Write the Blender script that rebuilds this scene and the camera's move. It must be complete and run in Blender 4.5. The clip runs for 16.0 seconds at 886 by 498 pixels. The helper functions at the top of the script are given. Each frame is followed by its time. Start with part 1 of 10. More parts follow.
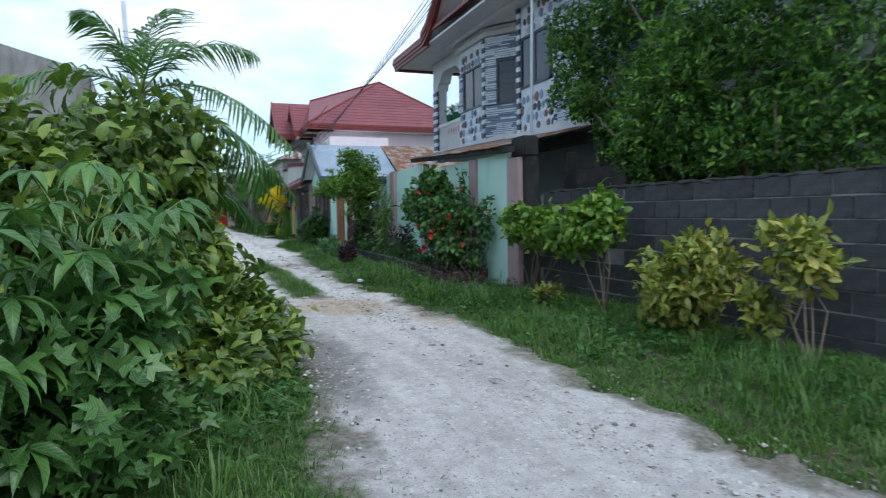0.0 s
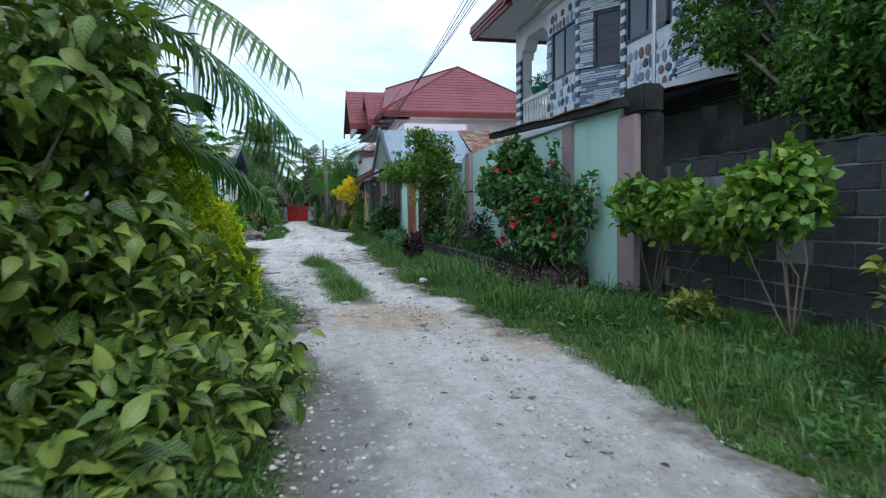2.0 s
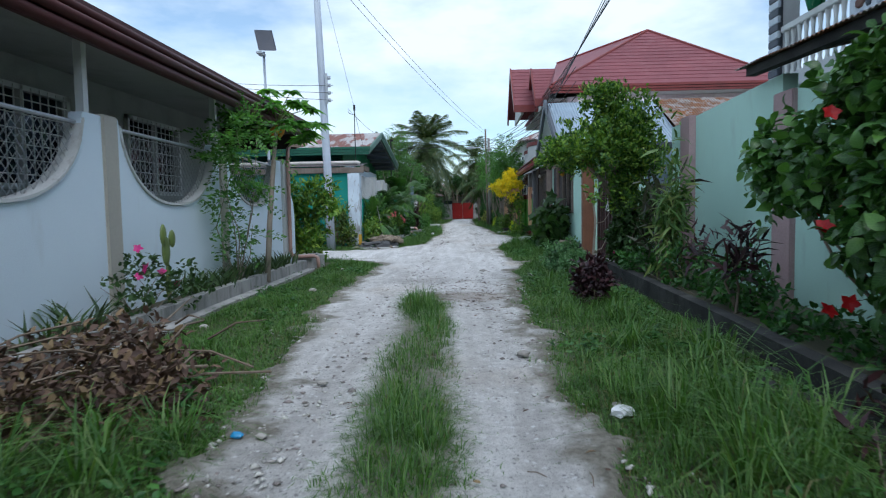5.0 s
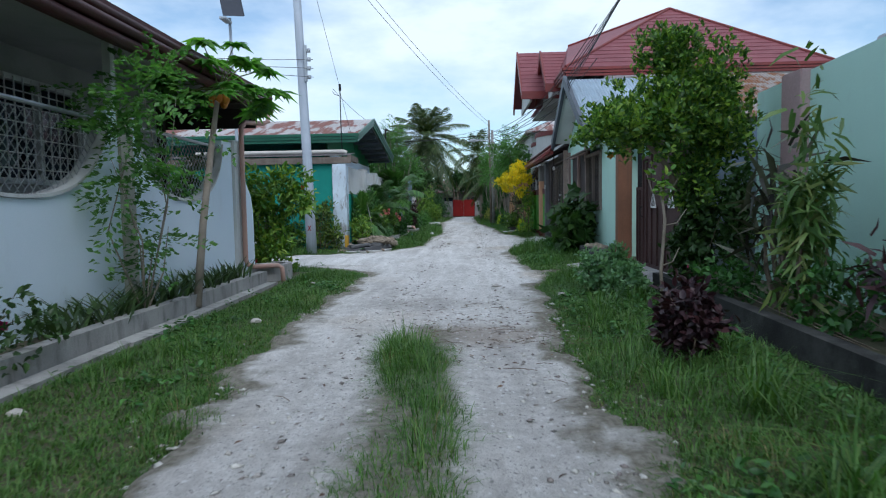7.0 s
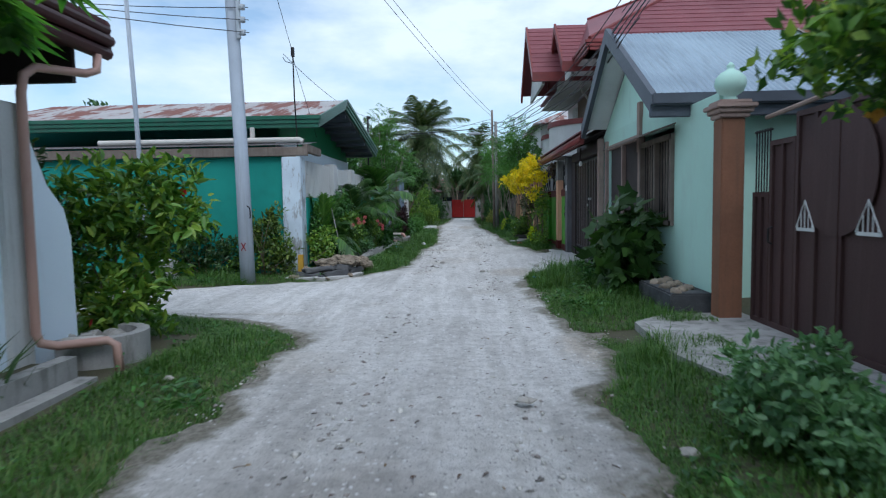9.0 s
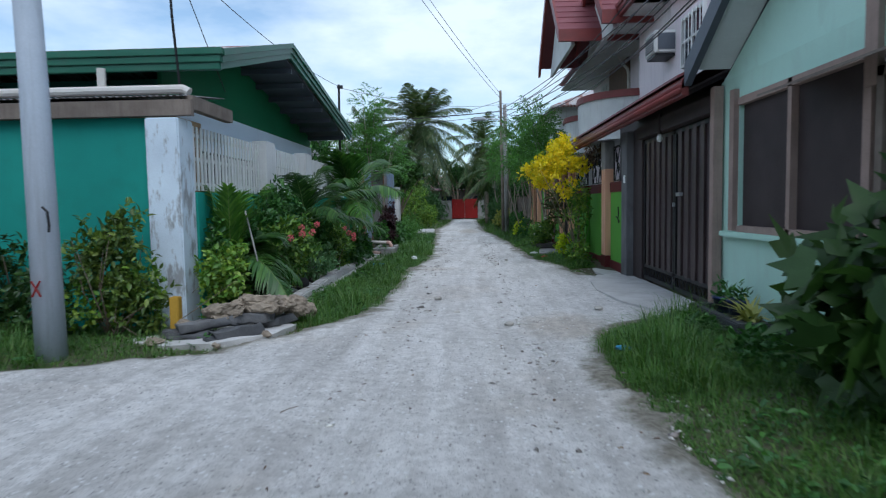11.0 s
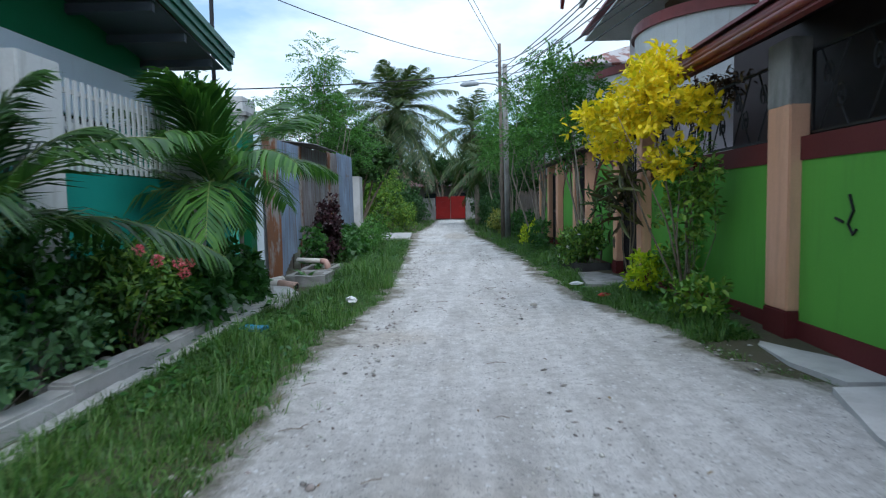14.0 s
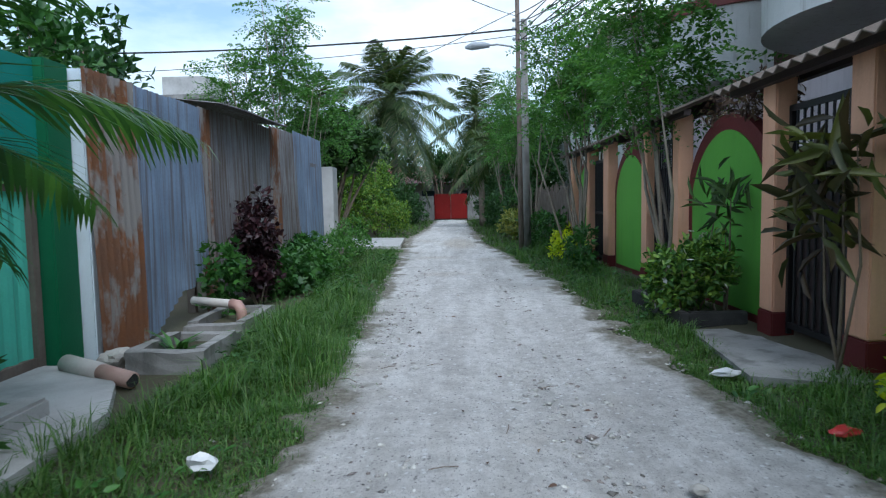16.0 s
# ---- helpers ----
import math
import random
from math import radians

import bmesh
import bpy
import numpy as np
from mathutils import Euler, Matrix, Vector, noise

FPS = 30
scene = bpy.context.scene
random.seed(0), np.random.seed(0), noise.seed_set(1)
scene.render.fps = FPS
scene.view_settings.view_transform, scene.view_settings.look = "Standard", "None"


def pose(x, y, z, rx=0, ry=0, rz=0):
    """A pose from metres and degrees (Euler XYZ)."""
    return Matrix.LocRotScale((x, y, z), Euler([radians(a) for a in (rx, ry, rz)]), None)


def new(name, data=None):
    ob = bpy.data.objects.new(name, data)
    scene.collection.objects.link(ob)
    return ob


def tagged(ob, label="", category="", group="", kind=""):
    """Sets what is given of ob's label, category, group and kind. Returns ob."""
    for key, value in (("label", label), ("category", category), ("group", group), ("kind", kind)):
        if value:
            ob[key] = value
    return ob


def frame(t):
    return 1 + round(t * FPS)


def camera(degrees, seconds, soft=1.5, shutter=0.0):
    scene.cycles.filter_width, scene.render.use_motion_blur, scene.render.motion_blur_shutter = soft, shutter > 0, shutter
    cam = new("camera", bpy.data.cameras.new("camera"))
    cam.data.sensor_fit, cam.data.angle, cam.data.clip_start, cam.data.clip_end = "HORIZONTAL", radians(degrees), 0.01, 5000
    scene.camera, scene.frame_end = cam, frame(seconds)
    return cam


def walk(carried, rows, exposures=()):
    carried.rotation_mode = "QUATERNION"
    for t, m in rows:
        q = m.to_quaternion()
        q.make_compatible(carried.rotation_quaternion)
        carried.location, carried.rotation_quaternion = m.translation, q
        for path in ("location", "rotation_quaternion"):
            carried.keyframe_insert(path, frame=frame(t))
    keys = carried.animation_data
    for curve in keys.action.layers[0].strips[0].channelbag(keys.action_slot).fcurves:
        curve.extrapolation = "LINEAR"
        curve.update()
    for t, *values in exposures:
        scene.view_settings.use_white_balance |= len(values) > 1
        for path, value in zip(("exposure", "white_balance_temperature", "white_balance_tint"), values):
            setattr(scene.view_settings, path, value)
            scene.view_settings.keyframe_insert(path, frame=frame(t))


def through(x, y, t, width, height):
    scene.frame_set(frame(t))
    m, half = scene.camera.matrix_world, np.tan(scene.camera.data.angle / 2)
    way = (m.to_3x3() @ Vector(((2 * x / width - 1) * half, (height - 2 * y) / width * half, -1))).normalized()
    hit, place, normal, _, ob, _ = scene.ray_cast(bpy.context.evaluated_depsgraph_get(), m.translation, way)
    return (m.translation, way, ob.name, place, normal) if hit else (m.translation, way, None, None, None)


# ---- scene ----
cam = camera(70.6, 16.0, soft=1.15, shutter=0.28)
METRES, EYE, TILT, LEAN, TURN = 34.0, 1.3, -0.505, -0.191, -20.7
ROWS = [
    (0.0, 0.0, 0.0, 0.0, -0.05, -2.79, 1.01),
    (0.5, 0.003, 0.0147, -0.0043, 6.2, -2.82, 0.95),
    (1.0, 0.0037, 0.0286, -0.0071, 7.29, -2.88, 1.01),
    (1.5, 0.0015, 0.0478, -0.0063, 7.32, -2.96, 0.97),
    (2.0, -0.0018, 0.0729, -0.0054, 7.32, -3.01, 0.96),
    (2.5, -0.0051, 0.101, -0.0042, 7.39, -3.06, 0.96),
    (3.0, -0.0079, 0.1305, -0.0042, 8.36, -3.1, 0.87),
    (3.5, -0.0125, 0.1608, -0.0042, 12.68, -3.07, 0.96),
    (4.0, -0.0196, 0.1886, -0.0038, 17.04, -3.06, 0.98),
    (4.5, -0.0267, 0.2146, -0.0026, 20.75, -3.07, 0.99),
    (5.0, -0.033, 0.2398, -0.0007, 22.99, -3.1, 0.96),
    (7.5, -0.0762, 0.3422, -0.0003, 23.01, -3.38, 0.93),
    (8.0, -0.0883, 0.3736, 0.0027, 23.0, -3.42, 0.84),
    (8.5, -0.1011, 0.4087, 0.0047, 23.01, -3.46, 0.87),
    (9.0, -0.1143, 0.4458, 0.0069, 23.01, -3.5, 0.84),
    (11.5, -0.1945, 0.6371, 0.0087, 22.97, -3.51, 0.98),
    (12.0, -0.2108, 0.6731, 0.0091, 22.93, -3.52, 1.03),
    (12.5, -0.2249, 0.7069, 0.0092, 22.91, -3.54, 0.99),
    (13.0, -0.2362, 0.74, 0.0088, 22.44, -3.52, 0.99),
    (13.5, -0.2461, 0.7726, 0.0082, 21.81, -3.52, 1.02),
    (14.0, -0.2579, 0.8079, 0.0068, 21.7, -3.55, 1.0),
    (14.5, -0.2737, 0.8471, 0.0076, 21.68, -3.56, 0.97),
    (15.0, -0.2889, 0.8852, 0.0088, 21.69, -3.6, 1.09),
    (15.5, -0.3039, 0.9209, 0.0092, 21.6, -3.64, 0.98),
    (16.0, -0.3112, 0.941, 0.0089, 21.63, -3.72, 1.03),
]
walk(cam, [(t, pose(0, 0, EYE, TILT, LEAN, TURN) @ pose(METRES * x, METRES * y, METRES * z, 90 + pitch, roll, yaw)) for t, x, y, z, yaw, pitch, roll in ROWS],
     [(0.0, 0.6, 5850, 10), (4.0, 0.5, 5800, 10), (9.0, 0.32, 5750, 10), (11.5, 0.36, 5700, 10), (13.5, 0.6, 5700, 9), (16.0, 0.64, 5700, 9)])

# ---- world, sun, exposure ----
world = bpy.data.worlds.new("sky")
scene.world = world
world.use_nodes = True
wn, wl = world.node_tree.nodes, world.node_tree.links
wn.clear()
SUN_UP, SUN_TURN = 54.0, 164.0
sky = wn.new("ShaderNodeTexSky")
sky.sky_type = 'NISHITA'
sky.sun_disc = False
sky.sun_elevation = radians(SUN_UP)
sky.sun_rotation = radians(SUN_TURN)
sky.air_density, sky.dust_density = 1.0, 1.0
coord = wn.new("ShaderNodeTexCoord")
stretch = wn.new("ShaderNodeMapping")
stretch.inputs["Scale"].default_value = (1.0, 1.0, 2.6)
wl.new(coord.outputs["Generated"], stretch.inputs["Vector"])
cloud = wn.new("ShaderNodeTexNoise")
cloud.inputs["Scale"].default_value = 2.3
cloud.inputs["Detail"].default_value = 7.0
cloud.inputs["Roughness"].default_value = 0.55
wl.new(stretch.outputs["Vector"], cloud.inputs["Vector"])
cover = wn.new("ShaderNodeValToRGB")
cover.color_ramp.elements[0].position, cover.color_ramp.elements[0].color = 0.40, (0.15, 0.15, 0.15, 1)
cover.color_ramp.elements[1].position, cover.color_ramp.elements[1].color = 0.62, (1, 1, 1, 1)
wl.new(cloud.outputs["Fac"], cover.inputs["Fac"])
veil = wn.new("ShaderNodeMix")
veil.data_type = 'RGBA'
veil.inputs["B"].default_value = (7.4, 8.1, 8.5, 1)
wl.new(cover.outputs["Color"], veil.inputs["Factor"])
clear = wn.new("ShaderNodeMix")
clear.data_type, clear.blend_type = 'RGBA', 'MULTIPLY'
clear.inputs["Factor"].default_value = 1.0
clear.inputs["B"].default_value = (1.15, 1.25, 1.2, 1)
wl.new(sky.outputs["Color"], clear.inputs["A"])
wl.new(clear.outputs["Result"], veil.inputs["A"])
back = wn.new("ShaderNodeBackground")
back.inputs["Strength"].default_value = 0.1
wl.new(veil.outputs["Result"], back.inputs["Color"])
wout = wn.new("ShaderNodeOutputWorld")
wl.new(back.outputs["Background"], wout.inputs["Surface"])
sun = new("sun", bpy.data.lights.new("sun", 'SUN'))
sun.data.energy, sun.data.angle, sun.data.color = 1.35, radians(40), (1.0, 0.97, 0.93)
sun.matrix_world = pose(0, 0, 30, 90 - SUN_UP, 0, 180 - SUN_TURN)

# ---- shape helpers ----
rng = np.random.default_rng(7)


def thing(name, at, label, category, group="", kind=""):
    """An empty at the base of a thing; its parts are meshes below it."""
    ob = new(name)
    ob.location = at
    ob.empty_display_size = 0.1
    bpy.context.view_layer.update()
    return tagged(ob, label, category, group, kind)


def under(ob, parent):
    if parent is not None:
        m = Matrix.Translation(parent.location) if parent.data is None else Matrix()
        ob.parent = parent
        ob.matrix_parent_inverse = m.inverted()
    return ob


def part(name, bm, material, parent=None, label="", smooth=False):
    me = bpy.data.meshes.new(name)
    bmesh.ops.recalc_face_normals(bm, faces=bm.faces)
    bm.to_mesh(me)
    bm.free()
    me.materials.append(material)
    if smooth:
        me.polygons.foreach_set("use_smooth", [True] * len(me.polygons))
    ob = under(new(name, me), parent)
    if label:
        tagged(ob, label)
    return ob


def np_part(name, vf, material, parent=None, label="", smooth=False, shape=""):
    """One mesh of triangles out of arrays of corners and faces; leaves of one shape get their own flat coordinates."""
    v, f = vf
    me = bpy.data.meshes.new(name)
    me.vertices.add(len(v))
    me.vertices.foreach_set("co", np.ascontiguousarray(v, np.float32).ravel())
    me.loops.add(len(f) * 3)
    me.loops.foreach_set("vertex_index", np.ascontiguousarray(f, np.int32).ravel())
    me.polygons.add(len(f))
    me.polygons.foreach_set("loop_start", np.arange(len(f), dtype=np.int32) * 3)
    me.update(calc_edges=True)
    if shape:
        flat = np.array(LEAF[shape][0], np.float32)[:, :2]
        me.uv_layers.new(name="leaf").data.foreach_set("uv", np.tile(flat, (len(v) // len(flat), 1))[np.asarray(f).ravel()].ravel())
    me.materials.append(material)
    if smooth:
        me.polygons.foreach_set("use_smooth", [True] * len(f))
    ob = under(new(name, me), parent)
    if label:
        tagged(ob, label)
    return ob


def box(bm, x0, x1, y0, y1, z0, z1, bevel=0.0, turn=0.0, lean=0.0):
    """A box; bevelled; turned about its middle by degrees."""
    made = bmesh.ops.create_cube(bm, size=1.0)["verts"]
    m = Matrix.Translation(((x0 + x1) / 2, (y0 + y1) / 2, (z0 + z1) / 2)) @ pose(0, 0, 0, 0, lean, turn) @ Matrix.Diagonal((x1 - x0, y1 - y0, z1 - z0, 1))
    bmesh.ops.transform(bm, matrix=m, verts=made)
    if bevel:
        edges = list({e for v in made for e in v.link_edges})
        bmesh.ops.bevel(bm, geom=edges, offset=bevel, segments=2, affect='EDGES')


def slab(bm, corners, up):
    """A plate with the given corners (in order), thickened by the vector up."""
    low = [bm.verts.new(c) for c in corners]
    top = [bm.verts.new(Vector(c) + Vector(up)) for c in corners]
    n = len(corners)
    bm.faces.new(low[::-1])
    bm.faces.new(top)
    for i in range(n):
        bm.faces.new((low[i], low[(i + 1) % n], top[(i + 1) % n], top[i]))


def tube(bm, points, radii, seg=8):
    """A round bar along points; radii one or one a point."""
    pts = [Vector(p) for p in points]
    if not isinstance(radii, (list, tuple)):
        radii = [radii] * len(pts)
    rings, side = [], None
    for i, p in enumerate(pts):
        way = (pts[min(i + 1, len(pts) - 1)] - pts[max(i - 1, 0)]).normalized()
        if side is None:
            side = way.orthogonal().normalized()
        side = (side - way * side.dot(way)).normalized()
        other = way.cross(side)
        rings.append([bm.verts.new(p + radii[i] * (side * math.cos(a) + other * math.sin(a))) for a in (2 * math.pi * k / seg for k in range(seg))])
    for a, b in zip(rings, rings[1:]):
        for k in range(seg):
            bm.faces.new((a[k], a[(k + 1) % seg], b[(k + 1) % seg], b[k]))
    bm.faces.new(rings[0][::-1])
    bm.faces.new(rings[-1])


def lathe(bm, at, profile, seg=20):
    """A turned body: (radius, height) pairs from the foot up."""
    rings = [[bm.verts.new((at[0] + r * math.cos(2 * math.pi * k / seg), at[1] + r * math.sin(2 * math.pi * k / seg), at[2] + z)) for k in range(seg)] for r, z in profile]
    for a, b in zip(rings, rings[1:]):
        for k in range(seg):
            bm.faces.new((a[k], a[(k + 1) % seg], b[(k + 1) % seg], b[k]))
    bm.faces.new(rings[0][::-1])
    bm.faces.new(rings[-1])


def corrugated(bm, at, along, up, wide, high, pitch=0.076, deep=0.009, thick=0.003, rows=1, wob=0.0, foot=None):
    """A wavy metal sheet: its waves follow each other along `along` and run up `up`."""
    at, along, up = Vector(at), Vector(along).normalized(), Vector(up).normalized()
    out = along.cross(up).normalized()
    n = max(4, int(wide / pitch * 4))
    grids = []
    for side in (0, 1):
        grid = []
        for j in range(rows + 1):
            row = []
            for i in range(n + 1):
                s = wide * i / n
                base = foot(s) if foot else 0.0
                h = base + (high - base) * j / rows
                d = deep * math.sin(2 * math.pi * s / pitch) + wob * noise.noise((s * 0.9 + at.y, h * 0.7, at.x))
                row.append(bm.verts.new(at + along * s + up * h + out * (d + side * thick)))
            grid.append(row)
        grids.append(grid)
    for grid in grids:
        for a, b in zip(grid, grid[1:]):
            for i in range(n):
                bm.faces.new((a[i], a[i + 1], b[i + 1], b[i]))
    a, b = grids
    for i in range(n):
        bm.faces.new((a[0][i], a[0][i + 1], b[0][i + 1], b[0][i]))
        bm.faces.new((a[-1][i], a[-1][i + 1], b[-1][i + 1], b[-1][i]))


def unit(a):
    return a / np.maximum(np.linalg.norm(a, axis=1, keepdims=True), 1e-9)


LEAF = {
    "ovate": ([(0, 0, 0)] + [(u, w * k, z + (0.07 * w / .5 if k else 0)) for u, w, z in ((.16, .34, .04), (.42, .5, .05), (.70, .35, -.01), (.89, .15, -.12)) for k in (1, 0, -1)] + [(1, 0, -.24)],
              [(0, 2, 1), (0, 3, 2)] + [q for r in (1, 4, 7) for q in ((r, r + 1, r + 4), (r, r + 4, r + 3), (r + 1, r + 2, r + 5), (r + 1, r + 5, r + 4))] + [(10, 11, 13), (11, 12, 13)]),
    "diamond": ([(0, 0, 0), (.45, .5, .1), (1, 0, -.1), (.45, -.5, .1)], [(0, 1, 2), (0, 2, 3)]),
    "oval": ([(0, 0, 0), (.26, .44, .07), (.66, .38, .03), (1, 0, -.16), (.66, -.38, .03), (.26, -.44, .07), (.5, 0, -.05)],
             [(0, 6, 1), (1, 6, 2), (2, 6, 3), (3, 6, 4), (4, 6, 5), (5, 6, 0)]),
    "strap": ([(0, .35, 0), (0, -.35, 0), (.5, .5, -.02), (.5, -.5, -.02), (1, 0, -.3)], [(0, 1, 3), (0, 3, 2), (2, 3, 4)]),
    "palmate": ([(0, 0, 0), (.05, .45, 0), (.45, .62, -.05), (.42, .22, .03), (1, 0, -.14), (.42, -.22, .03), (.45, -.62, -.05), (.05, -.45, 0)],
                [(0, 2, 1), (0, 3, 2), (0, 4, 3), (0, 5, 4), (0, 6, 5), (0, 7, 6)]),
}


def leaf_set(p, d, n, length, width, shape):
    """Leaves at p, pointing along d, facing n."""
    pts, tris = LEAF[shape]
    pts, tris = np.array(pts, float), np.array(tris)
    d = unit(d)
    y = unit(np.cross(n, d))
    z = np.cross(d, y)
    length, width = np.broadcast_to(length, len(p)), np.broadcast_to(width, len(p))
    v = (p[:, None] + d[:, None] * (pts[None, :, 0:1] * length[:, None, None])
         + y[:, None] * (pts[None, :, 1:2] * width[:, None, None]) + z[:, None] * (pts[None, :, 2:3] * length[:, None, None]))
    f = tris[None] + (np.arange(len(p)) * len(pts))[:, None, None]
    return v.reshape(-1, 3), f.reshape(-1, 3)


def merge(sets):
    vs, fs, k = [], [], 0
    for v, f in sets:
        vs.append(v)
        fs.append(f + k)
        k += len(v)
    return np.concatenate(vs), np.concatenate(fs)


def clump_points(g, blobs, count, shell):
    """Places of twig ends in uneven egg-shaped bodies, with the way out of each."""
    b = np.array(blobs, float)
    w = (b[:, 3] * b[:, 4] * b[:, 5]) ** (2 / 3)
    k = g.choice(len(b), count, p=w / w.sum())
    u = unit(g.normal(size=(count, 3)))
    r = shell + (1 - shell) * g.random(count) ** 0.6
    bumps = 0.86 + 0.16 * np.sin(u[:, 0] * 5 + k) * np.cos(u[:, 1] * 4 + 2 * k) + 0.16 * np.sin(u[:, 2] * 6 + u[:, 0] * 3 + k) + g.normal(size=count) * 0.05
    c = b[k, :3] + u * b[k, 3:6] * (r * bumps)[:, None]
    return c, unit(u / b[k, 3:6])


def foliage(g, blobs, clumps, per, length, width, shape="oval", rise=0.25, spread=0.8, shell=0.45, flat=0.6, floor=0.04):
    c, out = clump_points(g, blobs, clumps, shell)
    n = clumps * per
    c, out = np.repeat(c, per, 0), np.repeat(out, per, 0)
    d = unit(out * 0.5 + unit(g.normal(size=(n, 3))) * spread + np.array([0, 0, rise]))
    size = g.uniform(0.6, 1.15, n)
    p = c + g.normal(size=(n, 3)) * length * 0.35
    p[:, 2] = np.maximum(p[:, 2], floor + 0.25 * length * g.random(n))
    nrm = unit(out * 0.4 + np.array([0, 0, flat]) + g.normal(size=(n, 3)) * 0.4)
    return leaf_set(p, d, nrm, length * size, width * size, shape)


def one_stem(bm, base, b, radius, g, bend=0.15):
    end = Vector((b[0] + g.normal() * b[3] * 0.45, b[1] + g.normal() * b[4] * 0.45, b[2] + b[5] * g.uniform(-0.1, 0.6)))
    start = Vector((base[0] + g.normal() * radius * 2.5, base[1] + g.normal() * radius * 2.5, base[2] - 0.03))
    mid = start.lerp(end, 0.5) + Vector((g.normal() * bend, g.normal() * bend, 0)) * 0.6
    tube(bm, [start, start.lerp(mid, 0.5), mid, mid.lerp(end, 0.55), end], [radius, radius * .85, radius * .7, radius * .5, radius * .25], 6)


def flowers(g, at, size):
    """Open flowers with five petals."""
    at = np.array(at, float)
    face = unit(g.normal(size=(len(at), 3)) + np.array([0, -0.6, 0.3]))
    side = unit(np.cross(face, g.normal(size=(len(at), 3))))
    other = np.cross(face, side)
    sets = []
    for k in range(5):
        a = 2 * math.pi * k / 5
        d = side * math.cos(a) + other * math.sin(a) + face * 0.35
        sets.append(leaf_set(at, d, face, size * g.uniform(.8, 1.1, len(at)), size * 0.8, "oval"))
    return merge(sets)


def plant(name, base, blobs, leaf, label, category="shrub", clumps=300, per=7, length=0.1, width=0.05, shape="oval", stem=8, thick=0.015,
          wood=None, bloom=None, blooms=0, bloom_size=0.05, group="", seed=1, **more):
    g = np.random.default_rng(seed)
    ob = thing(name, base, label, category, group)
    for k in range(stem):
        bm = bmesh.new()
        one_stem(bm, base, blobs[k % len(blobs)], thick, g)
        part("stem", bm, wood or BARK, ob, smooth=True)
    np_part("leaves", foliage(g, blobs, clumps, per, length, width, shape, **more), leaf, ob, smooth=shape in ("ovate", "oval"), shape=shape)
    if blooms:
        c, out = clump_points(g, blobs, blooms, 0.97)
        for at in c + out * length * 0.5:
            np_part("flower", flowers(g, at[None], bloom_size), bloom, ob)
    return ob


def frond(g, base, heading, length, rise, droop, leaflet=0.35, width=0.035, pairs=34, ahead=0.65):
    """One feather leaf of a palm: its rib's points and its leaflets."""
    h = np.array([math.cos(heading), math.sin(heading), 0.0])
    s = np.linspace(0, 1, 14)
    rib = np.array(base)[None] + h[None] * (length * (s * math.cos(rise) + 0.12 * s * s))[:, None] + np.array([0, 0, 1.0])[None] * (length * (s * math.sin(rise) - droop * s ** 2.2))[:, None]
    t = np.linspace(0.12, 0.99, pairs)
    p = np.stack([np.interp(t, s, rib[:, i]) for i in range(3)], 1)
    way = unit(np.gradient(p, axis=0))
    across = unit(np.cross(way, np.array([0, 0, 1.0])[None] + g.normal(size=(pairs, 3)) * 0.05))
    sets = []
    for sign in (-1, 1):
        lift = 0.25 - 0.75 * t + g.normal(size=pairs) * 0.12
        d = unit(across * sign + way * ahead + np.array([0, 0, 1.0])[None] * lift[:, None])
        size = leaflet * (0.35 + 1.0 * np.sin(np.pi * (t * 0.86 + 0.1))) * g.uniform(.85, 1.1, pairs)
        sets.append(leaf_set(p, d, np.cross(d, way) * sign + np.array([0, 0, .3]), size, width, "strap"))
    return rib, merge(sets)


def palm(name, base, crown, count, length, leaf, label, leaflet=0.35, width=0.035, trunk=0.09, pairs=34, rise=(0.2, 1.2), droop=0.5, seed=3, category="palm", lean=0.05, headings=None, wood=None, ahead=0.65):
    g = np.random.default_rng(seed)
    ob = thing(name, base, label, category)
    base, crown = Vector(base), Vector(crown)
    if trunk:
        bm = bmesh.new()
        n = 12
        pts = [base.lerp(crown, k / n) + Vector((lean * math.sin(3 * k / n), lean * math.cos(2 * k / n), 0)) for k in range(n + 1)]
        tube(bm, pts, [trunk * (1.35 - 0.5 * k / n) * (1.05 if k % 2 else 0.97) for k in range(n + 1)], 10)
        part("trunk", bm, wood or PALM_BARK, ob, smooth=True)
        crown = pts[-1]
    bm, sets = bmesh.new(), []
    for k in range(count):
        a = headings[k] if headings else 2 * math.pi * (k * 0.382 + g.random() * 0.08)
        up = rise[0] + (rise[1] - rise[0]) * ((k + 0.5) / count)
        rib, leafs = frond(g, crown, a, length * g.uniform(.85, 1.1), up, droop * g.uniform(.8, 1.2) * (1.1 - .65 * max(0.0, up) / 1.5), leaflet, width, pairs, ahead)
        tube(bm, [tuple(r) for r in rib], [max(0.004, 0.016 * length / 2 * (1 - i / 14)) for i in range(14)], 5)
        sets.append(leafs)
    part("frond_ribs", bm, STEM, ob, smooth=True)
    np_part("fronds", merge(sets), leaf, ob)
    return ob


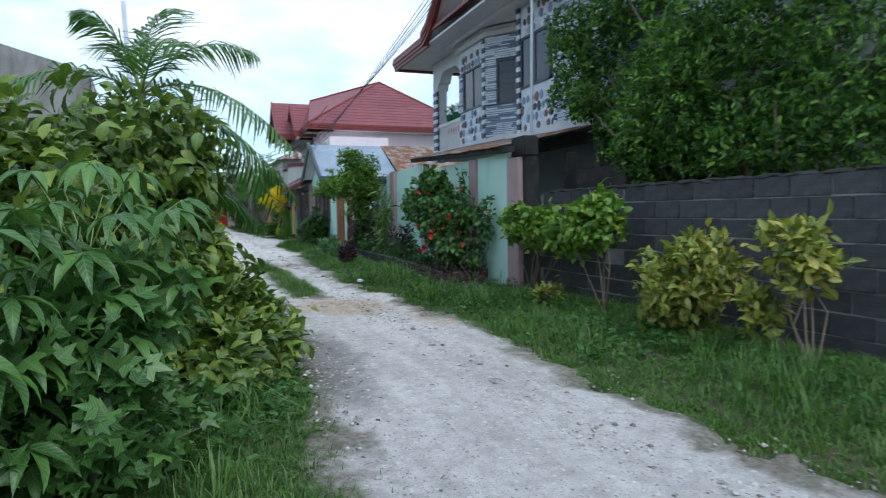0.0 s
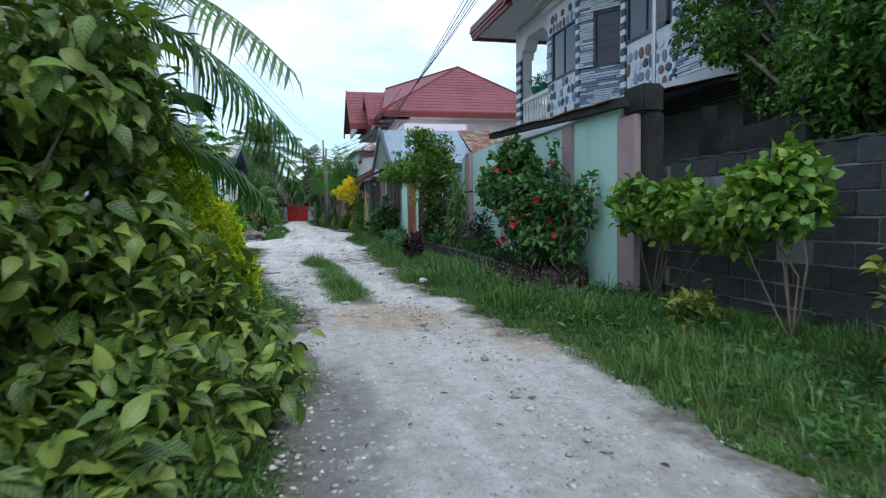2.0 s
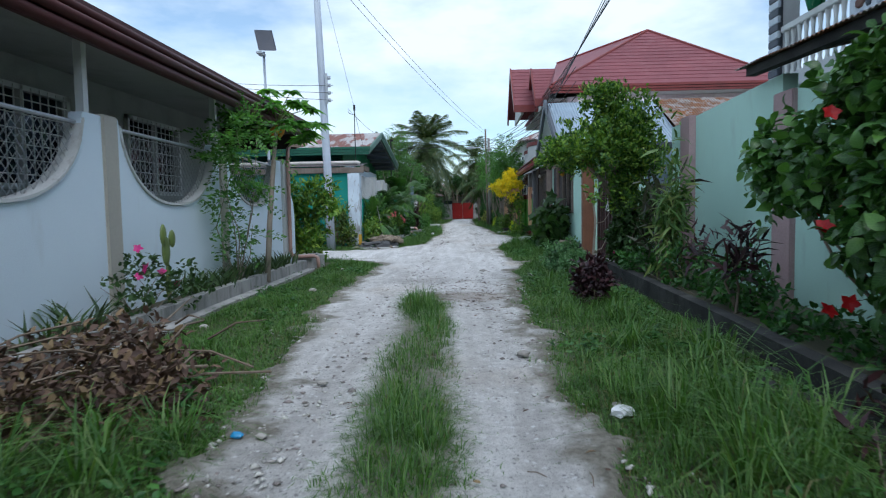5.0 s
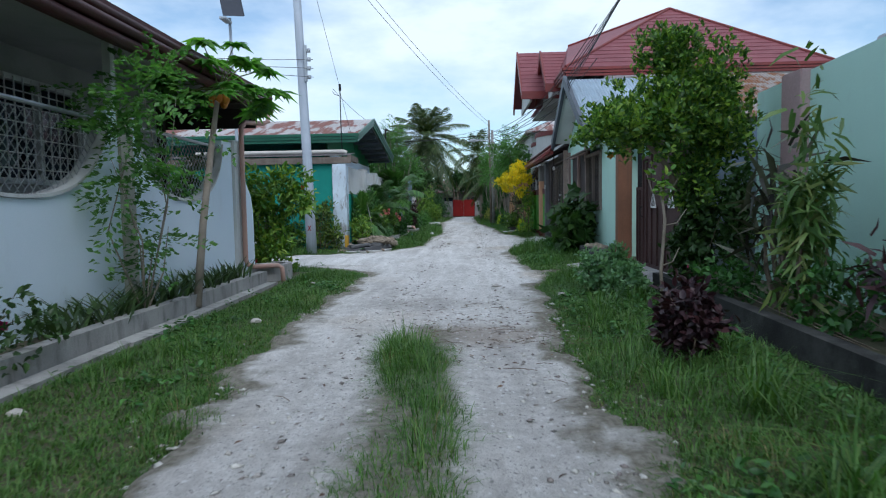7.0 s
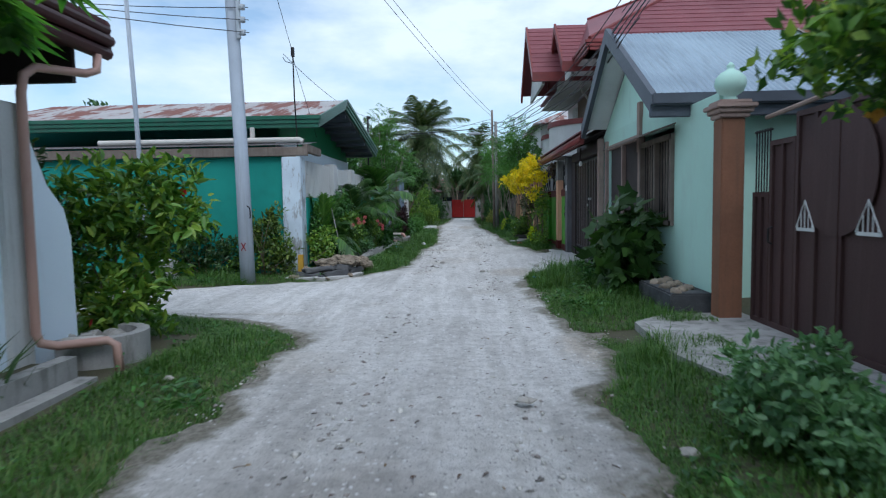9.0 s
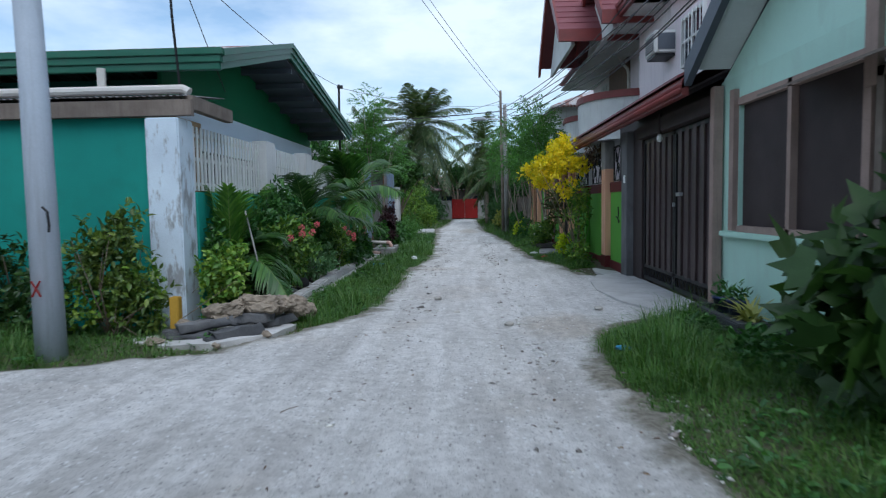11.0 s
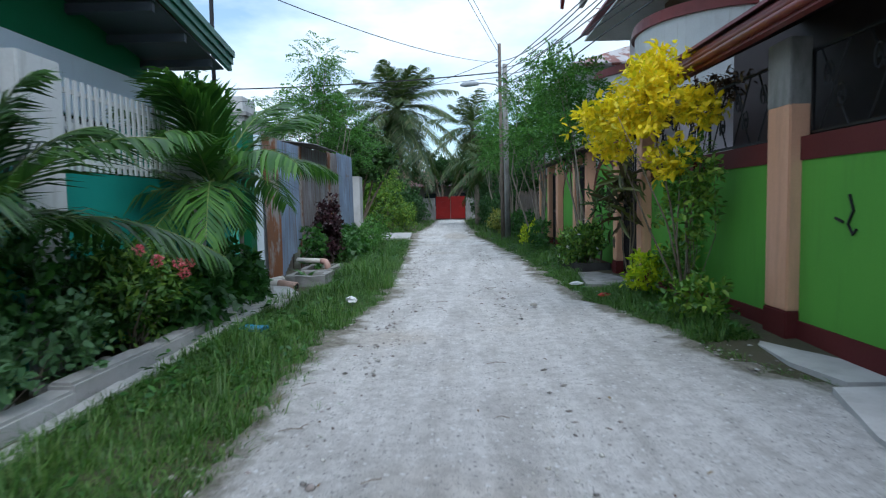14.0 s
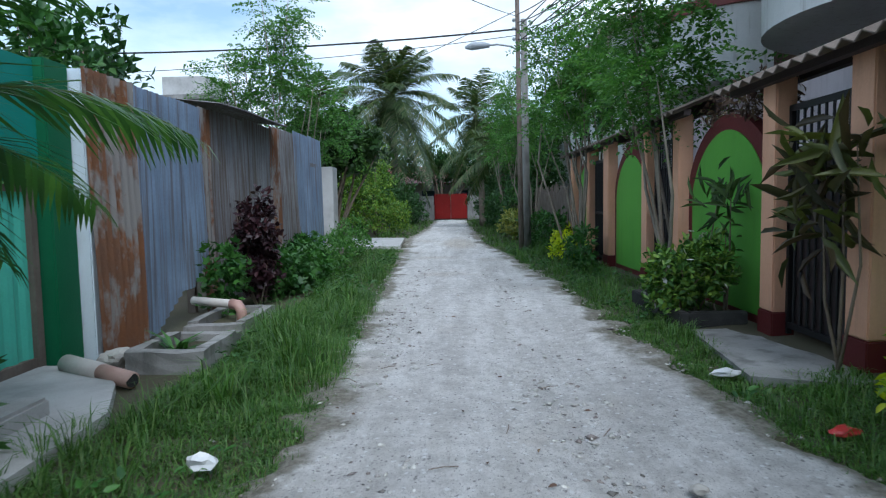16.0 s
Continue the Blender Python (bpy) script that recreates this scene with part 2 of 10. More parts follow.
def blades(g, xy, z, high, wide, lean=0.45, way=None):
    """Grass blades that bend over at the tip."""
    n = len(xy)
    p = np.column_stack([xy, np.broadcast_to(z, n)])
    h = high * g.uniform(.5, 1.25, n)
    a = g.random(n) * 2 * math.pi if way is None else way + g.normal(size=n) * 0.7
    d = np.column_stack([np.cos(a), np.sin(a), np.zeros(n)])
    s = np.column_stack([-np.sin(a), np.cos(a), np.zeros(n)]) * (wide * g.uniform(.7, 1.3, n))[:, None] / 2
    k = (lean * g.uniform(.2, 1.4, n))[:, None]
    up = np.array([0, 0, 1.0])
    m = p + d * k * h[:, None] * 0.3 + up * h[:, None] * 0.6
    tip = p + d * k * h[:, None] + up * (h[:, None] * (1 - 0.35 * k))
    v = np.stack([p - s, p + s, m - s * .8, m + s * .8, tip], 1).reshape(-1, 3)
    f = np.array([(0, 1, 3), (0, 3, 2), (2, 3, 4)])[None] + (np.arange(n) * 5)[:, None, None]
    return v, f.reshape(-1, 3)


def rock(bm, at, size, seed, flat=0.6, fine=2):
    """An uneven stone."""
    made = bmesh.ops.create_icosphere(bm, subdivisions=fine, radius=1.0)["verts"]
    if fine > 2:
        g = np.random.default_rng(seed)
        for way in unit(g.normal(size=(11, 3))):
            way, far = Vector(way), g.uniform(.62, .86)
            for v in made:
                v.co -= way * max(0.0, v.co.dot(way) - far)
    for v in made:
        k = 1 + 0.35 * noise.noise(v.co * 1.3 + Vector((seed * 3.7, seed, 0))) + 0.12 * noise.noise(v.co * 4 + Vector((0, seed * 2.1, seed)))
        if fine > 2:
            k += 0.10 * noise.noise(v.co * 9 + Vector((seed, 0, 0))) - 0.12 * abs(noise.noise(v.co * 3 + Vector((0, seed, 0))))
        v.co = Vector((v.co.x * size[0], v.co.y * size[1], max(v.co.z, -flat) * size[2])) * k + Vector(at)

# ---- materials ----
def nodes_of(name):
    m = bpy.data.materials.new(name)
    m.use_nodes = True
    n, l = m.node_tree.nodes, m.node_tree.links
    return m, n, l, n["Principled BSDF"]


def noise_node(n, l, vector, scale, detail=4.0, rough=0.55):
    t = n.new("ShaderNodeTexNoise")
    t.inputs["Scale"].default_value = scale
    t.inputs["Detail"].default_value = detail
    t.inputs["Roughness"].default_value = rough
    l.new(vector, t.inputs["Vector"])
    return t.outputs["Fac"]


def ramp(n, l, fac, stops):
    r = n.new("ShaderNodeValToRGB")
    while len(r.color_ramp.elements) < len(stops):
        r.color_ramp.elements.new(0.5)
    for e, (at, c) in zip(r.color_ramp.elements, stops):
        e.position, e.color = at, (*c, 1)
    l.new(fac, r.inputs["Fac"])
    return r.outputs["Color"]


def blend(n, l, fac, a, b, kind='MIX'):
    m = n.new("ShaderNodeMix")
    m.data_type, m.blend_type = 'RGBA', kind
    for sock, val in ((m.inputs["Factor"], fac), (m.inputs["A"], a), (m.inputs["B"], b)):
        if isinstance(val, (int, float)):
            sock.default_value = val
        elif isinstance(val, tuple):
            sock.default_value = (*val, 1)
        else:
            l.new(val, sock)
    return m.outputs["Result"]


def place(n, l, squeeze=(1, 1, 1)):
    c = n.new("ShaderNodeTexCoord")
    m = n.new("ShaderNodeMapping")
    m.inputs["Scale"].default_value = squeeze
    l.new(c.outputs["Object"], m.inputs["Vector"])
    return m.outputs["Vector"]


def surface(name, base, second=None, stain=None, rough=0.8, metal=0.0, big=1.2, fine=45, bump=0.25, streak=None, amount=0.5, per_piece=0.0, grain=0.35, edges=(0.5, 0.75)):
    """Plaster, concrete, wood, metal: two tones at a large scale, grain, stains with their own shape, and relief."""
    m, n, l, b = nodes_of(name)
    v = place(n, l)
    second = second or tuple(c * 0.78 for c in base)
    col = ramp(n, l, noise_node(n, l, v, big, 5), [(0.32, base), (0.7, second)])
    g = noise_node(n, l, v, fine, 3)
    col = blend(n, l, grain, col, ramp(n, l, g, [(0.25, (0.55, 0.55, 0.55)), (0.75, (1.0, 1.0, 1.0))]), 'MULTIPLY')
    if stain:
        s = noise_node(n, l, place(n, l, streak or (1, 1, 1)), 2.2, 6, 0.65)
        col = blend(n, l, ramp(n, l, s, [(edges[0], (0, 0, 0)), (edges[1], (amount,) * 3)]), col, stain)
    if per_piece:
        info = n.new("ShaderNodeObjectInfo")
        col = blend(n, l, per_piece, col, ramp(n, l, info.outputs["Random"], [(0.0, (0.45, 0.45, 0.45)), (1.0, (1.0, 1.0, 1.0))]), 'MULTIPLY')
    l.new(col, b.inputs["Base Color"])
    b.inputs["Roughness"].default_value = rough
    b.inputs["Metallic"].default_value = metal
    b.inputs["Specular IOR Level"].default_value = 0.2 if rough >= 0.5 else 0.4
    if bump:
        k = n.new("ShaderNodeBump")
        k.inputs["Strength"].default_value = bump
        k.inputs["Distance"].default_value = 0.01
        l.new(g, k.inputs["Height"])
        l.new(k.outputs["Normal"], b.inputs["Normal"])
    return m


def leafy(name, colours, rough=0.45, through=0.22, glow=1.35, veins=None):
    """Leaves: each one its own tone, with veins where wanted; light passes through them."""
    m, n, l, b = nodes_of(name)
    geo = n.new("ShaderNodeNewGeometry")
    steps = [(i / max(1, len(colours) - 1), c) for i, c in enumerate(colours)]
    col = ramp(n, l, geo.outputs["Random Per Island"], steps)
    v = place(n, l)
    col = blend(n, l, 0.5, col, ramp(n, l, noise_node(n, l, v, 2.0, 3), [(0.3, (0.6, 0.62, 0.6)), (0.7, (1.15, 1.12, 1.0))]), 'MULTIPLY')
    col = blend(n, l, 0.3, col, ramp(n, l, noise_node(n, l, v, 70, 2), [(0.3, (0.6, 0.6, 0.6)), (0.7, (1.1, 1.1, 1.1))]), 'MULTIPLY')
    if veins:
        uv = n.new("ShaderNodeUVMap")
        uv.uv_map = "leaf"
        xy = n.new("ShaderNodeSeparateXYZ")
        l.new(uv.outputs["UV"], xy.inputs["Vector"])
        side = n.new("ShaderNodeMath")
        side.operation = 'ABSOLUTE'
        l.new(xy.outputs["Y"], side.inputs[0])
        slant = n.new("ShaderNodeMath")
        slant.operation = 'MULTIPLY_ADD'
        l.new(side.outputs["Value"], slant.inputs[0])
        slant.inputs[1].default_value = -0.55
        l.new(xy.outputs["X"], slant.inputs[2])
        ripple = n.new("ShaderNodeMath")
        ripple.operation = 'PINGPONG'
        l.new(slant.outputs["Value"], ripple.inputs[0])
        ripple.inputs[1].default_value = 0.07
        width = n.new("ShaderNodeMapRange")
        width.inputs["From Min"].default_value, width.inputs["From Max"].default_value = 0.008, 0.026
        width.inputs["To Min"].default_value, width.inputs["To Max"].default_value = veins[1], 0.0
        l.new(ripple.outputs["Value"], width.inputs["Value"])
        rib = n.new("ShaderNodeMapRange")
        rib.inputs["From Min"].default_value, rib.inputs["From Max"].default_value = 0.02, 0.05
        rib.inputs["To Min"].default_value, rib.inputs["To Max"].default_value = veins[1], 0.0
        l.new(side.outputs["Value"], rib.inputs["Value"])
        most = n.new("ShaderNodeMath")
        most.operation = 'MAXIMUM'
        l.new(width.outputs["Result"], most.inputs[0])
        l.new(rib.outputs["Result"], most.inputs[1])
        col = blend(n, l, most.outputs["Value"], col, veins[0])
    l.new(col, b.inputs["Base Color"])
    b.inputs["Roughness"].default_value = rough
    b.inputs["Specular IOR Level"].default_value = 0.4
    t = n.new("ShaderNodeBsdfTranslucent")
    l.new(blend(n, l, 1.0, col, (glow, glow * 1.1, glow * 0.55), 'MULTIPLY'), t.inputs["Color"])
    mix = n.new("ShaderNodeMixShader")
    mix.inputs["Fac"].default_value = through
    l.new(b.outputs["BSDF"], mix.inputs[1])
    l.new(t.outputs["BSDF"], mix.inputs[2])
    l.new(mix.outputs["Shader"], n["Material Output"].inputs["Surface"])
    return m


def plain(name, c, rough=0.5, metal=0.0):
    m, n, l, b = nodes_of(name)
    v = place(n, l)
    col = blend(n, l, 0.35, c, ramp(n, l, noise_node(n, l, v, 14, 4), [(0.3, (0.6, 0.6, 0.6)), (0.7, (1, 1, 1))]), 'MULTIPLY')
    l.new(col, b.inputs["Base Color"])
    b.inputs["Roughness"].default_value = rough
    b.inputs["Metallic"].default_value = metal
    return m


def patch(n, l, at, size, feather=0.5, wobble=0.5):
    """A soft-edged blot on the ground round one spot, with an uneven outline."""
    c = n.new("ShaderNodeTexCoord")
    m = n.new("ShaderNodeMapping")
    m.vector_type = 'TEXTURE'
    m.inputs["Location"].default_value = (at[0], at[1], 0)
    m.inputs["Scale"].default_value = (size[0], size[1], 1000)
    l.new(c.outputs["Object"], m.inputs["Vector"])
    d = n.new("ShaderNodeVectorMath")
    d.operation = 'LENGTH'
    l.new(m.outputs["Vector"], d.inputs[0])
    e = n.new("ShaderNodeMath")
    e.operation = 'MULTIPLY_ADD'
    l.new(noise_node(n, l, c.outputs["Object"], 3.5, 6, 0.65), e.inputs[0])
    e.inputs[1].default_value = wobble * 2
    l.new(d.outputs["Value"], e.inputs[2])
    r = n.new("ShaderNodeMapRange")
    r.inputs["From Min"].default_value = 1.0 + wobble - feather
    r.inputs["From Max"].default_value = 1.0 + wobble
    r.inputs["To Min"].default_value, r.inputs["To Max"].default_value = 1.0, 0.0
    l.new(e.outputs["Value"], r.inputs["Value"])
    return r.outputs["Result"]


def road_material():
    """Crushed white limestone with damp grey and yellowish clay patches, and a dark grey one along the hedge."""
    m, n, l, b = nodes_of("white_gravel")
    v = place(n, l)
    col = ramp(n, l, noise_node(n, l, v, 0.7, 6, 0.6), [(0.3, (0.745, 0.73, 0.715)), (0.72, (0.60, 0.585, 0.57))])
    col = blend(n, l, ramp(n, l, noise_node(n, l, v, 0.45, 4), [(0.57, (0, 0, 0)), (0.72, (0.45, 0.45, 0.45))]), col, (0.50, 0.42, 0.33))
    col = blend(n, l, ramp(n, l, noise_node(n, l, place(n, l, (0.9, 0.16, 1)), 1.8, 6), [(0.52, (0, 0, 0)), (0.7, (0.5, 0.5, 0.5))]), col, (0.33, 0.315, 0.30))
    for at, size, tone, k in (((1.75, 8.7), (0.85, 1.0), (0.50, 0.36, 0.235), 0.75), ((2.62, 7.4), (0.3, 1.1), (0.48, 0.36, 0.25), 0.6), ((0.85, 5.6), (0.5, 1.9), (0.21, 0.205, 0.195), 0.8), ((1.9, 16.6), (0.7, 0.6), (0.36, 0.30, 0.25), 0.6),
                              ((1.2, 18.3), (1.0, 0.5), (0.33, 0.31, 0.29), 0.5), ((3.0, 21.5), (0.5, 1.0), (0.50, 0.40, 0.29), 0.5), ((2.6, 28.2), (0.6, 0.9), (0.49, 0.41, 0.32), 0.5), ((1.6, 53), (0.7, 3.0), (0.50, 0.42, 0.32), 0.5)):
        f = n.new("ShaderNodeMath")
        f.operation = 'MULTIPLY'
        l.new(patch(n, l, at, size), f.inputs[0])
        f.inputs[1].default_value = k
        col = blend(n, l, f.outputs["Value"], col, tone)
    col = blend(n, l, 0.42, col, ramp(n, l, noise_node(n, l, v, 9, 6, 0.7), [(0.38, (0.56, 0.555, 0.55)), (0.58, (1.09, 1.09, 1.09))]), 'MULTIPLY')
    col = blend(n, l, 0.5, col, ramp(n, l, noise_node(n, l, place(n, l, (3.5, 0.4, 1)), 1.3, 6, 0.65), [(0.40, (0.72, 0.71, 0.69)), (0.58, (1.05, 1.05, 1.05))]), 'MULTIPLY')
    g = noise_node(n, l, v, 60, 6, 0.75)
    col = blend(n, l, 0.35, col, ramp(n, l, g, [(0.36, (0.4, 0.39, 0.38)), (0.52, (1.05, 1.05, 1.05))]), 'MULTIPLY')
    warp = n.new("ShaderNodeTexNoise")
    warp.inputs["Scale"].default_value, warp.inputs["Detail"].default_value = 45, 3
    l.new(v, warp.inputs["Vector"])
    bend = n.new("ShaderNodeVectorMath")
    bend.operation = 'MULTIPLY_ADD'
    l.new(warp.outputs["Color"], bend.inputs[0])
    bend.inputs[1].default_value = (0.03, 0.03, 0.03)
    l.new(v, bend.inputs[2])
    bent = bend.outputs["Vector"]
    for size, tone, much in ((38, (0.22, 0.215, 0.215), 0.88), (26, (0.76, 0.76, 0.76), 0.84), (80, (0.30, 0.295, 0.29), 0.74)):
        spots = n.new("ShaderNodeTexVoronoi")
        spots.inputs["Scale"].default_value = size
        l.new(bent, spots.inputs["Vector"])
        pick = n.new("ShaderNodeSeparateColor")
        l.new(spots.outputs["Color"], pick.inputs["Color"])
        some = n.new("ShaderNodeMath")
        some.operation = 'GREATER_THAN'
        l.new(pick.outputs["Red"], some.inputs[0])
        some.inputs[1].default_value = much
        near = n.new("ShaderNodeMapRange")
        near.inputs["From Min"].default_value, near.inputs["From Max"].default_value = 0.28, 0.40
        near.inputs["To Min"].default_value, near.inputs["To Max"].default_value = 0.85, 0.0
        l.new(spots.outputs["Distance"], near.inputs["Value"])
        both = n.new("ShaderNodeMath")
        both.operation = 'MULTIPLY'
        l.new(some.outputs["Value"], both.inputs[0])
        l.new(near.outputs["Result"], both.inputs[1])
        col = blend(n, l, both.outputs["Value"], col, tone)
    rim = n.new("ShaderNodeAttribute")
    rim.attribute_name = "soiled"
    mud = n.new("ShaderNodeMath")
    mud.operation = 'MULTIPLY_ADD'
    l.new(noise_node(n, l, v, 5.0, 6, 0.7), mud.inputs[0])
    mud.inputs[1].default_value = 0.9
    l.new(rim.outputs["Fac"], mud.inputs[2])
    col = blend(n, l, ramp(n, l, mud.outputs["Value"], [(0.62, (0, 0, 0)), (1.0, (0.9, 0.9, 0.9))]), col, ramp(n, l, noise_node(n, l, v, 25, 4), [(0.35, (0.12, 0.11, 0.075)), (0.65, (0.27, 0.25, 0.205))]))
    l.new(col, b.inputs["Base Color"])
    b.inputs["Roughness"].default_value = 0.95
    k = n.new("ShaderNodeBump")
    k.inputs["Strength"].default_value = 1.0
    k.inputs["Distance"].default_value = 0.025
    l.new(g, k.inputs["Height"])
    l.new(k.outputs["Normal"], b.inputs["Normal"])
    return m


ROAD = road_material()
EARTH = surface("earth_and_turf", (0.075, 0.075, 0.042), (0.105, 0.092, 0.066), stain=(0.20, 0.185, 0.155), big=1.6, fine=60, bump=0.6, amount=0.5, edges=(0.6, 0.8))
STONE = surface("limestone", (0.52, 0.50, 0.46), (0.36, 0.34, 0.31), big=5, fine=60, per_piece=0.5)
GRAVEL = leafy("loose_stones", [(0.15, 0.145, 0.14), (0.27, 0.235, 0.23), (0.44, 0.43, 0.42), (0.54, 0.53, 0.515), (0.62, 0.61, 0.59)], rough=0.95, through=0.0)
SLATE_STONE = surface("dark_grey_plate_stone", (0.15, 0.155, 0.165), (0.09, 0.093, 0.10), stain=(0.26, 0.25, 0.24), big=4, fine=50, per_piece=0.4, bump=0.5)
TAN_STONE = surface("tan_coral_stone", (0.36, 0.30, 0.23), (0.23, 0.19, 0.15), stain=(0.10, 0.09, 0.075), big=6, fine=45, per_piece=0.3, bump=0.7)
BARK = surface("bark", (0.16, 0.12, 0.085), (0.23, 0.19, 0.15), big=9, fine=70, bump=0.5)
PALE_BARK = surface("pale_bark", (0.33, 0.29, 0.24), (0.22, 0.19, 0.15), big=6, fine=60, bump=0.4)
PALM_BARK = surface("palm_bark", (0.13, 0.11, 0.085), (0.21, 0.185, 0.15), big=7, fine=50, bump=0.6)
STEM = plain("green_stem", (0.16, 0.22, 0.06), 0.5)
CONCRETE = surface("grey_concrete", (0.36, 0.355, 0.345), (0.22, 0.215, 0.205), stain=(0.075, 0.078, 0.07), rough=0.9, big=1.8, fine=70, amount=0.7, streak=(2.5, 2.5, .7))
POST_GREY = surface("dark_grey_concrete", (0.19, 0.19, 0.195), (0.12, 0.12, 0.125), stain=(0.06, 0.06, 0.06), rough=0.9, big=1.8, fine=70, amount=0.6, streak=(2.5, 2.5, .7))
KERB_GREY = surface("stained_kerb_concrete", (0.44, 0.435, 0.42), (0.30, 0.295, 0.285), stain=(0.07, 0.072, 0.065), rough=0.9, big=2.0, fine=70, amount=0.75, streak=(3.0, 3.0, 0.7), edges=(0.5, 0.72))
PALE_CONCRETE = surface("pale_concrete", (0.60, 0.595, 0.585), (0.46, 0.45, 0.44), stain=(0.22, 0.215, 0.20), rough=0.9, big=2.0, fine=80, amount=0.5)
DARK_BLOCK = surface("dark_concrete_block", (0.105, 0.11, 0.118), (0.048, 0.05, 0.054), stain=(0.20, 0.20, 0.20), rough=0.95, big=2.2, fine=60, amount=0.6, per_piece=0.55, bump=0.6, streak=(1, 1, 1.6))
MORTAR = surface("mortar", (0.42, 0.42, 0.415), (0.12, 0.12, 0.12), rough=0.95, big=2.2, fine=60)
MOSS_AND_SHADE_BLACK = surface("blackened_and_shade_concrete", (0.028, 0.028, 0.028), (0.06, 0.06, 0.057), stain=(0.16, 0.16, 0.15), rough=0.95, big=3, fine=60, bump=0.5, amount=0.4, edges=(0.55, 0.75))
MINT = surface("mint_paint", (0.55, 0.80, 0.70), (0.50, 0.74, 0.645), stain=(0.30, 0.40, 0.35), rough=0.75, big=0.9, fine=90, streak=(1.1, 1.1, 0.45), amount=0.5, edges=(0.54, 0.8), grain=0.15)
MINT_PALE = surface("pale_mint_paint", (0.52, 0.76, 0.66), (0.47, 0.70, 0.60), stain=(0.40, 0.45, 0.42), rough=0.75, big=0.9, fine=90, streak=(1.2, 1.2, 0.5), amount=0.3, grain=0.15)
PINK = surface("faded_pink_paint", (0.50, 0.36, 0.36), (0.42, 0.30, 0.30), stain=(0.22, 0.18, 0.17), rough=0.8, amount=0.5)
WHITEWASH = surface("blue_white_paint", (0.78, 0.88, 0.96), (0.74, 0.84, 0.93), stain=(0.50, 0.52, 0.52), rough=0.7, big=0.8, fine=90, streak=(1.3, 1.3, 0.5), amount=0.35, grain=0.12, edges=(0.56, 0.8))
FLAKED = surface("flaking_blue_white_paint", (0.64, 0.74, 0.82), (0.52, 0.60, 0.68), stain=(0.20, 0.19, 0.18), rough=0.75, big=1.6, fine=60, streak=(3.5, 3.5, 1.1), amount=0.75, edges=(0.53, 0.62), grain=0.2, bump=0.4)
OFFWHITE = surface("off_white_paint", (0.66, 0.67, 0.66), (0.55, 0.56, 0.55), stain=(0.22, 0.20, 0.17), rough=0.75, streak=(5, 5, 0.3), amount=0.6, edges=(0.56, 0.75), grain=0.2)
BEIGE = surface("beige_pilaster", (0.52, 0.49, 0.43), (0.43, 0.41, 0.36), rough=0.8, grain=0.2)
GREY_PLASTER = surface("bare_grey_plaster", (0.47, 0.48, 0.47), (0.38, 0.39, 0.38), stain=(0.26, 0.26, 0.25), rough=0.9, big=1.1, fine=60)
TEAL = surface("teal_paint", (0.031, 0.31, 0.25), (0.024, 0.25, 0.205), stain=(0.02, 0.17, 0.14), rough=0.65, big=0.8, fine=80, amount=0.4, grain=0.15)
TEAL_LIGHT = surface("light_teal_metal", (0.14, 0.62, 0.47), (0.12, 0.54, 0.41), stain=(0.22, 0.20, 0.15), rough=0.5, amount=0.35, edges=(0.6, 0.8), grain=0.15)
DEEP_GREEN = surface("deep_green_paint", (0.018, 0.17, 0.075), (0.015, 0.14, 0.06), rough=0.6, grain=0.2)
FASCIA_GREEN = surface("green_fascia_metal", (0.025, 0.14, 0.085), (0.02, 0.11, 0.07), stain=(0.10, 0.12, 0.10), rough=0.4, amount=0.4, grain=0.2)
LIME = surface("lime_green_paint", (0.135, 0.40, 0.055), (0.11, 0.34, 0.048), stain=(0.08, 0.21, 0.04), rough=0.7, big=0.7, fine=80, streak=(3, 3, 0.4), amount=0.3, grain=0.15)
SALMON = surface("salmon_paint", (0.72, 0.42, 0.28), (0.66, 0.36, 0.22), stain=(0.36, 0.22, 0.15), rough=0.75, streak=(4, 4, 0.4), amount=0.4, grain=0.15)
MAROON = surface("maroon_paint", (0.13, 0.025, 0.025), (0.10, 0.02, 0.02), rough=0.6, grain=0.2)
TERRACOTTA = surface("orange_wood_paint", (0.31, 0.145, 0.085), (0.20, 0.10, 0.062), stain=(0.11, 0.075, 0.055), rough=0.7, streak=(6, 6, 0.3), amount=0.6, grain=0.3)
BROWN_METAL = surface("brown_gate_paint", (0.078, 0.044, 0.042), (0.058, 0.034, 0.033), stain=(0.11, 0.075, 0.065), rough=0.55, streak=(5, 5, 0.3), amount=0.35, grain=0.15)
DARK_GATE = surface("dark_stained_gate_wood", (0.040, 0.027, 0.028), (0.068, 0.046, 0.047), stain=(0.15, 0.12, 0.12), rough=0.45, streak=(9, 9, 0.22), amount=0.6, fine=60, edges=(0.54, 0.72))
IRON = plain("black_wrought_iron", (0.02, 0.02, 0.022), 0.5, 0.4)
TILE_RED = surface("red_roof_tile", (0.235, 0.075, 0.085), (0.18, 0.058, 0.068), stain=(0.28, 0.13, 0.14), rough=0.5, big=0.6, fine=40, amount=0.4, grain=0.2)
EAVE_RED = surface("red_eave_paint", (0.22, 0.038, 0.034), (0.155, 0.029, 0.027), stain=(0.07, 0.025, 0.022), rough=0.45, grain=0.25, amount=0.5)
GUTTER_BROWN = surface("maroon_gutter", (0.085, 0.028, 0.026), (0.06, 0.022, 0.022), rough=0.5, grain=0.2)
ZINC = surface("weathered_zinc", (0.38, 0.47, 0.55), (0.27, 0.34, 0.41), stain=(0.17, 0.20, 0.23), rough=0.42, metal=0.4, big=0.9, fine=30, streak=(7, 0.5, 0.5), amount=0.6, grain=0.2)
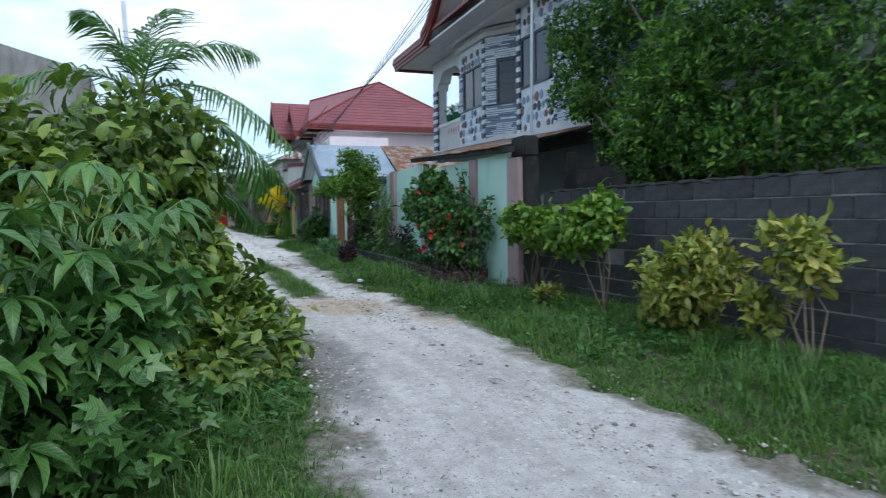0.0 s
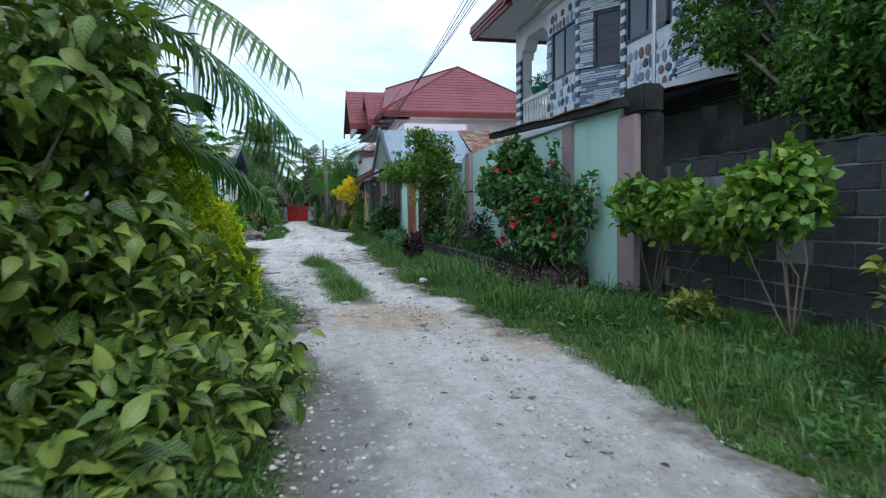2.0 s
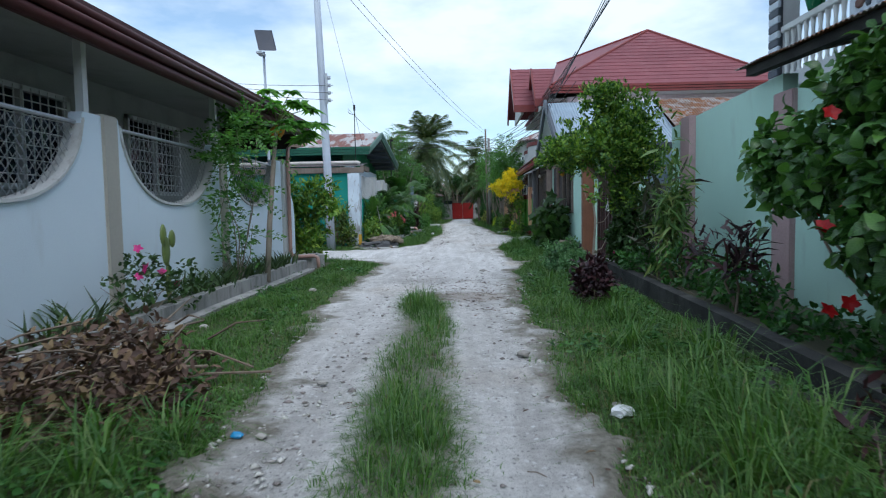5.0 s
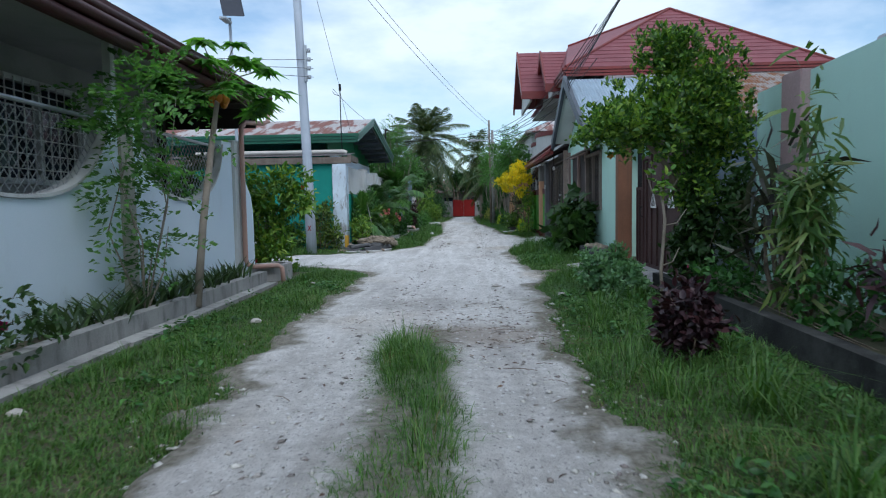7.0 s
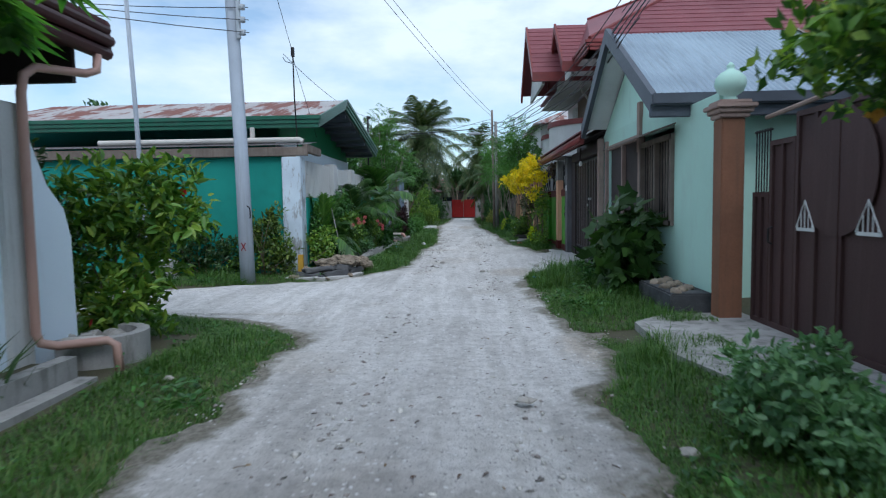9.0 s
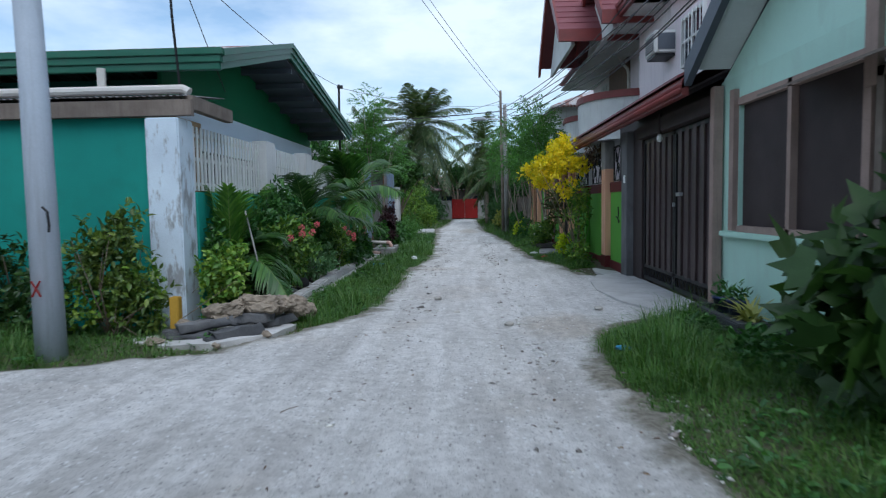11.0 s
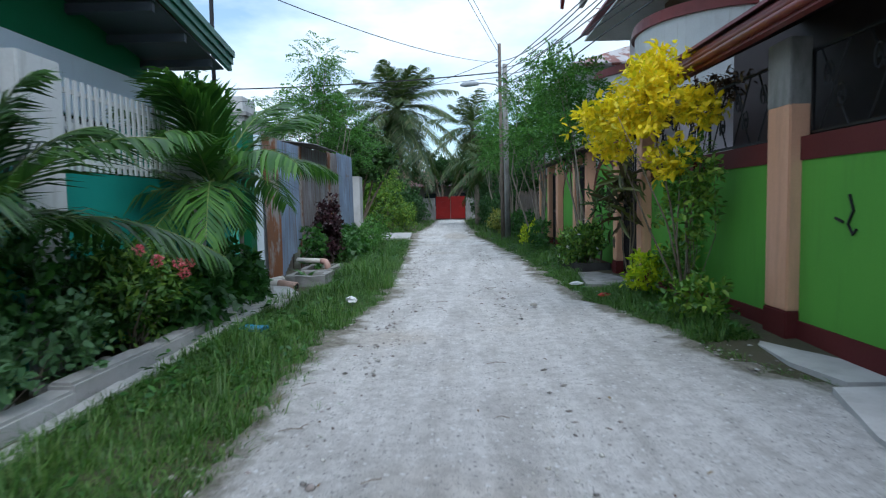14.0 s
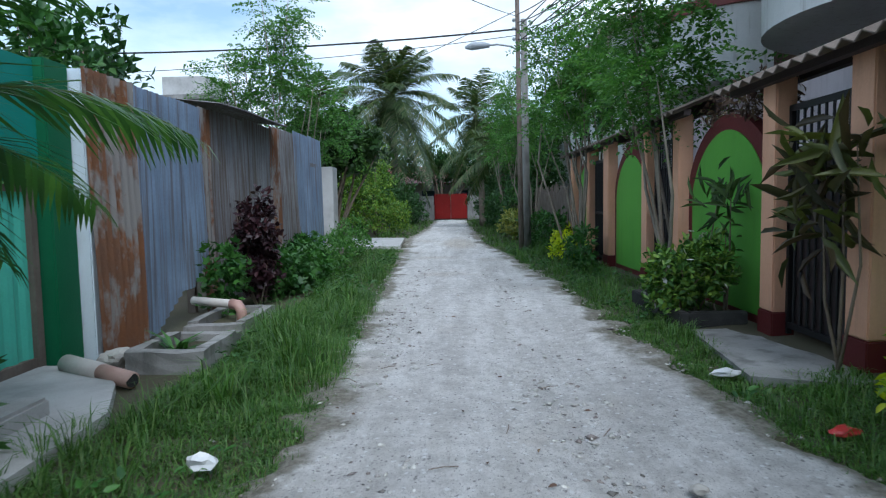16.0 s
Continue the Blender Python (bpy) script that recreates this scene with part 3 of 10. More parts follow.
# groove dirt in upright streaks, strengthened to paint in the ribs' shading too
ZINC_BLUE = surface("blue_grey_corrugated_metal", (0.30, 0.40, 0.55), (0.21, 0.28, 0.40), stain=(0.17, 0.16, 0.17), rough=0.55, metal=0.3, big=1.4, fine=40, streak=(11, 11, 0.18), amount=0.75, edges=(0.44, 0.6), grain=0.3)
ZINC_GREY = surface("grey_corrugated_metal", (0.30, 0.305, 0.32), (0.19, 0.195, 0.21), stain=(0.13, 0.095, 0.075), rough=0.6, metal=0.25, big=1.4, fine=40, streak=(11, 11, 0.2), amount=0.8, edges=(0.44, 0.6), grain=0.3)
RUST = surface("rusted_corrugated_metal", (0.25, 0.105, 0.045), (0.17, 0.10, 0.07), stain=(0.28, 0.27, 0.26), rough=0.85, metal=0.1, big=2.4, fine=45, streak=(1.5, 1.5, 0.7), amount=0.9, edges=(0.47, 0.56), grain=0.35)
ROOF_RUSTY = surface("rust_blotched_roof_metal", (0.50, 0.48, 0.47), (0.42, 0.39, 0.38), stain=(0.20, 0.07, 0.05), rough=0.6, metal=0.2, big=0.8, fine=30, streak=(1.1, 0.3, 0.3), amount=0.95, edges=(0.47, 0.53))
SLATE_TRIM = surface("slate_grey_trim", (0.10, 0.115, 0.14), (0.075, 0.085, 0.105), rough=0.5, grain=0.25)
WOOD_GREY = surface("weathered_wood", (0.24, 0.20, 0.17), (0.16, 0.13, 0.11), rough=0.85, big=4, fine=60, streak=(12, 12, .6), stain=(0.10, 0.08, 0.07))
WOOD_PINK = surface("faded_pink_wood", (0.40, 0.29, 0.25), (0.31, 0.23, 0.20), rough=0.8, big=4, fine=60, streak=(12, 12, .6), stain=(0.20, 0.15, 0.13))
WOOD_BROWN = surface("brown_wall_timber", (0.13, 0.075, 0.045), (0.09, 0.055, 0.035), rough=0.7, big=3, fine=60, grain=0.3)
WOOD_DARK = surface("dark_plywood", (0.060, 0.045, 0.045), (0.045, 0.034, 0.034), rough=0.6, big=3, fine=60, grain=0.25)
WHITE_PAINT = surface("white_paint", (0.74, 0.75, 0.74), (0.66, 0.67, 0.66), rough=0.5, grain=0.12, stain=(0.45, 0.43, 0.4), amount=0.3, edges=(0.6, 0.8))
PINK_WHITE = surface("pinkish_white_paint", (0.80, 0.72, 0.75), (0.72, 0.64, 0.68), stain=(0.48, 0.42, 0.44), rough=0.7, streak=(4, 4, .4), amount=0.35, grain=0.12)
POLE_GREY = surface("pale_grey_pole", (0.50, 0.55, 0.62), (0.42, 0.47, 0.54), rough=0.7, big=1.5, fine=50, streak=(6, 6, .3), stain=(0.25, 0.27, 0.29), grain=0.2)
STEEL = plain("galvanised_steel", (0.45, 0.47, 0.49), 0.4, 0.7)
PVC_ORANGE = surface("orange_pvc", (0.52, 0.32, 0.26), (0.44, 0.27, 0.23), rough=0.4, stain=(0.45, 0.36, 0.30), amount=0.5, grain=0.15)
PVC_WHITE = surface("white_pvc", (0.66, 0.63, 0.58), (0.52, 0.49, 0.45), rough=0.4, grain=0.2)
RUBBER = surface("black_rubber", (0.022, 0.022, 0.024), (0.035, 0.035, 0.035), rough=0.8, bump=0.4)
CABLE = plain("black_cable", (0.015, 0.015, 0.018), 0.6)
SOLAR = plain("dark_solar_cells", (0.03, 0.035, 0.05), 0.15, 0.2)
LAMP_GREY = plain("grey_lamp_housing", (0.42, 0.46, 0.5), 0.5)
BULB = plain("milky_bulb", (0.75, 0.75, 0.73), 0.25)
GATE_RED = surface("bright_red_gate", (0.27, 0.016, 0.014), (0.21, 0.014, 0.012), rough=0.5, grain=0.2)
YELLOW_PAINT = surface("ochre_paint", (0.50, 0.30, 0.04), (0.40, 0.25, 0.05), rough=0.7)
CLAD_WHITE = surface("white_cladding_stone", (0.80, 0.86, 0.93), (0.62, 0.70, 0.80), rough=0.6, big=6, fine=60, per_piece=0.25, grain=0.2)
CLAD_BLUE = surface("blue_grey_cladding_stone", (0.28, 0.37, 0.52), (0.25, 0.32, 0.42), rough=0.6, big=6, fine=60, per_piece=0.5, grain=0.2)
CLAD_RED = surface("reddish_cladding_stone", (0.24, 0.12, 0.10), (0.30, 0.19, 0.15), rough=0.6, big=6, fine=60, per_piece=0.5, grain=0.2)
CLAD_BACK = surface("dark_joint_mortar", (0.09, 0.10, 0.12), (0.06, 0.065, 0.075), rough=0.9)
CLAD_JOINT = surface("white_painted_joint", (0.80, 0.85, 0.92), (0.62, 0.68, 0.76), rough=0.8, big=5, bump=0.5)
CLAD_SLATE = surface("slate_cobble", (0.085, 0.10, 0.14), (0.14, 0.16, 0.20), rough=0.6, big=6, fine=60, per_piece=0.5, grain=0.2)
GLASS = plain("dark_blue_window_glass", (0.018, 0.028, 0.05), 0.06)
TAN_WALL = surface("tan_wall_paint", (0.42, 0.28, 0.15), (0.34, 0.23, 0.13), rough=0.8, grain=0.2)
TILE_WHITE = surface("white_soffit_paint", (0.66, 0.67, 0.68), (0.56, 0.57, 0.59), rough=0.7, grain=0.15, stain=(0.4, 0.4, 0.4), amount=0.3)

# leaves
L_HEDGE = leafy("hedge_leaf", [(0.026, 0.064, 0.015), (0.048, 0.105, 0.019), (0.08, 0.155, 0.026), (0.135, 0.22, 0.036), (0.24, 0.31, 0.05)], veins=((0.27, 0.33, 0.08), 0.42))
L_CORNER = leafy("corner_shrub_leaf", [(0.055, 0.15, 0.022), (0.095, 0.22, 0.03), (0.16, 0.30, 0.04), (0.28, 0.39, 0.05)])
L_CASSAVA = leafy("cassava_leaf", [(0.035, 0.105, 0.024), (0.06, 0.155, 0.032), (0.11, 0.235, 0.048)], rough=0.4, veins=((0.16, 0.27, 0.10), 0.45))
L_PAPAYA = leafy("papaya_leaf", [(0.06, 0.19, 0.035), (0.10, 0.27, 0.045), (0.15, 0.34, 0.055)], through=0.55)
L_GOLD = leafy("golden_duranta_leaf", [(0.20, 0.34, 0.012), (0.42, 0.54, 0.015), (0.60, 0.67, 0.018), (0.70, 0.72, 0.02)], through=0.35)
L_DARK = leafy("dark_green_leaf", [(0.022, 0.055, 0.016), (0.035, 0.085, 0.02), (0.06, 0.125, 0.028)])
L_MID = leafy("mid_green_leaf", [(0.028, 0.095, 0.024), (0.045, 0.14, 0.03), (0.08, 0.215, 0.04)])
L_TREE = leafy("garden_tree_leaf", [(0.03, 0.085, 0.022), (0.055, 0.145, 0.03), (0.11, 0.24, 0.04), (0.24, 0.40, 0.06)], through=0.3)
L_CITRUS = leafy("citrus_leaf", [(0.03, 0.085, 0.02), (0.07, 0.17, 0.03), (0.15, 0.29, 0.045), (0.30, 0.42, 0.06)], through=0.35)
L_BRIGHT = leafy("bright_green_leaf", [(0.055, 0.15, 0.02), (0.10, 0.23, 0.025), (0.18, 0.32, 0.035), (0.26, 0.36, 0.04)], veins=((0.26, 0.38, 0.09), 0.3))
L_VARIEG = leafy("variegated_croton_leaf", [(0.07, 0.14, 0.02), (0.15, 0.23, 0.03), (0.30, 0.34, 0.06), (0.44, 0.40, 0.09)], veins=((0.50, 0.46, 0.16), 0.5))
L_HIB = leafy("hibiscus_leaf", [(0.026, 0.078, 0.022), (0.048, 0.13, 0.03), (0.11, 0.25, 0.042)], rough=0.38, veins=((0.14, 0.28, 0.07), 0.3))
L_PURPLE = leafy("purple_leaf", [(0.022, 0.010, 0.016), (0.045, 0.018, 0.026), (0.07, 0.025, 0.03)], through=0.15, glow=1.0)
L_PALM = leafy("palm_leaf", [(0.035, 0.105, 0.026), (0.06, 0.155, 0.036), (0.11, 0.24, 0.05)], rough=0.38, through=0.3)
L_PALM_DEEP = leafy("deep_palm_leaf", [(0.025, 0.07, 0.022), (0.04, 0.10, 0.028), (0.075, 0.16, 0.038)], rough=0.38, through=0.25)
L_IXORA = leafy("ixora_leaf", [(0.035, 0.10, 0.02), (0.065, 0.165, 0.028), (0.13, 0.25, 0.04), (0.22, 0.34, 0.05)])
L_BRIGHT_PALM = leafy("young_palm_leaf", [(0.06, 0.17, 0.03), (0.10, 0.24, 0.04), (0.16, 0.31, 0.05)], through=0.3)
L_PALM_DRY = leafy("far_palm_leaf", [(0.035, 0.075, 0.026), (0.055, 0.10, 0.034), (0.085, 0.13, 0.046), (0.14, 0.145, 0.075)], through=0.3)
L_YELLOW = leafy("yellow_leaf", [(0.50, 0.50, 0.015), (0.80, 0.64, 0.012), (0.90, 0.70, 0.012), (0.92, 0.76, 0.02)], through=0.4, glow=1.15)
L_FEATHER = leafy("feathery_leaf", [(0.055, 0.155, 0.042), (0.09, 0.225, 0.055), (0.15, 0.31, 0.075)], through=0.4)
L_VERGE = leafy("blue_green_leaf", [(0.10, 0.22, 0.10), (0.16, 0.31, 0.15), (0.25, 0.42, 0.22)], through=0.3)
L_FAR = leafy("distant_leaf", [(0.025, 0.075, 0.026), (0.04, 0.115, 0.032), (0.07, 0.165, 0.042)])
L_DRY = leafy("dead_leaf", [(0.055, 0.034, 0.028), (0.10, 0.062, 0.048), (0.16, 0.10, 0.075), (0.26, 0.19, 0.10)], rough=0.8, through=0.1, glow=1.0)
L_CORDY = leafy("cordyline_leaf", [(0.040, 0.050, 0.020), (0.060, 0.040, 0.025), (0.10, 0.13, 0.035), (0.16, 0.17, 0.045)])
L_BRONZE = leafy("bronze_leaf", [(0.022, 0.020, 0.018), (0.045, 0.04, 0.03), (0.10, 0.105, 0.075), (0.15, 0.16, 0.11)], through=0.15, glow=1.0)
L_SPIRAL = leafy("drooping_strap_leaf", [(0.05, 0.11, 0.03), (0.09, 0.18, 0.045), (0.15, 0.25, 0.07), (0.24, 0.28, 0.10)], through=0.25)
L_GRASS = leafy("grass_blade", [(0.045, 0.115, 0.024), (0.07, 0.17, 0.034), (0.105, 0.225, 0.046), (0.16, 0.25, 0.075)], rough=0.5, through=0.32)
L_GRASS_DRY = leafy("dry_grass_blade", [(0.10, 0.125, 0.04), (0.17, 0.165, 0.07), (0.25, 0.21, 0.11)], rough=0.7)
L_DRACAENA = leafy("swordlike_leaf", [(0.030, 0.065, 0.025), (0.05, 0.10, 0.03), (0.08, 0.14, 0.04)])
RED_BLOOM = leafy("red_petal", [(0.42, 0.008, 0.012), (0.52, 0.015, 0.018)], through=0.3, glow=1.0)
PINK_BLOOM = leafy("coral_pink_petal", [(0.72, 0.13, 0.19), (0.78, 0.24, 0.29)], through=0.3, glow=1.0)
MAGENTA_BLOOM = leafy("magenta_petal", [(0.60, 0.02, 0.22), (0.70, 0.05, 0.30)], through=0.3, glow=1.0)
WHITE_BLOOM = leafy("white_petal", [(0.75, 0.75, 0.78), (0.65, 0.62, 0.75)], through=0.3, glow=1.0)
ORANGE_BLOOM = leafy("orange_petal", [(0.70, 0.25, 0.04), (0.65, 0.35, 0.06)], through=0.3, glow=1.0)

# ---- ground and lane ----
EDGE_L = [(-9, .35), (0, .35), (3, .5), (4.5, .65), (6, .69), (8, .65), (9.3, .76), (10.9, .5), (12, .37), (13.8, .15), (16.8, -.1), (17.7, -.2), (20, -.1), (22.2, -.25),
          (22.7, -.6), (23.2, -1.4), (23.45, -2.4), (23.6, -14), (25.4, -14), (25.9, -3.6), (26.5, -2.0), (27.0, -1.2), (28.2, -.3), (29.4, .2), (32.3, .36), (34.8, .21), (37.4, .5), (40.7, .34), (47.9, .12),
          (51, 0), (55.5, -.25), (57, -.2), (64.6, .1), (79, .1)]
EDGE_R = [(-9, 2.85), (2, 2.83), (5, 2.77), (7, 2.9), (9.3, 2.76), (10.6, 2.6), (12.5, 2.52), (16.7, 2.66), (19.8, 2.75), (21, 3.1), (21.9, 3.1), (22.85, 2.84), (27.2, 2.8), (28.2, 3.25), (28.9, 4.42),
          (32.6, 4.42), (33.2, 3.9), (34, 3.65), (36.7, 3.33), (38, 3.2), (39.4, 3.1), (43.5, 3.06), (53, 2.42), (72, 2.3), (79, 2.4)]


def edge(table, y):
    return np.interp(y, [a for a, b in table], [b for a, b in table])


def wave(x, y):
    return 0.010 * np.sin(x * 2.1 + 1.3 * np.sin(y * 0.8)) + 0.012 * np.sin(y * 1.35 + 2 * np.sin(x * 1.1)) + 0.006 * np.sin(x * 5.3 + y * 4.1)


def ground_z(x, y):
    """The height of the soil: banks rise a little beside the lane."""
    l, r = np.maximum(edge(EDGE_L, y), -14.5), edge(EDGE_R, y)
    bank = 0.10 * np.clip((x - r) / 1.1, 0, 1) + 0.06 * np.clip((l - x) / 0.9, 0, 1)
    near = (y > -10) & (y < 82)
    return np.where(near, bank - 0.025 + wave(x, y) * 0.6 * (np.abs(x) < 9), -0.03)


def build_ground():
    xs = np.array([-700, -200, -70, -30, -18] + list(np.arange(-12, 14.1, 0.4)) + [20, 40, 90, 220, 700])
    ys = np.array([-700, -200, -60, -20] + list(np.arange(-9, 84, 0.5)) + [90, 110, 160, 300, 900])
    gx, gy = np.meshgrid(xs, ys)
    v = np.column_stack([gx.ravel(), gy.ravel(), ground_z(gx.ravel(), gy.ravel())])
    nx = len(xs)
    i, j = np.meshgrid(np.arange(nx - 1), np.arange(len(ys) - 1))
    a = (j * nx + i).ravel()
    f = np.concatenate([np.column_stack([a, a + 1, a + nx + 1]), np.column_stack([a, a + nx + 1, a + nx])])
    tagged(np_part("ground", (v, f), EARTH, smooth=True), "turf and brown earth beside a village lane", "ground", kind="structure")


def lattice(ix, iy, seed):
    h = np.sin(ix * 127.1 + iy * 311.7 + seed * 74.7) * 43758.5453
    return h - np.floor(h)


def vnoise(x, y, seed=0):
    """Smooth noise from 0 to 1, one lump a metre."""
    ix, iy = np.floor(x), np.floor(y)
    fx, fy = x - ix, y - iy
    fx, fy = fx * fx * (3 - 2 * fx), fy * fy * (3 - 2 * fy)
    a = lattice(ix, iy, seed) * (1 - fx) + lattice(ix + 1, iy, seed) * fx
    b = lattice(ix, iy + 1, seed) * (1 - fx) + lattice(ix + 1, iy + 1, seed) * fx
    return a * (1 - fy) + b * fy


def build_road():
    """The lane dips under the turf along a ragged line."""
    ys = np.arange(-9, 79.01, 0.06)
    k, over = 66, 0.38
    l, r = edge(EDGE_L, ys) - over, edge(EDGE_R, ys) + over
    s = np.linspace(0, 1, k)
    x = l[:, None] + (r - l)[:, None] * s[None]
    y = np.repeat(ys[:, None], k, 1)
    inside = np.minimum(x - l[:, None], r[:, None] - x) - over
    inside = inside + 0.34 * (vnoise(x * 2.3, y * 2.3, 1) - .5) + 0.22 * (vnoise(x * 6, y * 6, 2) - .5) + 0.10 * (vnoise(x * 17, y * 17, 3) - .5)
    fall = np.clip((0.10 - inside) / 0.30, 0, 1)
    ruts = -0.018 * (np.exp(-((x - 0.85) / 0.28) ** 2) + np.exp(-((x - 2.1) / 0.28) ** 2))
    lumps = 0.016 * (vnoise(x * 4.5, y * 4.5, 4) - .5) + 0.012 * (vnoise(x * 13, y * 13, 5) - .5)
    z = 0.02 + wave(x, y) + ruts + lumps - 0.13 * fall * fall * (3 - 2 * fall)
    v = np.column_stack([x.ravel(), y.ravel(), z.ravel()])
    i, j = np.meshgrid(np.arange(k - 1), np.arange(len(ys) - 1))
    a = (j * k + i).ravel()
    f = np.concatenate([np.column_stack([a, a + 1, a + k + 1]), np.column_stack([a, a + k + 1, a + k])])
    strip = np.clip(1 - np.abs(x - 1.52 + 0.035 * (y - 10)) / 0.42, 0, 1) * np.clip((y - 9.2) / .6, 0, 1) * np.clip((17.2 - y) / .6, 0, 1)
    soiled = np.maximum(np.clip((0.36 - inside) / 0.40, 0, 1), 0.85 * strip)
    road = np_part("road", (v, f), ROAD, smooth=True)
    road.data.attributes.new("soiled", 'FLOAT', 'POINT').data.foreach_set("value", soiled.ravel().astype(np.float32))
    tagged(road, "lane of crushed white limestone with worn wheel tracks", "road", kind="structure")


def pebble_set(g, xy, z, size):
    """Small eight-sided stones."""
    n = len(xy)
    base = np.array([(1, 0, 0), (0, 1, 0), (-1, 0, 0), (0, -1, 0), (0, 0, .6), (0, 0, -.5)], float)
    tri = np.array([(0, 1, 4), (1, 2, 4), (2, 3, 4), (3, 0, 4), (1, 0, 5), (2, 1, 5), (3, 2, 5), (0, 3, 5)])
    a = g.random(n) * 6.28
    ca, sa = np.cos(a)[:, None], np.sin(a)[:, None]
    b = base[None] * g.uniform(.5, 1.3, (n, 6, 1)) * np.column_stack([g.uniform(.7, 1.3, n), g.uniform(.6, 1.0, n), g.uniform(.5, .9, n)])[:, None]
    v = np.stack([b[..., 0] * ca - b[..., 1] * sa, b[..., 0] * sa + b[..., 1] * ca, b[..., 2]], -1) * size[:, None, None]
    v += np.column_stack([xy, z])[:, None]
    f = tri[None] + (np.arange(n) * 6)[:, None, None]
    return v.reshape(-1, 3), f.reshape(-1, 3)


def scatter_stones():
    """Loose stones: over the whole lane, and thicker along its ragged edges."""
    g = np.random.default_rng(5)
    y = np.concatenate([g.uniform(1, 46, 24000), g.uniform(46, 75, 1500)])
    l, r = np.maximum(edge(EDGE_L, y), -4), edge(EDGE_R, y)
    x = l + (r - l) * g.random(len(y))
    keep = (noise_field(x, y) > g.random(len(y)) * 0.9)
    x, y = x[keep], y[keep]
    ye = g.uniform(1, 48, 9000)
    side = g.random(len(ye)) > 0.5
    xe = np.where(side, edge(EDGE_R, ye) + g.normal(size=len(ye)) * 0.16, np.maximum(edge(EDGE_L, ye), -4) + g.normal(size=len(ye)) * 0.16)
    keep = noise_field(xe * 2 + 4, ye * 1.7) > g.random(len(ye))
    x, y = np.concatenate([x, xe[keep]]), np.concatenate([y, ye[keep]])
    size = 0.007 + 0.026 * g.random(len(x)) ** 2.2 + 0.035 * (g.random(len(x)) > 0.984) * g.random(len(x))
    inside = (x > np.maximum(edge(EDGE_L, y), -4)) & (x < edge(EDGE_R, y))
    z = np.where(inside, 0.02 + wave(x, y) - 0.012, ground_z(x, y) + 0.004)
    tagged(np_part("gravel", pebble_set(g, np.column_stack([x, y]), z, size), GRAVEL), "loose white and grey stones scattered on the lane", "gravel", kind="stuff")


def noise_field(x, y):
    return 0.5 + 0.25 * np.sin(x * 1.7 + 2.2 * np.sin(y * 0.63)) + 0.25 * np.sin(y * 1.1 + 1.7 * np.sin(x * 2.3 + 0.5))


build_ground()
build_road()
scatter_stones()

# ---- houses and walls on the side of the block wall ----
def block_wall():
    ob = thing("block_wall", (5.05, 2, 0), "dark weathered wall of concrete hollow blocks with pale joints", "wall", kind="structure")
    bm = bmesh.new()
    box(bm, 5.009, 5.13, -8, 8.84, -0.05, 1.56)
    part("wall_core", bm, MORTAR, ob, "mortar joints")
    bm = bmesh.new()
    box(bm, 5.0, 5.15, -8, 2.4, -0.05, 1.6)
    part("wall_plain", bm, DARK_BLOCK, ob)
    bm = bmesh.new()
    box(bm, -0.07, 0.07, -0.202, 0.202, -0.095, 0.095, 0.007)
    one = part("block", bm, DARK_BLOCK, ob)
    one.location = (5.07, 2.6, 0.1)
    g = np.random.default_rng(2)
    for row in range(8):
        for k in range(16):
            y = 2.62 + k * 0.406 + (0.2 if row % 2 else 0)
            if y > 8.72 or (row == 0 and k == 0):
                continue
            c = one.copy()
            scene.collection.objects.link(c)
            c.location = (5.07 + g.normal() * 0.004, y, 0.1 + row * 0.2)
    bm = bmesh.new()
    for k in range(26):
        y = -0.5 + k * 0.36
        rock(bm, (5.08, y, 1.6), (0.09, 0.2, 0.035), k)
    part("coping", bm, MOSS_AND_SHADE_BLACK, ob, "crumbling mortar on the wall top")


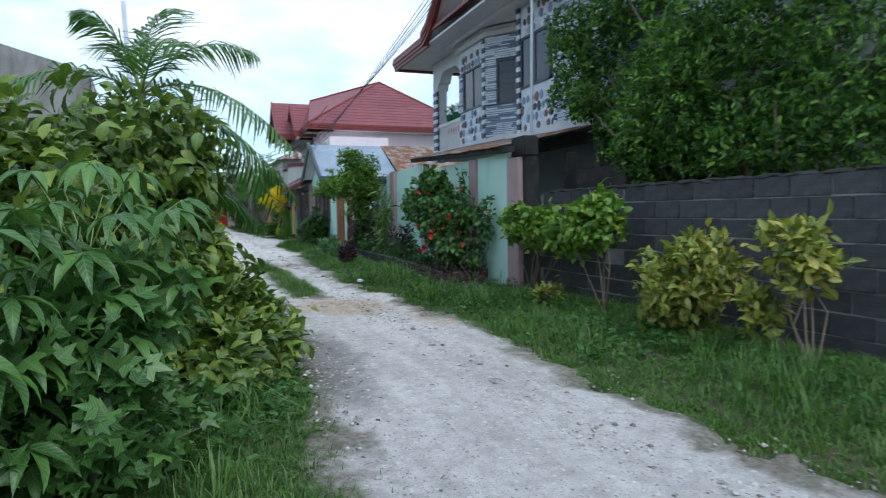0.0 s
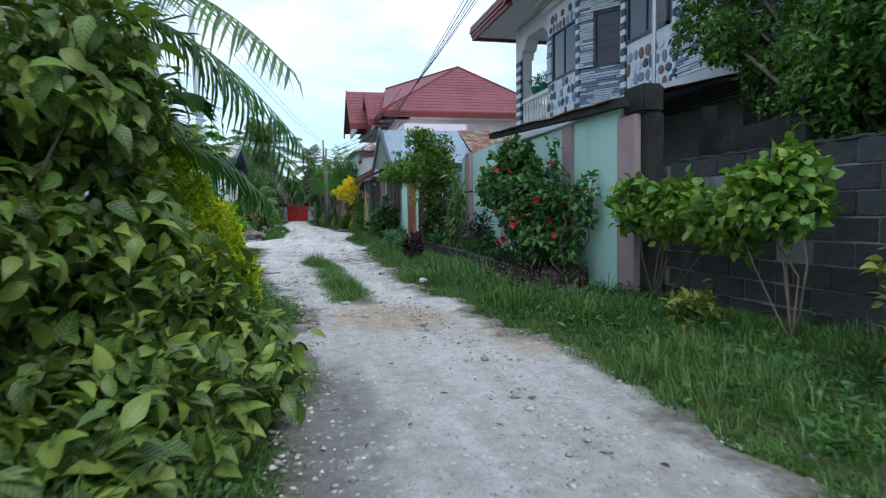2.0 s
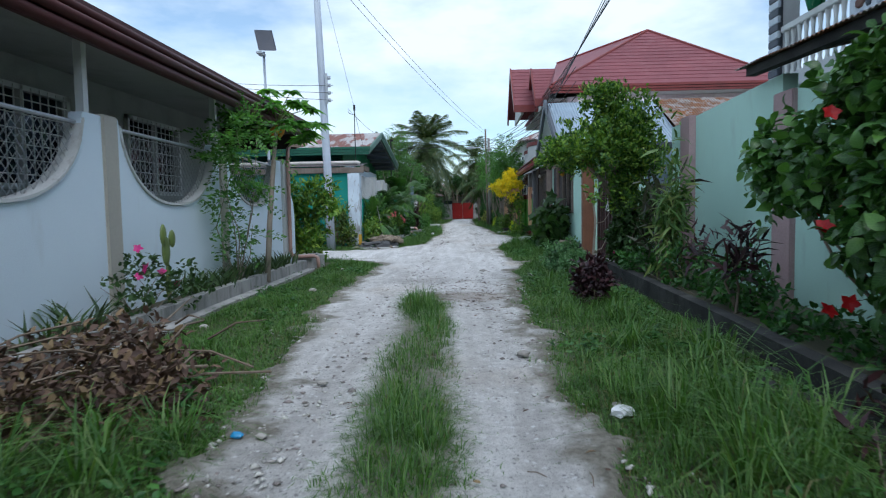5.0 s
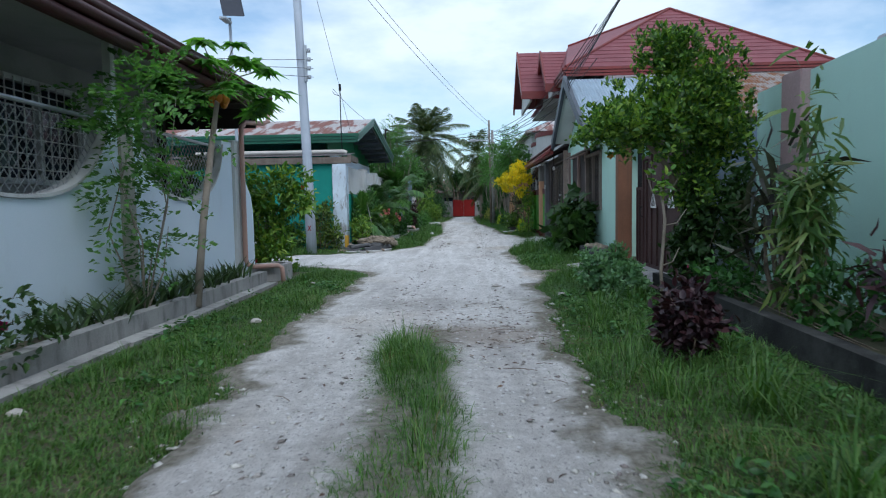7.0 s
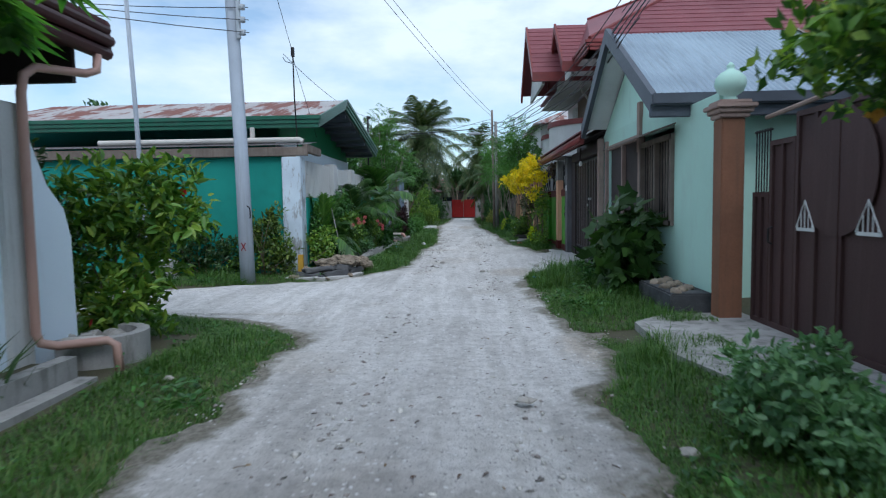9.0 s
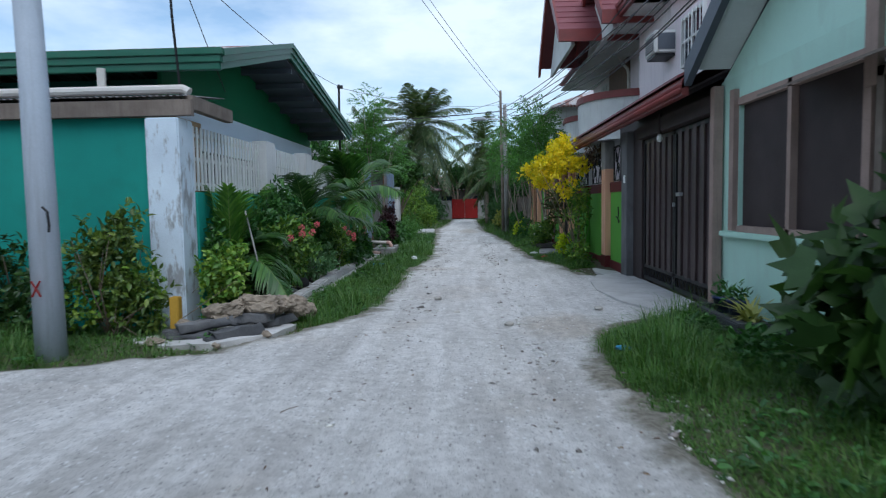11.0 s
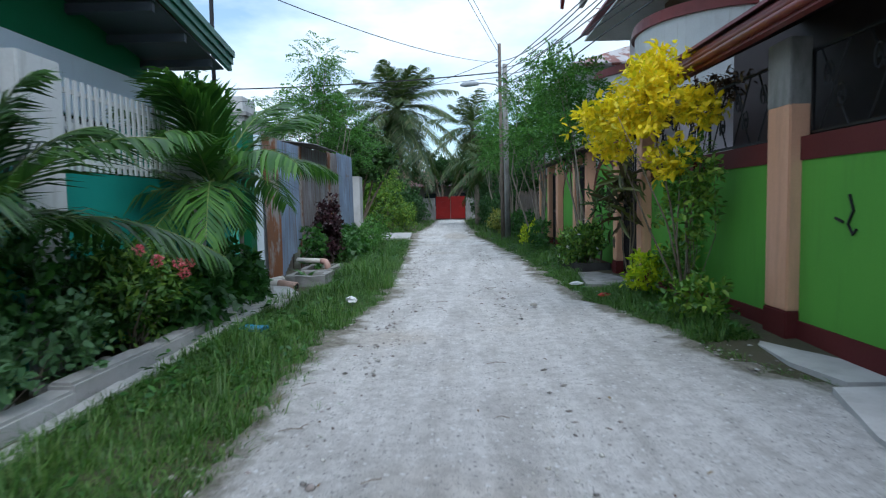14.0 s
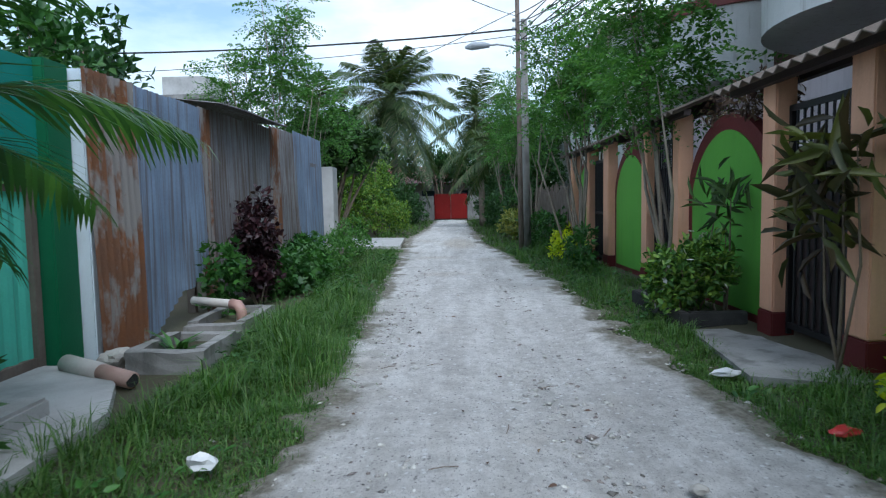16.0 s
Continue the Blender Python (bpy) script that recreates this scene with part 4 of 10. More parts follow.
def mint_wall():
    ob = thing("garden_wall", (4.75, 9, 0), "mint green plastered garden wall with faded pink end pilaster", "wall", kind="structure")
    a, b = Vector((4.68, 9.3, 0)), Vector((5.28, 18.8, 0))
    bm = bmesh.new()
    slab(bm, [a, b, b + Vector((.15, 0, 0)), a + Vector((.15, 0, 0))], (0, 0, 2.3))
    k = a.lerp(b, 0.55)
    slab(bm, [k + Vector((0, 0, 2.3)), b + Vector((0, 0, 2.3)), b + Vector((.15, 0, 2.3)), k + Vector((.15, 0, 2.3))], (0, 0, 0.2))
    part("wall_face", bm, MINT, ob)
    bm = bmesh.new()
    box(bm, 4.645, 4.73, 8.87, 9.28, 0, 2.17, 0.01)
    part("pilaster", bm, PINK, ob, "faded pink pilaster")
    bm = bmesh.new()
    box(bm, 4.735, 4.96, 8.76, 9.27, 0, 2.17, 0.015)
    box(bm, 4.68, 4.96, 8.76, 9.2, 2.172, 2.5, 0.03)
    part("corner_post", bm, MOSS_AND_SHADE_BLACK, ob, "blackened concrete corner post")
    # shed roof resting on the wall
    roof = thing("shed_roof", (4.8, 9, 2.3), "low rusty corrugated shed roof resting on the garden wall", "roof")
    bm = bmesh.new()
    corrugated(bm, (4.45, 9.2, 2.36), (0.35, 6.0, 0.32), (1, 0, 0.22), 6.0, 2.2, wob=0.03)
    part("sheet", bm, RUST, roof)
    bm = bmesh.new()
    slab(bm, [(4.5, 8.9, 2.25), (4.85, 15.0, 2.57), (4.95, 15.0, 2.57), (4.6, 8.9, 2.25)], (0, 0, 0.09))
    part("batten", bm, MOSS_AND_SHADE_BLACK, roof)
    # opening and ledge behind the corner post; the opening's shade is coloured in as black walls
    shed = thing("shed", (6.0, 8, 0), "concrete shed behind the block wall, coloured black for its shaded opening", "shed")
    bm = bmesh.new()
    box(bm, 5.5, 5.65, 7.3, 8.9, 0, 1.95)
    part("wall", bm, MOSS_AND_SHADE_BLACK, shed)
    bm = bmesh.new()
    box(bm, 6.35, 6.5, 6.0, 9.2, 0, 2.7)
    part("back_wall", bm, MOSS_AND_SHADE_BLACK, shed)
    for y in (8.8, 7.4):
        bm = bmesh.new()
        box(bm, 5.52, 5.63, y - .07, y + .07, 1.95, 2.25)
        part("pier", bm, MOSS_AND_SHADE_BLACK, shed)
    pipe = thing("pipe_pole", (4.9, 8.9, 2.52), "thin galvanised pipe standing on the corner post", "pole")
    bm = bmesh.new()
    tube(bm, [(4.9, 8.9, 2.5), (4.92, 8.9, 4.5), (4.95, 8.95, 6.2)], 0.025)
    part("pipe", bm, STEEL, pipe)


def planter_curb():
    ob = thing("planter_curb", (3.9, 14, 0), "low dark concrete planter edge before the mint wall", "curb", kind="structure")
    bm = bmesh.new()
    for (x0, y0), (x1, y1) in zip([(3.72, 10.2), (3.88, 13.1), (4.0, 16.5)], [(3.88, 13.1), (4.0, 16.5), (4.05, 18.9)]):
        slab(bm, [(x0, y0, 0), (x1, y1, 0), (x1 + .12, y1, 0), (x0 + .12, y0, 0)], (0, 0, 0.3))
    part("edge", bm, MOSS_AND_SHADE_BLACK, ob)
    bm = bmesh.new()
    slab(bm, [(3.84, 10.2, 0), (4.17, 18.9, 0), (5.25, 18.9, 0), (4.72, 10.2, 0)], (0, 0, 0.24))
    part("soil", bm, EARTH, ob, "dark garden soil")


def clad(ob, x, y0, y1, z0, z1, style, g, turned=None):
    """Stones laid on a wall that faces the lane; turned moves the whole panel."""
    def lay(name, bm, mat, smooth=False):
        if turned is not None:
            bmesh.ops.transform(bm, matrix=turned, verts=bm.verts)
        return part(name, bm, mat, ob, smooth=smooth)
    bm = bmesh.new()
    box(bm, x - 0.02, x + 0.02, y0, y1, z0, z1)
    lay("cladding_back", bm, CLAD_JOINT if style == "cobble" else CLAD_BACK)
    if style == "cobble":
        tone = (CLAD_WHITE, CLAD_BLUE, CLAD_RED, CLAD_SLATE)
        z = z0 + 0.11
        row = 0
        while z < z1 - 0.05:
            y = y0 + 0.08 + (0.09 if row % 2 else 0)
            while y < y1 - 0.05:
                bm = bmesh.new()
                w, h = g.uniform(.07, .105), g.uniform(.085, .135)
                n = int(g.integers(6, 9))
                tilt = g.random() * 6.28
                rim = [(w * math.cos(tilt + 6.283 * k / n) * g.uniform(.8, 1.08), h * math.sin(tilt + 6.283 * k / n) * g.uniform(.8, 1.08)) for k in range(n)]
                rings = [[bm.verts.new((x - d, y + a * q, z + b * q)) for a, b in rim] for d, q in ((.015, 1.0), (.035, .95), (.046, .7))]
                for a, b in zip(rings, rings[1:]):
                    for k in range(n):
                        bm.faces.new((a[k], a[(k + 1) % n], b[(k + 1) % n], b[k]))
                bm.faces.new(rings[-1])
                lay("cladding_stone", bm, tone[int(g.choice(4, p=[0.34, 0.22, 0.20, 0.24]))])
                y += g.uniform(.175, .215)
            z += 0.215
            row += 1
    elif style == "strip":
        tone = (CLAD_WHITE, CLAD_BLUE)
        bms = [bmesh.new(), bmesh.new()]
        z = z0 + 0.03
        while z < z1 - 0.02:
            h = g.uniform(.035, .065)
            y = y0
            while y < y1 - 0.03:
                w = min(g.uniform(.2, .5), y1 - y)
                box(bms[int(g.choice(2, p=[0.74, 0.26]))], x - g.uniform(.03, .06), x, y + 0.004, y + w - 0.004, z, z + h - 0.014)
                y += w
            z += h
        for k in range(2):
            tagged(lay("strip_cladding", bms[k], tone[k]), kind="stuff")
    else:
        z = z0
        k = 0
        while z < z1 - 0.02:
            bm = bmesh.new()
            box(bm, x - 0.06, x + 0.0, y0, y1, z + 0.006, min(z + 0.12, z1) - 0.006, 0.006)
            lay("quoin", bm, (CLAD_WHITE, SLATE_TRIM)[k % 2])
            z += 0.12
            k += 1


def window_dark(ob, x, y0, y1, z0, z1, bars=1, frame_mat=None, turned=None):
    bm = bmesh.new()
    f = 0.05
    for b in ((y0, y1, z0, z0 + f), (y0, y1, z1 - f, z1), (y0, y0 + f, z0, z1), (y1 - f, y1, z0, z1)):
        box(bm, x - 0.03, x + 0.03, *b)
    for k in range(bars):
        y = y0 + (y1 - y0) * (k + 1) / (bars + 1)
        box(bm, x - 0.02, x + 0.02, y - 0.018, y + 0.018, z0 + f, z1 - f)
    if turned is not None:
        bmesh.ops.transform(bm, matrix=turned, verts=bm.verts)
    w = part("window", bm, frame_mat or SLATE_TRIM, ob)
    bm = bmesh.new()
    box(bm, x + 0.0, x + 0.012, y0 + f, y1 - f, z0 + f, z1 - f)
    if turned is not None:
        bmesh.ops.transform(bm, matrix=turned, verts=bm.verts)
    part("pane", bm, GLASS, w)


def stone_house():
    g = np.random.default_rng(21)
    ob = thing("stone_clad_house", (8, 14, 0), "two-storey house clad in white, blue and reddish stone", "house")
    bm = bmesh.new()
    box(bm, 6.96, 14, 3, 13.15, 0, 5.95)
    box(bm, 7.62, 14, 13.15, 16.6, 0, 5.95)
    box(bm, 6.92, 7.6, 14.85, 16.6, 2.9, 5.95)
    part("wall", bm, TILE_WHITE, ob)
    # balcony floor, rail, column and arch
    bm = bmesh.new()
    box(bm, 6.8, 9.0, 13.2, 19.0, 2.95, 3.2, 0.02)
    box(bm, 6.55, 7.3, 3, 13.15, 2.8, 3.05, 0.02)
    part("floor_slab", bm, TILE_WHITE, ob, "white balcony slab")
    bm = bmesh.new()
    for k in range(5):
        box(bm, 6.6, 6.66, 6, 13.1, 2.55 + k * .05, 2.585 + k * .05)
    part("slab_moulding", bm, CONCRETE, ob, "grey ribbed moulding below the slab")
    bm = bmesh.new()
    box(bm, 6.90, 7.02, 16.6, 18.5, 3.93, 4.03, 0.01)
    part("handrail", bm, WHITE_PAINT, ob)
    for k in range(10):
        bm = bmesh.new()
        lathe(bm, (6.96, 16.7 + k * 0.19, 3.2), [(.04, 0), (.04, .06), (.025, .12), (.05, .3), (.025, .55), (.04, .7), (.04, .74)], 8)
        part("baluster", bm, WHITE_PAINT, ob, smooth=True)
    bm = bmesh.new()
    box(bm, 6.92, 7.2, 18.5, 18.8, 2.9, 5.2, 0.01)
    part("column", bm, TILE_WHITE, ob)
    clad(ob, 6.91, 18.49, 18.81, 2.9, 5.1, "quoin", g)
    bm = bmesh.new()
    poly = [(16.6, 5.95), (16.6, 5.25), (16.75, 5.42), (17.0, 5.55), (17.9, 5.58), (18.12, 5.5), (18.25, 5.3), (18.42, 5.28), (18.46, 5.1), (18.86, 5.1), (18.86, 5.95)]
    slab(bm, [(6.88, y, z) for y, z in poly], (0.35, 0, 0))
    part("arch", bm, TILE_WHITE, ob, "white bracketed arch")
    # bay with the wide window, and its canted side
    clad(ob, 6.88, 14.98, 16.6, 3.2, 4.08, "cobble", g)
    clad(ob, 6.88, 14.98, 16.6, 5.18, 5.75, "cobble", g)
    clad(ob, 6.86, 14.82, 14.98, 3.1, 5.75, "quoin", g)
    clad(ob, 6.87, 16.34, 16.6, 4.08, 5.18, "strip", g)
    window_dark(ob, 6.86, 14.98, 16.3, 4.08, 5.18, 1)
    side = pose(7.5, 13.9, 0, 0, 0, 36.0)
    clad(ob, 0.0, .0, 1.12, 3.1, 4.02, "strip", g, side)
    clad(ob, 0.0, .0, .22, 4.02, 5.15, "strip", g, side)
    clad(ob, 0.0, .8, 1.12, 4.02, 5.15, "strip", g, side)
    clad(ob, 0.0, .0, 1.12, 5.15, 5.75, "strip", g, side)
    window_dark(ob, 0.0, .22, .8, 4.02, 5.15, 0, None, side)
    bm = bmesh.new()
    slab(bm, [(6.76, 16.7, 5.75), (6.76, 14.7, 5.75), (7.5, 13.7, 5.75), (7.8, 13.9, 5.75), (7.8, 16.7, 5.75)], (0, 0, .12))
    slab(bm, [(6.7, 16.7, 5.87), (6.7, 14.66, 5.87), (7.46, 13.62, 5.87), (7.8, 13.8, 5.87), (7.8, 16.7, 5.87)], (0, 0, .07))
    part("cornice", bm, TILE_WHITE, ob, "white cornice over the bay")
    # wall nearer the lane's start
    clad(ob, 6.92, 11.5, 13.0, 3.08, 4.1, "cobble", g)
    clad(ob, 6.92, 11.5, 13.0, 5.25, 5.95, "cobble", g)
    clad(ob, 6.91, 13.0, 13.16, 3.08, 5.95, "quoin", g)
    clad(ob, 6.91, 11.42, 11.5, 3.08, 5.95, "quoin", g)
    window_dark(ob, 6.9, 11.68, 12.98, 4.1, 5.25, 1)
    clad(ob, 6.92, 7.5, 11.42, 3.08, 5.95, "strip", g)
    # roof: low eave, and a gable that rises over the bay
    bm = bmesh.new()
    slab(bm, [(5.95, 2, 5.98), (5.95, 19.75, 5.98), (14, 19.75, 5.98), (14, 2, 5.98)], (0, 0, 0.06))
    part("soffit", bm, TILE_WHITE, ob, "white soffit")
    bm = bmesh.new()
    for k in range(3):
        box(bm, 5.9 - 0.03 * k, 5.98, 16.6, 19.8 + .03 * k, 5.9 + k * .09, 6.0 + k * .09, 0.01)
        box(bm, 5.9 - 0.03 * k, 5.98, 2, 10.4, 5.9 + k * .09, 6.0 + k * .09, 0.01)
        box(bm, 5.9, 14, 19.72, 19.82 + .03 * k, 5.9 + k * .09, 6.0 + k * .09, 0.01)
    slab(bm, [(5.86, 2, 6.2), (5.86, 19.85, 6.2), (10, 15, 8.6), (10, 2, 8.6)], (0, 0, 0.08))
    slab(bm, [(5.86, 19.85, 6.2), (14, 19.85, 6.2), (10, 15, 8.6)], (0, 0, 0.08))
    part("roof", bm, EAVE_RED, ob, "red tiled roof edge")
    verge = [(16.75, 5.95), (16.3, 6.12), (15.8, 6.5), (13.5, 8.9)]
    verge = verge + [(27 - y, z) for y, z in verge[-2::-1]]
    bm = bmesh.new()
    for (ya, za), (yb, zb) in zip(verge, verge[1:]):
        for k in range(3):
            slab(bm, [(5.80 - .03 * k, ya, za + .1 * k), (5.80 - .03 * k, yb, zb + .1 * k), (5.80 - .03 * k, yb, zb + .1 * k + .095), (5.80 - .03 * k, ya, za + .1 * k + .095)], (.12, 0, 0))
        slab(bm, [(5.74, ya, za + .3), (5.74, yb, zb + .3), (10.2, yb, zb + .3), (10.2, ya, za + .3)], (0, 0, .05))
    part("gable_roof", bm, EAVE_RED, ob, "red stepped verge of the front gable")
    bm = bmesh.new()
    for (ya, za), (yb, zb) in zip(verge, verge[1:]):
        slab(bm, [(5.92, ya, za + .1), (5.92, yb, zb + .1), (6.55, yb, zb + .1), (6.55, ya, za + .1)], (0, 0, .04))
        slab(bm, [(6.5, ya, 5.9), (6.5, yb, 5.9), (6.5, yb, zb + .1), (6.5, ya, za + .1)], (.08, 0, 0))
    part("gable_wall", bm, TILE_WHITE, ob, "white gable wall and soffit")
    bm = bmesh.new()
    box(bm, 6.46, 6.5, 15.0, 15.5, 6.1, 6.35)
    part("gable_vent", bm, IRON, ob, "dark vent in the gable")
    bm = bmesh.new()
    slab(bm, [(14.14, 2, 6.24), (14.14, 19.85, 6.24), (10, 15, 8.6), (10, 2, 8.6)], (0, 0, 0.08))
    part("back_slope", bm, TILE_RED, ob, "red tiled roof slope")
    bm = bmesh.new()
    slab(bm, [(5.9, 2.3, 6.05), (14.1, 2.3, 6.05), (10, 2.3, 8.58)], (0, 0.12, 0))
    part("gable", bm, TILE_WHITE, ob)
    # potted plants on the rail
    for y in (17.1, 17.6):
        pot = thing("potted_plant", (6.96, y, 4.03), "leafy plant in a dark green pot on the balcony rail", "plant", "balcony pots")
        bm = bmesh.new()
        lathe(bm, (6.96, y, 4.03), [(.1, 0), (.14, .16), (.15, .18)], 12)
        part("pot", bm, DEEP_GREEN, pot)
        np_part("leaves", foliage(g, [(6.96, y, 4.32, .17, .17, .14)], 16, 6, 0.13, 0.03, "strap", floor=4.05), L_DARK, pot)


def gate_pillar():
    ob = thing("gate_pillar", (4.6, 22.62, 0), "orange-brown gate pillar topped by a mint ball finial", "pillar")
    bm = bmesh.new()
    box(bm, 4.47, 4.72, 22.5, 22.74, -0.03, 2.28, 0.012)
    part("shaft", bm, TERRACOTTA, ob)
    bm = bmesh.new()
    for k, (r, z) in enumerate(((.155, 2.28), (.185, 2.33), (.215, 2.38))):
        box(bm, 4.6 - r, 4.6 + r, 22.62 - r, 22.62 + r, z, z + .05, 0.01)
    box(bm, 4.43, 4.77, 22.45, 22.79, 2.43, 2.47, 0.01)
    part("capital", bm, WOOD_PINK, ob, "moulded brown capital")
    bm = bmesh.new()
    lathe(bm, (4.6, 22.62, 2.47), [(.10, 0), (.07, .03), (.06, .05), (.13, .10), (.165, .17), (.155, .25), (.10, .31), (.05, .335), (.035, .36), (.045, .38), (.012, .42)], 24)
    part("finial", bm, MINT_PALE, ob, "mint green ball finial", smooth=True)


def metal_gate():
    ob = thing("metal_gate", (4.8, 20.9, 0), "brown sheet-metal double gate with a round panel and cut-out openings", "gate")
    def leaf(name, y0, y1, z1):
        bm = bmesh.new()
        box(bm, 4.80, 4.815, y0, y1, 0.1, z1)
        p = part(name, bm, BROWN_METAL, ob)
        bm = bmesh.new()
        for b in ((y0 + .05, y1 - .05, .1, .15), (y0 + .05, y1 - .05, z1 - .05, z1), (y0, y0 + .05, .1, z1), (y1 - .05, y1, .1, z1), ((y0 + y1) / 2 - .02, (y0 + y1) / 2 + .02, .15, z1 - .05)):
            box(bm, 4.772, 4.80, *b)
        part("leaf_frame", bm, BROWN_METAL, p)
    leaf("gate_leaf", 22.06, 22.42, 1.47)
    leaf("gate_leaf", 20.88, 21.55, 2.2)
    leaf("gate_leaf", 21.56, 22.05, 1.98)
    leaf("gate_leaf", 19.2, 20.85, 2.2)
    bm = bmesh.new()
    box(bm, 4.76, 4.84, 20.84, 20.92, 0.05, 2.08)
    part("centre_post", bm, BROWN_METAL, ob)
    bm = bmesh.new()
    ring = [(4.775, 20.9 + .55 * math.cos(a), 1.62 + .55 * math.sin(a)) for a in (2 * math.pi * k / 32 for k in range(32))]
    slab(bm, ring, (-0.007, 0, 0))
    part("round_panel", bm, BROWN_METAL, ob, "round sheet-metal panel")
    for y in (21.35, 20.45):
        bm = bmesh.new()
        for k in range(5):
            tube(bm, [(4.765, y - .12 + k * .06, 1.12), (4.765, y - .12 + k * .06, 1.36 - .1 * abs(k - 2))], 0.005, 6)
        tube(bm, [(4.765, y - .15, 1.13), (4.765, y, 1.38), (4.765, y + .15, 1.13)], 0.006, 6)
        box(bm, 4.768, 4.778, y - .15, y + .15, 1.1, 1.13)
        part("grille", bm, WHITE_PAINT, ob, "small pale three-cornered grille")
    bm = bmesh.new()
    tube(bm, [(4.74, 21.9, .95), (4.70, 21.9, .97), (4.70, 21.9, 1.1), (4.74, 21.9, 1.12)], 0.012, 6)
    part("handle", bm, IRON, ob)
    bm = bmesh.new()
    tube(bm, [(4.9, 22.4, 2.26), (4.9, 21.2, 2.32)], 0.025, 8)
    part("top_pipe", bm, WOOD_PINK, ob, "rusty pipe above the gate")
    for k in range(6):
        bm = bmesh.new()
        tube(bm, [(4.8, 22.1 + k * .06, 1.46), (4.8, 22.1 + k * .06, 2.12)], .008, 6)
        part("bar", bm, IRON, ob)
    bm = bmesh.new()
    tube(bm, [(4.8, 22.06, 2.1), (4.8, 22.44, 2.1)], .012, 6)
    part("top_rail", bm, IRON, ob)
    back = thing("yard_fence", (5.6, 21, 0), "pale corrugated metal fence in the yard behind the gate", "fence")
    bm = bmesh.new()
    corrugated(bm, (5.9, 19.0, 0), (0, 1, 0), (0, 0, 1), 3.6, 2.3)
    part("sheet", bm, ZINC, back)
    apron = thing("gate_apron", (3.9, 21.6, 0), "pale concrete apron before the metal gate", "pavement", kind="structure")
    bm = bmesh.new()
    slab(bm, [(3.45, 20.9, -.04), (3.5, 22.3, -.04), (4.0, 22.85, -.04), (4.86, 22.85, -.04), (4.86, 19.0, -.04), (3.9, 18.9, -.04)], (0, 0, 0.138))
    part("slab", bm, KERB_GREY, apron)


def gable_house():
    ob = thing("mint_gable_house", (6, 26, 0), "single-storey mint house with a blue-grey corrugated gable roof", "house")
    for b in ((4.55, 4.7, 22.79, 24.3, 0, 2.6), (4.55, 4.7, 24.3, 28.3, 0, 1.05), (4.55, 4.7, 24.3, 28.3, 2.45, 2.75), (4.55, 4.7, 28.3, 28.8, 0, 2.75), (4.71, 9.5, 24.1, 24.25, 0, 2.75)):
        bm = bmesh.new()
        box(bm, *b)
        part("wall", bm, MINT_PALE, ob)
    bm = bmesh.new()
    slab(bm, [(4.56, 24.0, 2.7), (4.56, 28.79, 2.7), (4.56, 28.79, 2.75), (4.56, 26.4, 4.05), (4.56, 24.0, 2.8)], (0.1, 0, 0))
    part("gable", bm, MINT, ob, "pale green gable")
    for b in ((4.5, 4.56, 25.9, 26.05, 2.2, 3.0), (4.49, 4.549, 28.31, 28.42, 1.04, 2.6)):
        bm = bmesh.new()
        box(bm, *b)
        part("trim", bm, WOOD_PINK, ob)
    # windows
    bm = bmesh.new()
    box(bm, 4.60, 4.64, 26.05, 28.3, 1.06, 2.45)
    w = part("window", bm, WOOD_DARK, ob, "window closed with dark plywood")
    bm = bmesh.new()
    for b in ((26.0, 28.3, 1.03, 1.1), (26.0, 28.3, 2.42, 2.5), (26.0, 26.1, 1.03, 2.5), (27.15, 27.22, 1.03, 2.5)):
        box(bm, 4.53, 4.62, *b)
    part("window_frame", bm, WOOD_PINK, w)
    bm = bmesh.new()
    box(bm, 4.46, 4.6, 26.3, 28.6, 0.97, 1.03, 0.008)
    part("window_sill", bm, MINT_PALE, w)
    bm = bmesh.new()
    for b in ((24.3, 25.9, 1.05, 1.12), (24.3, 25.9, 2.25, 2.32), (24.3, 24.38, 1.05, 2.32), (25.82, 25.9, 1.05, 2.32), (25.05, 25.12, 1.05, 2.32)):
        box(bm, 4.5, 4.62, *b)
    w2 = part("window", bm, WOOD_GREY, ob, "weathered wooden window with a tin awning")
    bm = bmesh.new()
    box(bm, 4.63, 4.65, 24.35, 25.85, 1.1, 2.3)
    part("pane", bm, WOOD_GREY, w2, "grey weathered shutter")
    for k in range(11):
        bm = bmesh.new()
        tube(bm, [(4.55, 24.45 + k * .125, 1.1), (4.55, 24.45 + k * .125, 2.3)], 0.006, 5)
        part("window_bar", bm, IRON, w2)
    bm = bmesh.new()
    slab(bm, [(4.5, 24.1, 2.42), (4.5, 27.0, 2.42), (4.15, 27.0, 2.3), (4.15, 24.1, 2.3)], (0, 0, 0.02))
    part("awning", bm, WOOD_GREY, w2, "thin tin awning")
    # roof
    zr, ze = 4.2, 2.74
    bm = bmesh.new()
    corrugated(bm, (4.12, 23.75, ze), (1, 0, 0), (0, 26.4 - 23.75, zr - ze), 3.05, math.hypot(26.4 - 23.75, zr - ze), rows=6, wob=0.02)
    corrugated(bm, (4.12, 28.62, ze + .2), (1, 0, 0), (0, 26.4 - 28.62, zr - ze - .2), 3.6, math.hypot(26.4 - 28.62, zr - ze - .2), rows=6)
    part("roof", bm, ZINC, ob, "blue-grey corrugated roof sheets")
    bm = bmesh.new()
    corrugated(bm, (7.16, 23.7, 2.86), (1, 0, 0), (0, 2.7, 1.38), 5.3, 3.03, rows=4, wob=.03)
